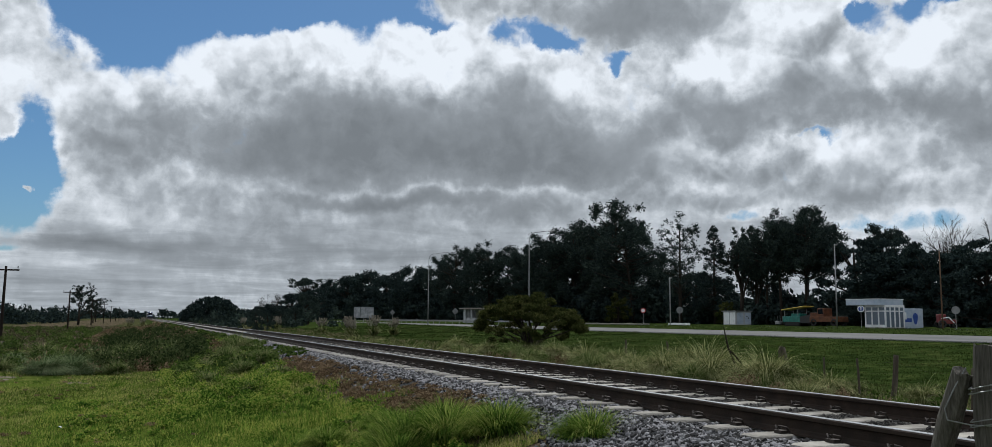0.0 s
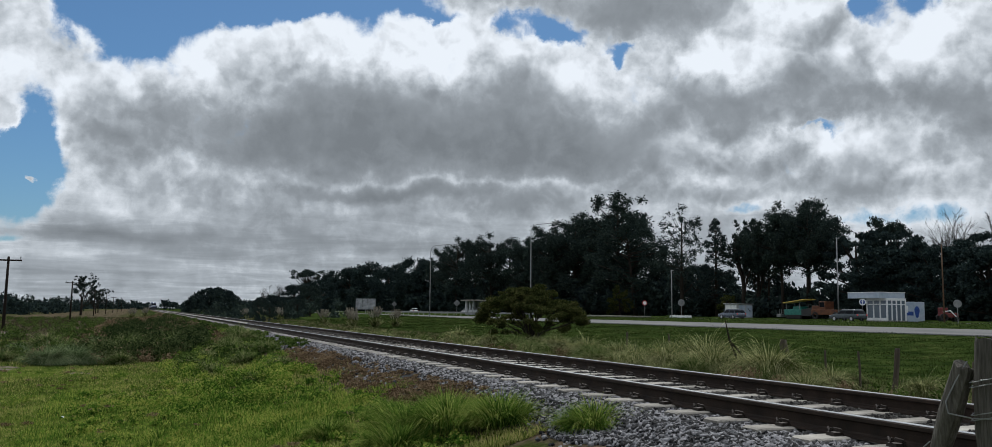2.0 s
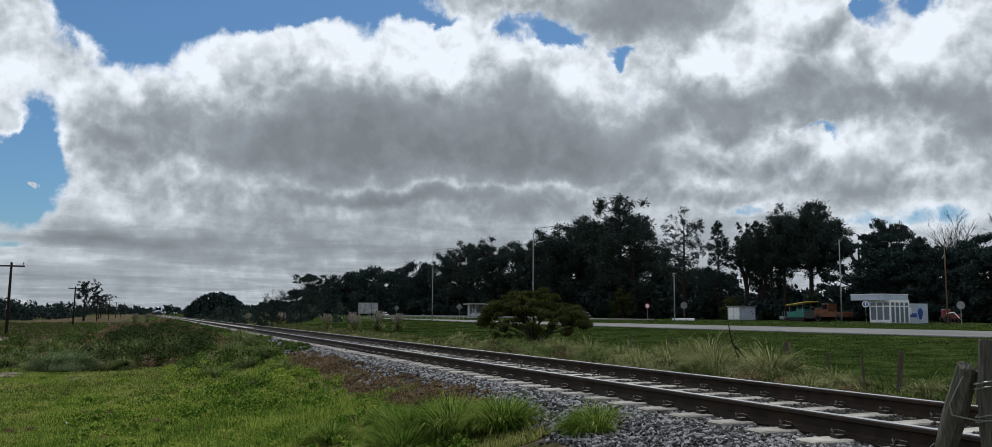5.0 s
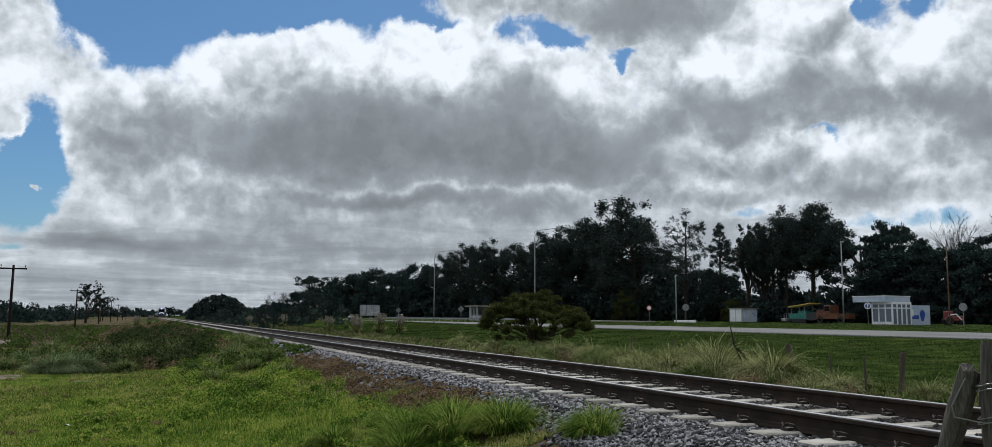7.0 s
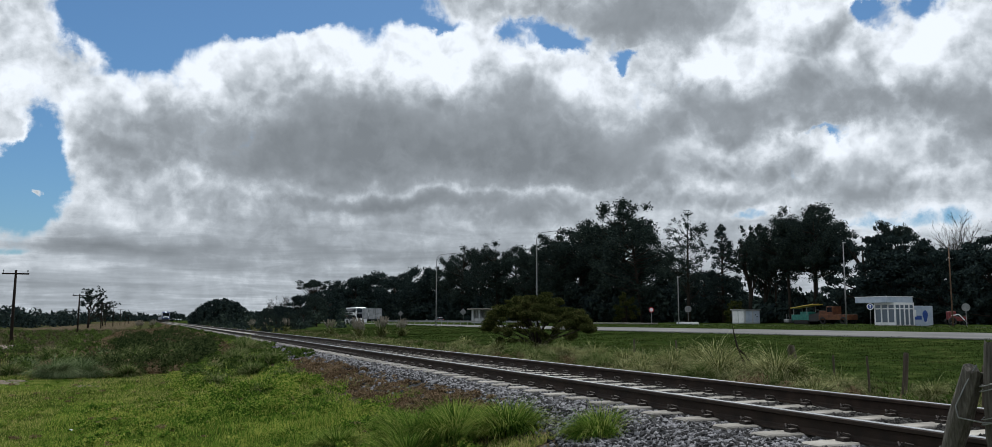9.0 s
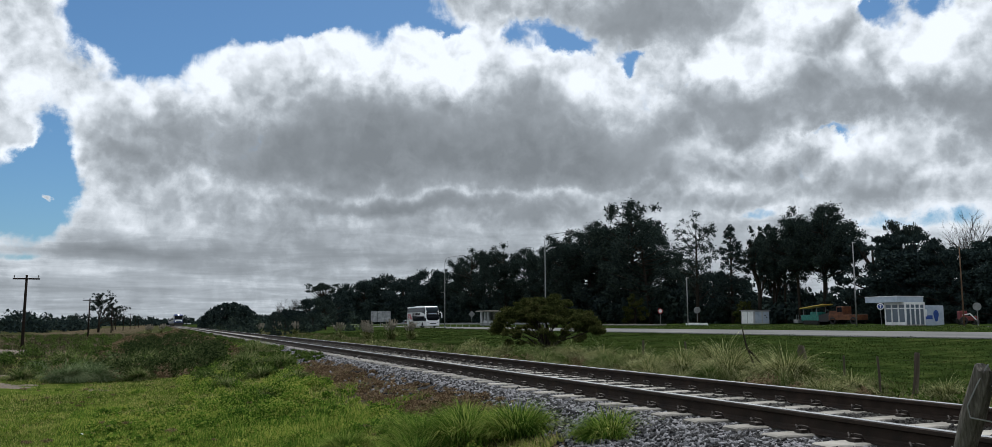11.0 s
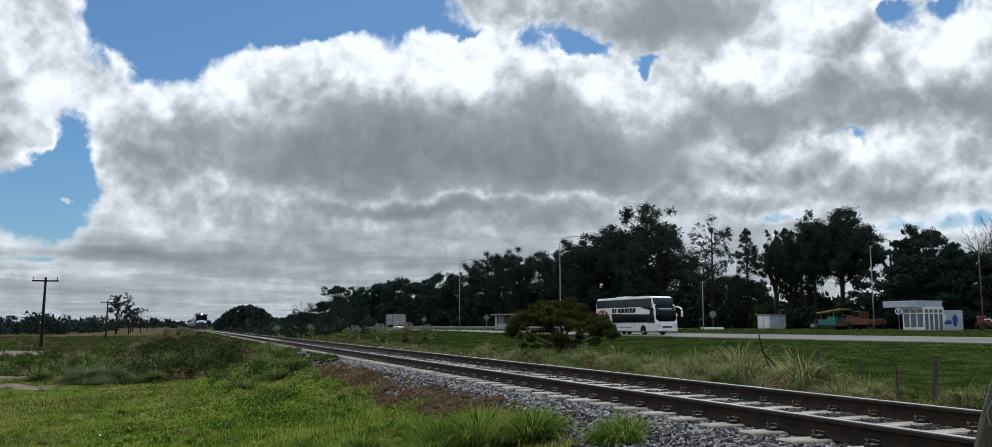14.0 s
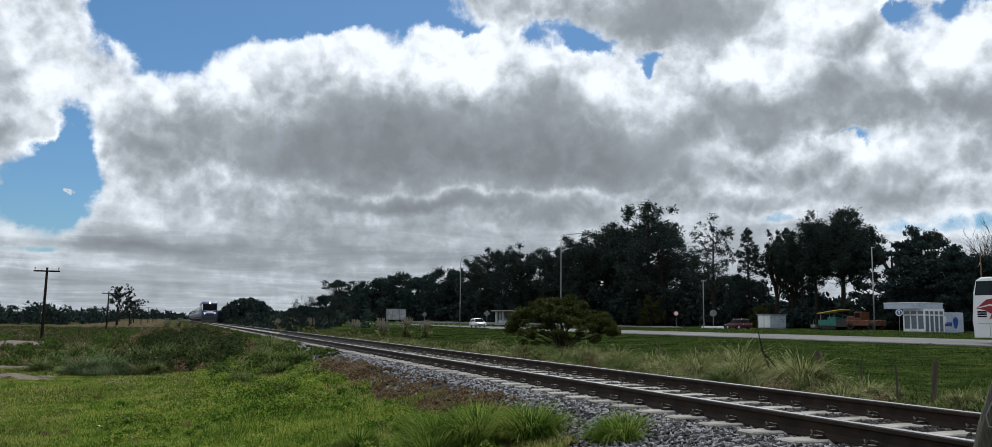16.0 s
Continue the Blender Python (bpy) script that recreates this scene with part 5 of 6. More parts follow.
def make_lamps():
    e = thing("street_lamp", "tall grey steel street lamp with a curved arm over the road", "street lamp", group="road lamps")
    bm = bmesh.new()
    arc = [(1.0 - math.cos(q), 0, 10.6 + math.sin(q) * 1.0) for q in [math.pi / 2 * k / 7 for k in range(8)]]
    tube(bm, [(0, 0, -0.3), (0, 0, 4), (0, 0, 10.6)] + arc[1:] + [(2.6, 0, 11.85)], [0.09, 0.08, 0.055] + [0.045] * 7 + [0.04], 10)
    part("pole", bm, M["galv"], e, smooth=True)
    bm = bmesh.new()
    box(bm, (2.95, 0, 11.86), (0.8, 0.26, 0.13), pose(0, 0, 0, 0, -6, 0), 0.04)
    part("lamp_head", bm, M["galv"], e)
    bm = bmesh.new()
    tube(bm, [(0, 0, -0.1), (0, 0, 0.5)], [0.17, 0.15], 10)
    part("base_sleeve", bm, M["galv"], e)
    e.matrix_basis = at(42.6, 93.3)
    copy_thing(e, at(42.6, 132.2))
    for x, y, h, r, mat, lab in ((70, 104.7, 6.9, 0.09, "galv", "short grey steel lamp post on the median"), (86.2, 89.6, 11.2, 0.1, "galv", "grey steel mast beside the white office"),
                                 (84.6, 71.8, 9.2, 0.09, "plank", "brown wooden service pole by the far carriageway")):
        e = thing("service_pole", lab, "pole")
        bm = bmesh.new()
        tube(bm, [(0, 0, -0.3), (0, 0, h * 0.5), (0, 0, h)], [r, r * 0.85, r * 0.65], 9)
        part("post", bm, M[mat], e, smooth=True)
        bm = bmesh.new()
        box(bm, (0.0, -0.2, h - 0.1), (0.14, 0.6, 0.12), None, 0.03)
        part("lamp_head", bm, M["galv"], e)
        e.matrix_basis = at(x, y)


M["plank"] = material("brown_pole_wood", [(0.06, 0.036, 0.02), (0.11, 0.066, 0.035), (0.15, 0.095, 0.05)], 3.0, 0.85, stretch=(1, 1, 0.1))
M["sign_back"] = material("dull_sign_back", [(0.10, 0.105, 0.11), (0.16, 0.165, 0.17), (0.2, 0.2, 0.205)], 3.0, 0.6)
M["blue"] = material("blue_paint", [(0.015, 0.04, 0.20), (0.025, 0.07, 0.30), (0.04, 0.10, 0.36)], 3.0, 0.45)
M["pale_blue"] = material("pale_blue_wall", [(0.288, 0.36, 0.464), (0.4, 0.464, 0.56), (0.496, 0.544, 0.616)], 1.4, 0.6)
M["red"] = material("red_paint", [(0.32, 0.02, 0.025), (0.45, 0.03, 0.035), (0.5, 0.05, 0.05)], 2.0, 0.35)
M["tractor_red"] = material("faded_red_paint", [(0.09, 0.012, 0.012), (0.17, 0.02, 0.02), (0.22, 0.04, 0.036)], 2.0, 0.5)
M["teal"] = material("teal_machine_paint", [(0.01, 0.09, 0.075), (0.02, 0.16, 0.13), (0.05, 0.24, 0.20)], 2.5, 0.5)
M["yellow"] = material("yellow_machine_paint", [(0.42, 0.28, 0.04), (0.60, 0.44, 0.07), (0.68, 0.52, 0.12)], 2.0, 0.5)
M["rust"] = material("rusty_orange_paint", [(0.05, 0.018, 0.011), (0.12, 0.043, 0.018), (0.2, 0.078, 0.03)], 1.6, 0.75)
make_lamps()


def make_office():
    e = thing("roadside_office", "small white flat-roofed office with glazed corner and blue canopy fascia", "building")
    X0, X1, Y0, Y1, H = 87.0, 90.1, 82.2, 85.4, 2.95
    bm = bmesh.new()
    box(bm, ((X0 + X1) / 2, (Y0 + Y1) / 2, 0.06), (X1 - X0 + 0.2, Y1 - Y0 + 0.2, 0.12))
    part("plinth", bm, M["concrete"], e)
    bm = bmesh.new()
    box(bm, (X1 - 0.08, (Y0 + Y1) / 2 + 0.1, H / 2), (0.16, Y1 - Y0 - 0.2, H))
    part("wall", bm, M["grime"], e)
    bm = bmesh.new()
    box(bm, ((X0 + X1) / 2, Y1 - 0.08, H / 2), (X1 - X0 - 0.2, 0.16, H))
    part("wall", bm, M["grime"], e)

    def glazed(along, lo, hi, fixed, cuts, sills):
        """A run of framed panes between lo and hi, on the face at the fixed coordinate."""
        def put(name, a, b, z0, z1, depth, mat):
            bm = bmesh.new()
            c, s = ((a + b) / 2, b - a)
            if along == "y":
                box(bm, (fixed, c, (z0 + z1) / 2), (depth, s, z1 - z0), None, 0.008)
            else:
                box(bm, (c, fixed, (z0 + z1) / 2), (s, depth, z1 - z0), None, 0.008)
            part(name, bm, M[mat], e)
        edges = [lo + (hi - lo) * k / cuts for k in range(cuts + 1)]
        for q in edges:
            put("mullion", q - 0.09, q + 0.09, 0.12, H, 0.16, "white")
        for a, b in zip(edges, edges[1:]):
            put("pane", a + 0.09, b - 0.09, 0.45 if sills else 0.16, 2.1, 0.03, "office_pane")
            put("transom", a + 0.09, b - 0.09, 2.1, 2.24, 0.12, "white")
            put("pane", a + 0.09, b - 0.09, 2.24, 2.65, 0.03, "office_pane")
            put("lintel", a + 0.09, b - 0.09, 2.65, H, 0.14, "white")
            if sills:
                put("panel", a + 0.09, b - 0.09, 0.12, 0.45, 0.12, "white")
    glazed("y", Y0, Y1, X0, 3, True)
    glazed("x", X0, X1, Y0, 4, False)
    bm = bmesh.new()
    box(bm, (88.1, 85.0, 3.30), (4.4, 5.2, 0.72), None, 0.02)
    part("canopy", bm, M["pale_blue"], e, "pale blue canopy fascia")
    bm = bmesh.new()
    box(bm, (88.1, 85.0, 3.69), (4.52, 5.32, 0.08), None, 0.01)
    part("coping", bm, M["white"], e)
    # lower annex with a painted wall
    bm = bmesh.new()
    box(bm, (92.0, 84.6, 1.28), (3.3, 4.4, 2.56), None, 0.015)
    annex = part("annex", bm, M["pale_blue"], e, "low annex with pale painted wall")
    bm = bmesh.new()
    box(bm, (91.1, 82.385, 1.05), (1.15, 0.012, 0.5))
    part("sign_panel", bm, M["blue"], annex, "dark blue painted panel")
    bm = bmesh.new()
    extrude(bm, [(92.3 + 0.42 * math.cos(q) * (1 + 0.2 * math.sin(3 * q)), 1.25 + 0.75 * math.sin(q)) for q in [2 * math.pi * k / 18 for k in range(18)]], 1, 82.37, 82.39)
    part("painted_shape", bm, M["blue"], annex, "rounded blue painted shape")
    bm = bmesh.new()
    box(bm, (90.62, 82.385, 1.6), (0.3, 0.014, 0.9))
    part("painted_shape", bm, M["white"], annex)
    e.matrix_basis = pose(0, 0, 0.16)
    # kerb slab before it
    e = thing("shed", "small white metal shed with a flat overhanging roof", "shed")
    bm = bmesh.new()
    box(bm, (96.7, 124.0, 1.15), (3.2, 3.5, 2.3), None, 0.02)
    body = part("body", bm, M["grime"], e)
    bm = bmesh.new()
    box(bm, (96.7, 124.0, 2.38), (3.6, 3.9, 0.14), None, 0.02)
    part("roof", bm, M["galv"], e)
    for y0 in (122.45, 124.05):
        bm = bmesh.new()
        box(bm, (95.085, y0 + 0.75, 1.15), (0.03, 1.38, 2.0), None, 0.006)
        part("door", bm, M["white"], e, "white metal door leaf")
    for x0 in (95.3, 96.9):
        bm = bmesh.new()
        box(bm, (x0 + 0.7, 122.235, 1.15), (1.3, 0.03, 1.95), None, 0.006)
        part("panel", bm, M["pale_blue"], e, "pale blue side panel")
    for k, (yy, zz) in enumerate(((122.9, 1.5), (123.4, 1.2))):
        bm = bmesh.new()
        box(bm, (97.4 + 0.3 * k, 122.215, zz), (0.25, 0.012, 0.2))
        part("notice", bm, M["black"], e)
    e.matrix_basis = pose(0, 0, 0.30)


make_office()


def make_machines():
    e = thing("road_paver", "teal road paver with a tilted yellow canopy and black tracks", "machine")
    bm = bmesh.new()
    box(bm, (0, 0, 1.1), (2.4, 3.4, 0.9), None, 0.06)
    box(bm, (0, -0.6, 1.75), (1.8, 1.6, 0.5), None, 0.06)
    part("body", bm, M["teal"], e)
    bm = bmesh.new()
    extrude(bm, [(-3.6, 0.5), (-1.7, 0.5), (-1.7, 1.5), (-3.9, 1.9)], 0, -1.2, 1.2)
    part("hopper", bm, M["black"], e)
    bm = bmesh.new()
    box(bm, (0, -0.3, 2.85), (2.4, 4.6, 0.14), pose(0, 0, 0, -7, 0, 0), 0.04)
    part("canopy", bm, M["yellow"], e, "faded yellow canopy")
    for x in (-1.0, 1.0):
        for y in (-1.2, 1.4):
            bm = bmesh.new()
            tube(bm, [(x, y, 1.4), (x, y, 2.8)], 0.05, 6)
            part("canopy_post", bm, M["galv"], e)
        bm = bmesh.new()
        box(bm, (x, -0.1, 0.4), (0.45, 3.0, 0.8), None, 0.2)
        part("crawler_track", bm, M["tyre"], e)
    bm = bmesh.new()
    box(bm, (0, 2.3, 0.55), (3.6, 0.9, 0.5), None, 0.05)
    for k in range(7):
        tube(bm, [(-1.6 + k * 0.53, 2.3, 0.8), (-1.6 + k * 0.53, 2.3, 1.6)], 0.035, 5)
    part("screed", bm, M["galv"], e)
    e.matrix_basis = at(96.5, 109.0, 8)
    e = thing("orange_roller", "rusty orange construction vehicle parked before the trees", "machine")
    bm = bmesh.new()
    box(bm, (0, 0, 1.05), (2.2, 5.4, 0.8), None, 0.06)
    box(bm, (0, 2.0, 1.7), (1.9, 1.3, 0.7), None, 0.06)
    part("body", bm, M["rust"], e)
    bm = bmesh.new()
    box(bm, (0, 0.7, 2.05), (1.9, 1.2, 1.3), None, 0.05)
    cab = part("cab", bm, M["rust"], e)
    bm = bmesh.new()
    box(bm, (-0.955, 0.7, 2.2), (0.02, 0.9, 0.7))
    part("pane", bm, M["pane"], cab)
    for y in (-1.9, 1.9):
        for x in (-1.0, 1.0):
            w = part("wheel", wheel_mesh(0.55, 0.4), M["tyre"], e)
            w.location = (x, y, 0.55)
    e.matrix_basis = at(96.5, 102.0, 6)
    e = thing("red_tractor", "small red and white tractor parked beside the office", "tractor")
    bm = bmesh.new()
    box(bm, (0, -0.6, 1.0), (0.8, 1.8, 0.7), None, 0.1)
    part("bonnet", bm, M["tractor_red"], e)
    bm = bmesh.new()
    box(bm, (0, 0.7, 1.5), (1.2, 1.1, 1.3), None, 0.1)
    part("cab", bm, M["tractor_red"], e)
    bm = bmesh.new()
    tube(bm, [(-0.6, -1.2, 0.6), (-0.65, -0.2, 1.7), (-0.65, 0.9, 1.5)], 0.09, 6)
    part("loader_arm", bm, M["white"], e)
    for x, y, r in ((-0.75, 0.8, 0.62), (0.75, 0.8, 0.62), (-0.65, -1.1, 0.4), (0.65, -1.1, 0.4)):
        w = part("wheel", wheel_mesh(r, 0.32), M["tyre"], e)
        w.location = (x, y, r)
    e.matrix_basis = at(93.2, 78.6, 60) @ Matrix.Scale(0.8, 4)


make_machines()


def disc(bm, x, z, r, y0, y1, n=20):
    return extrude(bm, [(x + r * math.cos(2 * math.pi * k / n), z + r * math.sin(2 * math.pi * k / n)) for k in range(n)], 1, y0, y1)


M["board"] = material("faded_board", [(0.10, 0.11, 0.12), (0.28, 0.29, 0.31), (0.48, 0.49, 0.5)], 1.6, 0.8, grain=0.6)


def make_signs():
    def round_sign(x, y, h, r, face, label, back="white", turn=35):
        e = thing("traffic_sign", label, "traffic sign")
        bm = bmesh.new()
        tube(bm, [(0, 0.03, -0.2), (0, 0.03, h)], 0.035, 7)
        part("post", bm, M["galv"], e)
        plate = part("plate", disc(bmesh.new(), 0, h - r, r, -0.02, 0.0), M[back], e)
        if face:
            part("face", disc(bmesh.new(), 0, h - r, r * 0.72, -0.03, -0.02), M[face], plate)
        e.matrix_basis = at(x, y, -turn)
        return e
    round_sign(66, 105.5, 2.4, 0.36, "white", "round white traffic sign with a red rim on a post", "red")
    round_sign(72.5, 106, 2.8, 0.48, "", "round grey back of a traffic sign", "sign_back")
    round_sign(72.5, 60.0, 2.35, 0.38, "", "round pale grey back of a traffic sign", "galv")
    s = round_sign(85.1, 84.3, 2.9, 0.42, "blue", "round blue direction sign with a white arrow on a white post", "white", 42)
    bm = bmesh.new()
    extrude(bm, [(-0.05, 2.25), (0.05, 2.25), (0.05, 2.55), (0.15, 2.55), (0, 2.75), (-0.15, 2.55), (-0.05, 2.55)], 1, -0.045, -0.032)
    part("arrow", bm, M["white"], s)
    round_sign(80, 60, 2.6, 0.4, "black", "small dark traffic sign beyond the road", "galv")
    for x, y in ((60, 216), (60, 168)):
        e = thing("warning_sign", "diamond-shaped grey back of a warning sign", "traffic sign")
        bm = bmesh.new()
        tube(bm, [(0, 0.03, -0.2), (0, 0.03, 3.2)], 0.04, 7)
        part("post", bm, M["galv"], e)
        bm = bmesh.new()
        box(bm, (0, 0, 2.5), (1.0, 0.02, 1.0), pose(0, 0, 0, 0, 45, 0))
        part("plate", bm, M["sign_back"], e)
        e.matrix_basis = at(x, y, -15)
    e = thing("guard_rail", "low grey steel guard rail along the carriageway", "guard rail")
    bm = bmesh.new()
    extrude(bm, [(57.2, 0.5), (57.17, 0.58), (57.2, 0.65), (57.17, 0.72), (57.2, 0.8), (57.24, 0.8), (57.21, 0.72), (57.24, 0.65), (57.21, 0.58), (57.24, 0.5)], 1, 122, 226)
    part("rail_beam", bm, M["galv"], e)
    bm = bmesh.new()
    box(bm, (57.3, 122.0, 0.4), (0.1, 0.1, 0.9))
    post = part("post", bm, M["galv"], e)
    for k in range(1, 27):
        o = new("post", post.data)
        o.parent, o.location = e, (0, 4 * k, 0)
    e.matrix_basis = pose(0, 0, -0.08)
    e = thing("kerb_block", "long low white concrete block on the median", "kerb")
    bm = bmesh.new()
    box(bm, (0, 0, 0.2), (1.0, 4.0, 0.45), None, 0.05)
    part("block", bm, M["white"], e)
    e.matrix_basis = at(70.5, 103.3)
    e = thing("kerb_block", "pale concrete traffic island edge before the far carriageway", "kerb")
    bm = bmesh.new()
    box(bm, (0, 0, 0.08), (1.5, 26.0, 0.2), None, 0.05)
    part("block", bm, M["concrete"], e)
    e.matrix_basis = at(66, 118)
    # hut and board further on
    e = thing("roadside_hut", "small pale concrete hut with an overhanging flat roof", "hut")
    for c, s in (((0, 2.2, 1.4), (2.6, 0.2, 2.8)), ((1.3, 0, 1.4), (0.2, 4.6, 2.8)), ((-1.3, 1.5, 1.4), (0.2, 1.2, 2.8)), ((0, -2.2, 0.5), (2.6, 0.2, 1.0)), ((-1.3, -0.9, 0.5), (0.2, 2.4, 1.0))):
        bm = bmesh.new()
        box(bm, c, s, None, 0.01)
        part("wall", bm, M["grime"], e)
    for x, y in ((-1.3, -2.2), (1.3, -2.2), (-1.3, -0.6)):
        bm = bmesh.new()
        box(bm, (x, y, 1.9), (0.22, 0.22, 1.8))
        part("pillar", bm, M["grime"], e)
    bm = bmesh.new()
    box(bm, (0, 0, 2.93), (4.2, 6.0, 0.24), None, 0.03)
    part("roof", bm, M["concrete"], e)
    e.matrix_basis = at(64, 168)
    e = thing("notice_board", "weathered white roadside board with faded panels on posts", "sign board")
    for x in (-1.6, 0.1, 1.8):
        bm = bmesh.new()
        box(bm, (x, 0.06, 1.4), (0.12, 0.1, 3.2))
        part("post", bm, M["galv"], e)
    for k in range(3):
        bm = bmesh.new()
        box(bm, (-1.2 + k * 1.3, -0.02, 2.0), (1.24, 0.05, 2.1), None, 0.01)
        part("panel", bm, M["board"], e)
    for k in range(5):
        bm = bmesh.new()
        box(bm, (-1.4 + 0.62 * k, -0.052, 2.3 - 0.27 * (k % 3)), (0.4, 0.012, 0.12))
        part("bar", bm, M["galv"], e)
    e.matrix_basis = at(40.0, 165.0, -8)
    e = thing("litter", "crumpled white scrap of litter in the grass", "litter")
    bm = bmesh.new()
    box(bm, (0, 0, 0.05), (0.075, 0.05, 0.018), pose(0, 0, 0, 12, 9, 20), 0.01)
    part("scrap", bm, M["white"], e)
    e.matrix_basis = at(-1.07, 15.4)


make_signs()


def soil_heap(x, y, rx, ry, h, seed):
    g = np.random.default_rng(seed)
    n = 22
    v, f = [], []
    for i in range(n):
        for j in range(n):
            a, b = i / (n - 1) * 2 - 1, j / (n - 1) * 2 - 1
            q = max(0.0, 1 - a * a - b * b)
            px_, py_ = x + a * rx, y + b * ry
            v.append((px_, py_, float(ground_z(px_, py_)) - 0.05 + h * q ** 0.8 * (0.7 + 0.3 * math.sin(a * 7 + seed) * math.cos(b * 6)) + g.uniform(-0.02, 0.02) * (q > 0)))
    f = [(i * n + j, i * n + j + 1, (i + 1) * n + j + 1, (i + 1) * n + j) for i in range(n - 1) for j in range(n - 1)]
    tagged(obj("soil_heap", mesh_arrays("soil_heap", v, f), M["soil"]), "low heap of dry greyish brown soil in the meadow", "soil heap", group="soil heaps")


M["soil"] = material("dry_soil", [(0.0536, 0.0408, 0.0289), (0.1071, 0.0833, 0.061), (0.1696, 0.136, 0.1017)], 2.0, 0.95, bump=1.0, bump_scale=16, grain=1.0, grain_scale=20)
for i, (hx, hy, ra, rb, hh) in enumerate([(-4.6, 27.5, 1.9, 1.3, 0.14), (-1.4, 25.4, 0.7, 0.5, 0.07), (-5.5, 33, 2.5, 1.5, 0.14), (-13, 62, 6, 9, 0.35)]):
    soil_heap(hx, hy, ra, rb, hh, i)


# ---- vehicles ----
def flat_shape(name, outline, x, depth, mat, parent, label=""):
    """A thin raised shape on a side wall: points (y, z), standing out from x."""
    bm = bmesh.new()
    extrude(bm, outline, 0, x - depth, x)
    return part(name, bm, M[mat], parent, label)


def coach():
    """A double-deck coach; nose towards -y, the side that shows at x = 0."""
    L, W, Z0, H = 13.9, 2.55, 0.34, 4.1
    e = thing("coach", "white double-deck coach with dark window bands and red wing emblem", "bus")
    prof = [(0.16, Z0), (L - 0.05, Z0), (L - 0.02, 1.4), (L - 0.12, 3.2), (L - 0.35, 3.95), (L - 0.7, H), (2.4, H + 0.02), (1.3, H - 0.03), (0.85, H - 0.25), (0.50, 3.1), (0.16, 1.7), (0.0, 1.1), (0.02, 0.6)]
    bm = bmesh.new()
    extrude(bm, prof, 0, 0.0, W)
    es = [ed for ed in bm.edges if abs(ed.verts[0].co.x - ed.verts[1].co.x) < 1e-6]
    bmesh.ops.bevel(bm, geom=es, offset=0.09, segments=3, profile=0.5, affect="EDGES")
    part("body", bm, M["coach"], e, "glossy white coachwork", True)
    for sx, out in ((0.0, 0.012), (W + 0.016, 0.012)):
        # black bands behind the glass, then the panes of both decks
        flat_shape("window_band", [(0.84, 2.95), (13.64, 2.98), (13.5, 3.86), (1.06, 3.84)], sx, 0.006, "ink", e)
        edges = [0.9, 2.35, 3.85, 5.35, 6.85, 8.35, 9.85, 11.35, 12.5, 13.58]
        for a, b in zip(edges, edges[1:]):
            flat_shape("upper_pane", [(a + 0.03, 2.99), (b - 0.03, 2.99), (b - 0.03 - (0.12 if b > 13 else 0), 3.81), (a + 0.03 + (0.16 if a < 1.2 else 0), 3.81)], sx, out, "coach_glass", e)
        flat_shape("window_band", [(0.36, 1.24), (1.5, 1.24), (2.0, 1.3), (9.62, 1.28), (9.95, 2.3), (1.5, 2.16), (1.32, 2.3), (1.36, 2.62), (2.9, 2.86), (3.1, 2.95), (0.8, 2.95), (0.56, 2.7)], sx, 0.006, "ink", e, "black glazed band that sweeps up to the nose")
        edges = [1.95, 3.9, 5.3, 6.7, 8.1, 9.6]
        for a, b in zip(edges, edges[1:]):
            flat_shape("lower_pane", [(a + 0.02, 1.36), (b - 0.02, 1.36), (b - 0.02 + (0.2 if b > 9 else 0), 2.18), (a + 0.02, 2.14)], sx, out, "pane", e)
        flat_shape("lower_pane", [(0.46, 1.5), (1.24, 1.5), (1.24, 2.7), (0.66, 2.7)], sx, out, "pane", e)
    # emblem and lettering bars on the side
    wing = [(13.58, 2.16), (12.85, 2.7), (12.2, 2.79), (11.5, 2.77), (10.95, 2.52), (10.4, 2.03), (10.06, 1.5), (10.67, 1.66), (11.33, 1.75), (11.9, 1.8), (12.3, 1.67), (12.7, 1.46), (12.5, 1.82), (12.95, 2.05)]
    flat_shape("emblem", wing, 0.0, 0.014, "crimson", e, "dark red wing-shaped emblem")
    flat_shape("emblem_stripe", [(13.4, 2.24), (12.6, 2.42), (12.1, 2.36), (11.85, 2.1), (11.98, 2.08), (12.2, 2.28), (12.6, 2.33), (13.4, 2.18)], 0.0, 0.02, "coach", e)
    flat_shape("emblem_stripe", [(11.62, 2.78), (11.5, 2.78), (11.42, 2.4), (11.75, 1.95), (12.2, 1.7), (12.26, 1.78), (11.85, 2.02), (11.56, 2.42)], 0.0, 0.02, "coach", e)
    y = 9.78
    for w in (0.5, 0.45, None, 0.66, 0.72, 0.68, 0.3, 0.45, 0.68):
        if w is None:
            y -= 0.25
            continue
        flat_shape("lettering_bar", [(y, 2.38), (y - w, 2.38), (y - w - 0.1, 2.86), (y - 0.1, 2.86)], 0.0, 0.016, "ink", e, "black slanted lettering bar")
        y -= w + 0.1
    for a, b in ((8.2, 7.1), (6.85, 5.25)):
        flat_shape("script_bar", [(a, 0.70), (b, 0.70), (b - 0.05, 0.84), (a - 0.05, 0.84)], 0.0, 0.016, "galv", e, "thin grey script bar")
    for a, b in ((4.5, 4.62), (9.1, 9.35)):
        flat_shape("hatch", [(a, 0.95), (b, 0.95), (b, 1.1), (a, 1.1)], 0.0, 0.014, "ink", e)
    for a in (1.55, 4.75, 12.65):
        flat_shape("panel_seam", [(a, 0.42), (a + 0.025, 0.42), (a + 0.025, 1.22), (a, 1.22)], 0.0, 0.01, "sign_back", e)
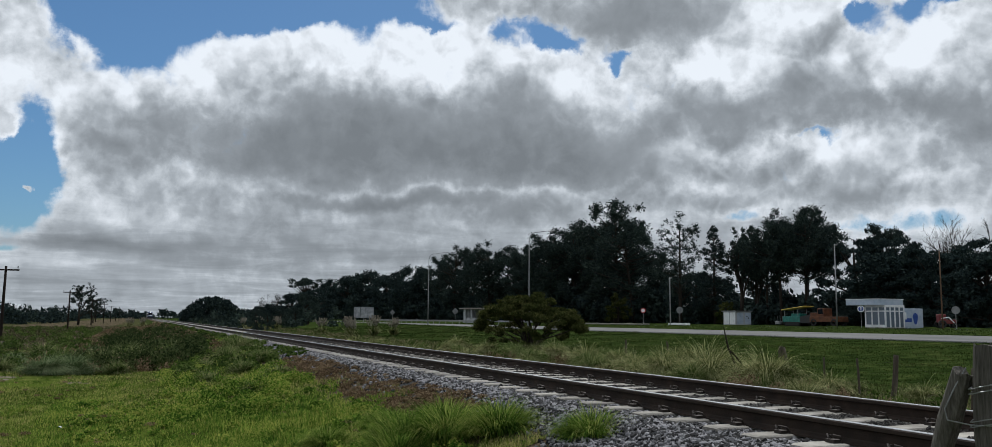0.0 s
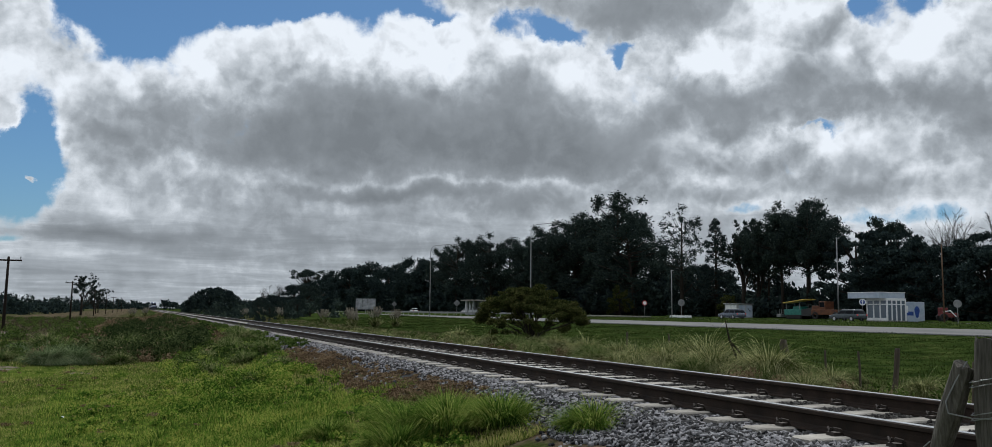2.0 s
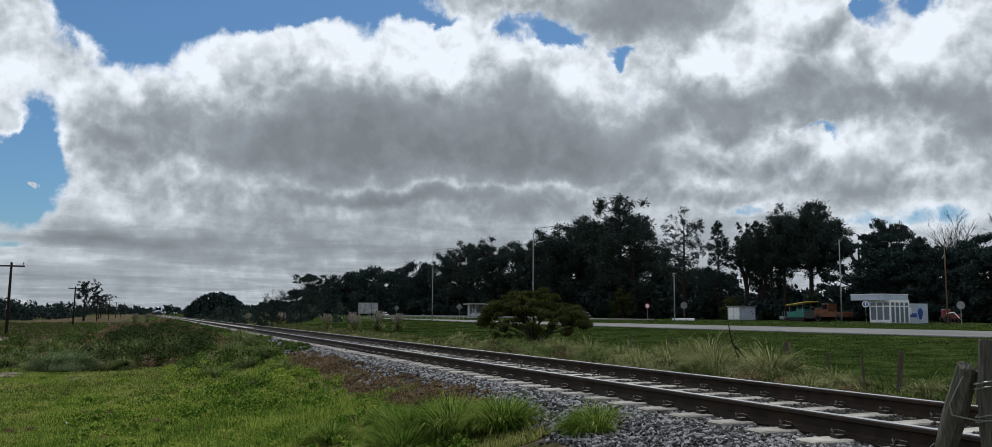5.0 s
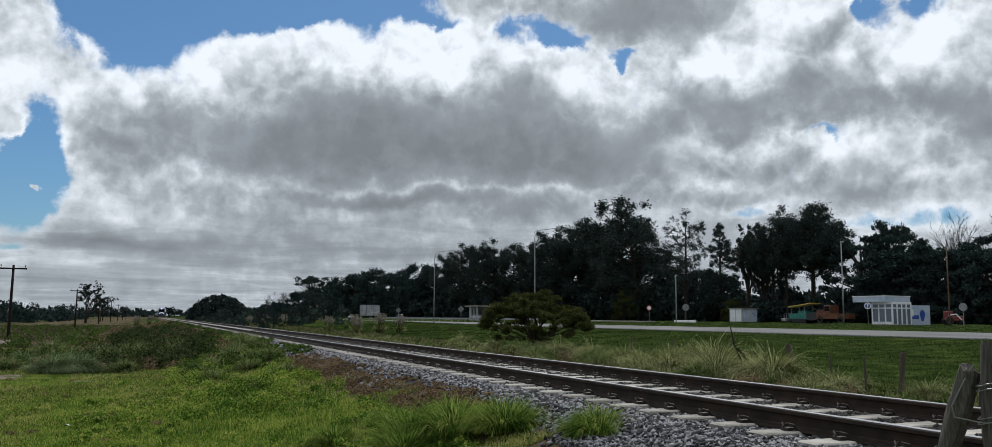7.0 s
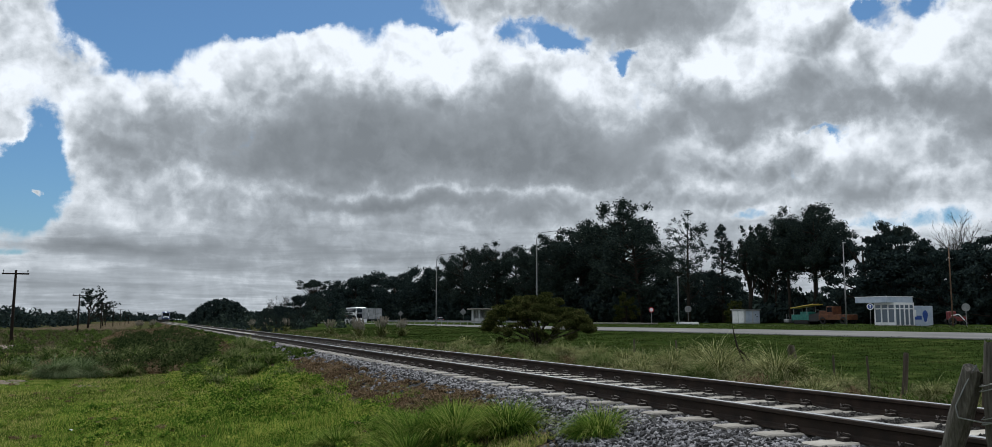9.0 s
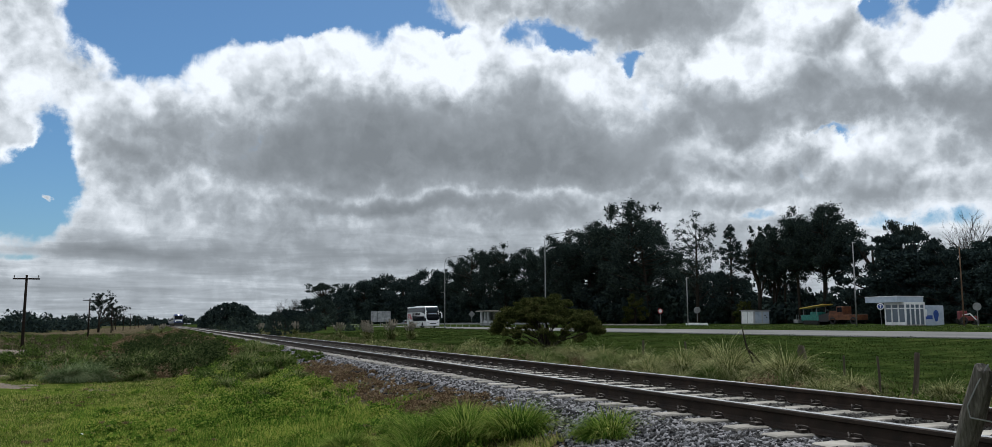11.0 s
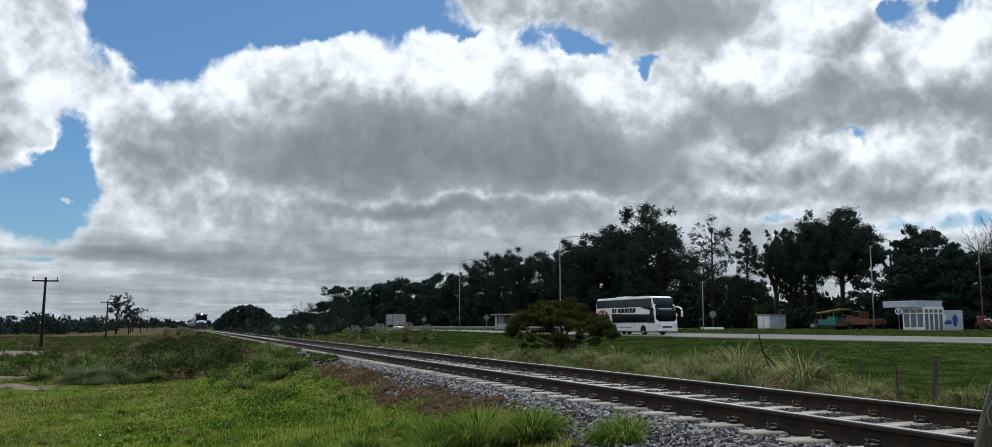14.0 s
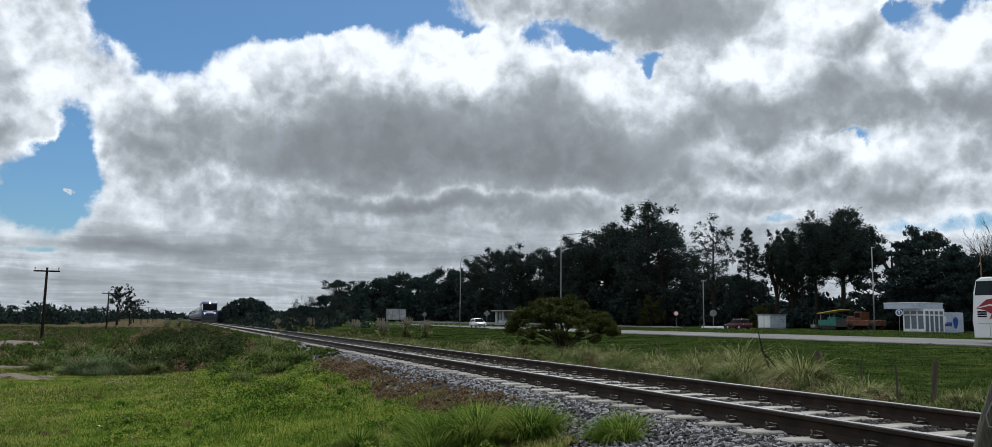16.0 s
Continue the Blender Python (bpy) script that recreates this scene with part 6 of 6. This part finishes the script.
    flat_shape("panel_seam", [(0.4, 1.2), (13.5, 1.22), (13.5, 1.24), (0.4, 1.22)], 0.0, 0.009, "sign_back", e)
    for k in range(3):
        flat_shape("rear_grille", [(12.85, 1.62 + 0.14 * k), (13.5, 1.62 + 0.14 * k), (13.5, 1.72 + 0.14 * k), (12.85, 1.72 + 0.14 * k)], 0.0, 0.02, "ink", e)
    # nose: two windscreens, lamps, bumper
    def nose(name, z0, y0, z1, y1, x0, x1, mat, lift=0.02, label=""):
        bm = bmesh.new()
        n = 6
        rows = []
        for yy, zz in ((y0, z0), (y1, z1)):
            rows.append([bm.verts.new((x0 + (x1 - x0) * k / n, yy - lift - 0.05 * math.sin(math.pi * k / n), zz)) for k in range(n + 1)])
        back = []
        for yy, zz in ((y0, z0), (y1, z1)):
            back.append([bm.verts.new((x0 + (x1 - x0) * k / n, yy + 0.03, zz)) for k in range(n + 1)])
        for k in range(n):
            bm.faces.new((rows[0][k], rows[0][k + 1], rows[1][k + 1], rows[1][k]))
            bm.faces.new((back[0][k], back[0][k + 1], rows[0][k + 1], rows[0][k]))
            bm.faces.new((back[1][k], back[1][k + 1], rows[1][k + 1], rows[1][k]))
        return part(name, bm, M[mat], e, label, True)
    nose("windscreen", 1.4, 0.12, 2.55, 0.34, 0.05, W - 0.05, "pane")
    nose("destination_panel", 2.58, 0.36, 2.85, 0.42, 0.12, W - 0.12, "black", 0.025)
    nose("lettering_bar", 2.64, 0.373, 2.78, 0.405, 0.5, W - 0.5, "pale_blue", 0.05)
    nose("windscreen", 2.85, 0.44, 3.9, 0.84, 0.05, W - 0.05, "coach_glass")
    nose("grille", 0.75, 0.02, 0.92, 0.01, 0.7, W - 0.7, "black", 0.03)
    nose("bumper", 0.36, 0.1, 0.6, 0.04, 0.05, W - 0.05, "coach", 0.06)
    for x in (0.12, W - 0.52):
        bm = bmesh.new()
        box(bm, (x + 0.2, 0.07, 1.05), (0.42, 0.16, 0.22), pose(0, 0, 0, 0, 12 if x < 1 else -12, 0), 0.05)
        part("headlight", bm, M["lens"], e, "clear headlight")
    bm = bmesh.new()
    box(bm, (W / 2, -0.08, 0.55), (0.45, 0.02, 0.14))
    part("plate_bar", bm, M["white"], e)
    for sx in (-1, 1):
        x = 0.0 if sx < 0 else W
        bm = bmesh.new()
        tube(bm, [(x, 0.9, 2.92), (x + sx * 0.22, 0.2, 2.95), (x + sx * 0.34, -0.25, 2.75), (x + sx * 0.36, -0.32, 2.4)], [0.07, 0.07, 0.08, 0.06], 8)
        box(bm, (x + sx * 0.36, -0.30, 2.2), (0.24, 0.14, 0.6), None, 0.05)
        part("mirror", bm, M["coach"], e, "white horn-shaped mirror arm")
    bm = bmesh.new()
    box(bm, (W / 2, 8.5, H + 0.05), (1.5, 2.2, 0.16), None, 0.06)
    part("roof_unit", bm, M["coach"], e)
    for y in (2.75, 10.1, 11.35):
        for x in (0.16, W - 0.16):
            w = part("wheel", wheel_mesh(0.5, 0.3), M["tyre"], e)
            w.location = (x, y, 0.5)
            bm = bmesh.new()
            tube(bm, [(-0.15 if x < 1 else 0.15, 0, 0), (-0.05 if x < 1 else 0.05, 0, 0)], [0.3, 0.32], 16)
            part("rim", bm, M["galv"], w)
        flat_shape("wheel_arch", [(y + 0.62 * math.cos(q), 0.42 + 0.62 * math.sin(q)) for q in [math.pi * k / 12 for k in range(13)]], 0.0, 0.008, "ink", e)
    return e


M["coach_glass"] = glass("tinted_coach_glass", (0.022, 0.032, 0.04), 0.05, 0.12)
M["crimson"] = material("dark_red_emblem_paint", [(0.24, 0.010, 0.022), (0.30, 0.014, 0.028)], 2.0, 0.35, grain=0.1)
M["ink"] = material("black_lettering_paint", [(0.006, 0.006, 0.008), (0.012, 0.012, 0.015)], 3.0, 0.6, spec=0.1)
M["lens"] = glass("clear_lamp_glass", (0.55, 0.57, 0.6), 0.1)
M["lit_lamp"] = glow("lit_headlamp", (1.0, 0.97, 0.9), 2.5)
M["car_white"] = material("white_car_paint", [(0.66, 0.67, 0.68), (0.78, 0.79, 0.80)], 1.0, 0.22, grain=0.05)
M["car_grey"] = material("slate_grey_car_paint", [(0.10, 0.12, 0.15), (0.15, 0.17, 0.21)], 1.0, 0.25, grain=0.05, metal=0.4)
M["car_dark"] = material("dark_green_grey_car_paint", [(0.05, 0.065, 0.07), (0.085, 0.10, 0.11)], 1.0, 0.25, grain=0.05, metal=0.4)
M["car_red"] = material("dark_red_car_paint", [(0.045, 0.006, 0.010), (0.075, 0.010, 0.016)], 1.0, 0.22, grain=0.05, metal=0.2)
M["silver"] = material("alloy_rim", [(0.4, 0.4, 0.41), (0.6, 0.6, 0.61)], 4.0, 0.35, metal=0.7)


def car(paint, label, estate=True, L=4.4, H=1.47, name="car"):
    """A car with its nose towards -y."""
    W = 1.74
    e = thing(name, label, "car")
    hz = 0.92
    low = [(0.05, 0.32), (L - 0.08, 0.34), (L - 0.02, 0.62), (L - 0.08, hz), (0.95, hz), (0.35, 0.80), (0.06, 0.66), (0.0, 0.5)]
    bm = bmesh.new()
    extrude(bm, low, 0, -W / 2, W / 2)
    es = [ed for ed in bm.edges if abs(ed.verts[0].co.x - ed.verts[1].co.x) < 1e-6]
    bmesh.ops.bevel(bm, geom=es, offset=0.07, segments=2, profile=0.5, affect="EDGES")
    body = part("body", bm, M[paint], e, "", True)
    back = L - 0.15 if estate else L - 0.95
    rear = L - 0.55 if estate else L - 1.45
    # cabin narrows upwards
    def cabin(inset, z0, z1, y0, y1, y2, y3, name, mat, parent):
        bm = bmesh.new()
        a = [bm.verts.new(p) for p in ((-W / 2 + inset, y0, z0), (W / 2 - inset, y0, z0), (W / 2 - inset, y3, z0), (-W / 2 + inset, y3, z0))]
        b = [bm.verts.new(p) for p in ((-W / 2 + inset + 0.17, y1, z1), (W / 2 - inset - 0.17, y1, z1), (W / 2 - inset - 0.17, y2, z1), (-W / 2 + inset + 0.17, y2, z1))]
        for k in range(4):
            bm.faces.new((a[k], a[(k + 1) % 4], b[(k + 1) % 4], b[k]))
        bm.faces.new(a)
        bm.faces.new(b)
        bmesh.ops.bevel(bm, geom=bm.edges[:], offset=0.04, segments=2, profile=0.5, affect="EDGES")
        return part(name, bm, M[mat], parent, "", True)
    cabin(0.05, hz - 0.04, H - 0.05, 1.05, 1.75, rear, back, "windows", "pane", e)
    cabin(0.13, H - 0.17, H, 1.62, 1.9, rear - 0.1, rear + 0.12, "roof", paint, e)
    for sx in (-1, 1):
        for y in (1.28, 2.55, rear - 0.05):
            bm = bmesh.new()
            yt = {1.28: 1.85, 2.55: 2.55}.get(y, y - 0.05)
            tube(bm, [(sx * (W / 2 - 0.055), y, hz - 0.02), (sx * (W / 2 - 0.215), yt, H - 0.06)], 0.045, 5)
            part("pillar", bm, M[paint], e)
        bm = bmesh.new()
        box(bm, (sx * (W / 2 - 0.22), 0.10, 0.68), (0.36, 0.14, 0.14), None, 0.03)
        part("headlight", bm, M["lens"], e)
        bm = bmesh.new()
        box(bm, (sx * (W / 2 - 0.14), L - 0.05, 0.78), (0.2, 0.1, 0.22), None, 0.03)
        part("tail_light", bm, M["red"], e)
        bm = bmesh.new()
        box(bm, (sx * (W / 2 + 0.05), 1.42, 0.98), (0.18, 0.09, 0.12), None, 0.03)
        part("mirror", bm, M[paint], e)
        for y in (0.85, L - 0.92):
            w = part("wheel", wheel_mesh(0.32, 0.2), M["tyre"], e)
            w.location = (sx * (W / 2 - 0.09), y, 0.32)
            bm = bmesh.new()
            tube(bm, [(sx * 0.03, 0, 0), (sx * 0.105, 0, 0)], [0.2, 0.2], 14)
            part("rim", bm, M["silver"], w)
    bm = bmesh.new()
    box(bm, (0, 0.01, 0.46), (1.3, 0.06, 0.14), None, 0.02)
    part("grille", bm, M["black"], e)
    return e


def locomotive():
    """A diesel locomotive with a flat-nosed cab towards -y."""
    e = thing("locomotive", "white and blue diesel locomotive with lit headlamps", "locomotive")
    W = 3.0
    side = [(0.0, 1.2), (0.0, 1.9), (0.25, 2.3), (0.75, 3.75), (1.3, 4.15), (19.0, 4.15), (19.5, 3.8), (19.5, 1.2)]
    bm = bmesh.new()
    extrude(bm, side, 0, -W / 2, W / 2)
    bmesh.ops.bevel(bm, geom=[ed for ed in bm.edges if abs(ed.verts[0].co.x - ed.verts[1].co.x) < 1e-6], offset=0.22, segments=3, profile=0.5, affect="EDGES")
    part("body", bm, M["train_blue"], e, "dark blue body shell", True)
    bm = bmesh.new()
    box(bm, (0, 0.06, 2.05), (2.5, 0.2, 0.5), pose(0, 0, 0, -20, 0, 0), 0.06)
    part("nose_band", bm, M["coach"], e, "white band across the nose")
    for sx in (-1, 1):
        bm = bmesh.new()
        box(bm, (sx * (W / 2 - 0.05), 0.5, 3.0), (0.16, 0.3, 1.4), pose(0, 0, 0, -19, 0, 0), 0.05)
        part("corner_pillar", bm, M["coach"], e, "white corner pillar")
    for sx in (-1, 1):
        bm = bmesh.new()
        box(bm, (sx * (W / 2 + 0.005), 10.3, 1.75), (0.03, 18.0, 0.95), None, 0.01)
        part("side_stripe", bm, M["train_blue"], e, "blue lower side")
        bm = bmesh.new()
        box(bm, (sx * (W / 2 + 0.005), 11.5, 3.1), (0.03, 14.0, 0.8), None, 0.01)
        part("side_panel", bm, M["coach"], e, "white upper side panel")
        bm = bmesh.new()
        box(bm, (sx * (W / 2 + 0.005), 1.9, 3.05), (0.03, 1.0, 0.7), None, 0.01)
        part("cab_window", bm, M["pane"], e)
        bm = bmesh.new()
        box(bm, (sx * 1.05, 0.16, 1.72), (0.85, 0.42, 1.1), None, 0.06)
        part("nose_flank", bm, M["train_blue"], e)
        bm = bmesh.new()
        disc(bm, sx * 0.95, 1.72, 0.10, -0.1, 0.1)
        part("headlamp", bm, M["lit_lamp"], e, "lit lower headlamp")
    bm = bmesh.new()
    box(bm, (0, 0.47, 3.0), (2.7, 0.06, 1.35), pose(0, 0, 0, -19, 0, 0), 0.02)
    part("windscreen", bm, M["pane"], e)
    bm = bmesh.new()
    disc(bm, 0.0, 3.88, 0.2, 0.62, 0.95)
    part("headlamp", bm, M["lit_lamp"], e, "lit upper headlamp")
    bm = bmesh.new()
    box(bm, (0, 0.05, 0.85), (2.9, 0.5, 0.7), None, 0.05)
    extrude(bm, [(-0.3, 0.15), (0.2, 0.15), (0.2, 0.55), (-0.05, 0.55)], 0, -1.3, 1.3)
    part("pilot", bm, M["black"], e, "black buffer beam and plough")
    bm = bmesh.new()
    box(bm, (0, 9.8, 0.95), (2.6, 18.6, 0.5), None, 0.04)
    part("underframe", bm, M["black"], e)
    for y in (3.5, 15.8):
        bm = bmesh.new()
        box(bm, (0, y, 0.55), (2.4, 3.8, 0.5), None, 0.08)
        part("bogie", bm, M["black"], e)
        for k in (-1.5, 0, 1.5):
            for x in (RAIL_A - TRACK_X, RAIL_B - TRACK_X):
                w = part("wheel", wheel_mesh(0.5, 0.13), M["clip"], e)
                w.location = (x, y + k, 0.5)
    return e


def carriage():
    e = thing("railway_carriage", "silver white passenger carriage with dark window band and blue skirt", "railway carriage", group="train carriages")
    W, L = 3.0, 24.5
    pr = [(-W / 2, 1.1), (W / 2, 1.1), (W / 2, 3.3), (W / 2 - 0.35, 3.95), (0.5, 4.2), (-0.5, 4.2), (-W / 2 + 0.35, 3.95), (-W / 2, 3.3)]
    bm = bmesh.new()
    extrude(bm, pr, 1, 0.2, L)
    part("body", bm, M["coach"], e)
    for sx in (-1, 1):
        for k in range(10):
            bm = bmesh.new()
            box(bm, (sx * (W / 2 + 0.004), 2.6 + k * 2.15, 2.65), (0.03, 1.7, 0.85), None, 0.008)
            part("window", bm, M["pane"], e)
        bm = bmesh.new()
        box(bm, (sx * (W / 2 + 0.004), 12.3, 1.45), (0.03, 24.0, 0.6))
        part("side_stripe", bm, M["train_blue"], e)
    bm = bmesh.new()
    box(bm, (0, 12.3, 0.85), (2.4, 23.0, 0.5), None, 0.04)
    box(bm, (0, 0.1, 2.2), (1.4, 0.4, 2.2))
    part("underframe", bm, M["black"], e)
    for y in (3.8, 20.8):
        for k in (-1.25, 1.25):
            for x in (RAIL_A - TRACK_X, RAIL_B - TRACK_X):
                w = part("wheel", wheel_mesh(0.46, 0.13), M["clip"], e)
                w.location = (x, y + k, 0.46)
    return e


M["train_blue"] = material("train_blue_paint", [(0.015, 0.035, 0.12), (0.025, 0.055, 0.18)], 1.5, 0.35, grain=0.1)

the_coach = coach()
loco = locomotive()
first_carriage = carriage()
carriages = [first_carriage] + [copy_thing(first_carriage, Matrix.Identity(4)) for _ in range(6)]
car_one = car("car_grey", "slate grey estate car driving on the far carriageway")
car_two = car("car_dark", "dark green-grey estate car driving on the far carriageway", L=4.5)
car_a = car("car_white", "white hatchback driving away on the far carriageway", L=4.0)
car_b = car("car_white", "white saloon driving away on the far carriageway", False)
car_d = car("car_red", "dark red estate car driving on the far carriageway", True, 4.6, 1.58)
car_e = car("car_white", "white car following the coach on the near carriageway", True, 4.2, 1.5)


# ---- motion ----
COACH_X, LANE_FAR, LANE_NEAR = 46.9, 79.5, 48.6


def steady(ob, x, y_at, t_at, speed, turn, z):
    """Drives straight at one speed; y grows along the track away from the camera."""
    walk(ob, [(t * 0.5, pose(x, y_at + speed * (t * 0.5 - t_at), z, 0, 0, turn)) for t in range(33)])


def motions():
    steady(the_coach, COACH_X, 39.7, 15.5, -26.0, 0, road_z(48.1))
    steady(loco, TRACK_X, 182.0, 16.0, -28.0, 0, 0.0)
    for k, c in enumerate(carriages):
        steady(c, TRACK_X, 182.0 + 20.2 + 25.0 * k, 16.0, -28.0, 0, 0.0)
    far = road_z(LANE_FAR)
    k = LANE_FAR / 85.0
    # noses point along +y; the pose is that of the nose
    for ob, mid, t, v in ((car_one, 110.6, 2.0, 38.7), (car_two, 99.2, 2.5, 24.9), (car_a, 264.2, 1.5, 33.0), (car_b, 244.9, 2.5, 31.0), (car_d, 99.5, 15.5, 36.0)):
        steady(ob, LANE_FAR, mid * k + 2.2, t, v * k, 180, far)
    steady(car_e, LANE_NEAR, 168.7 - 2.1, 15.0, -28.0, 0, road_z(LANE_NEAR))


motions()
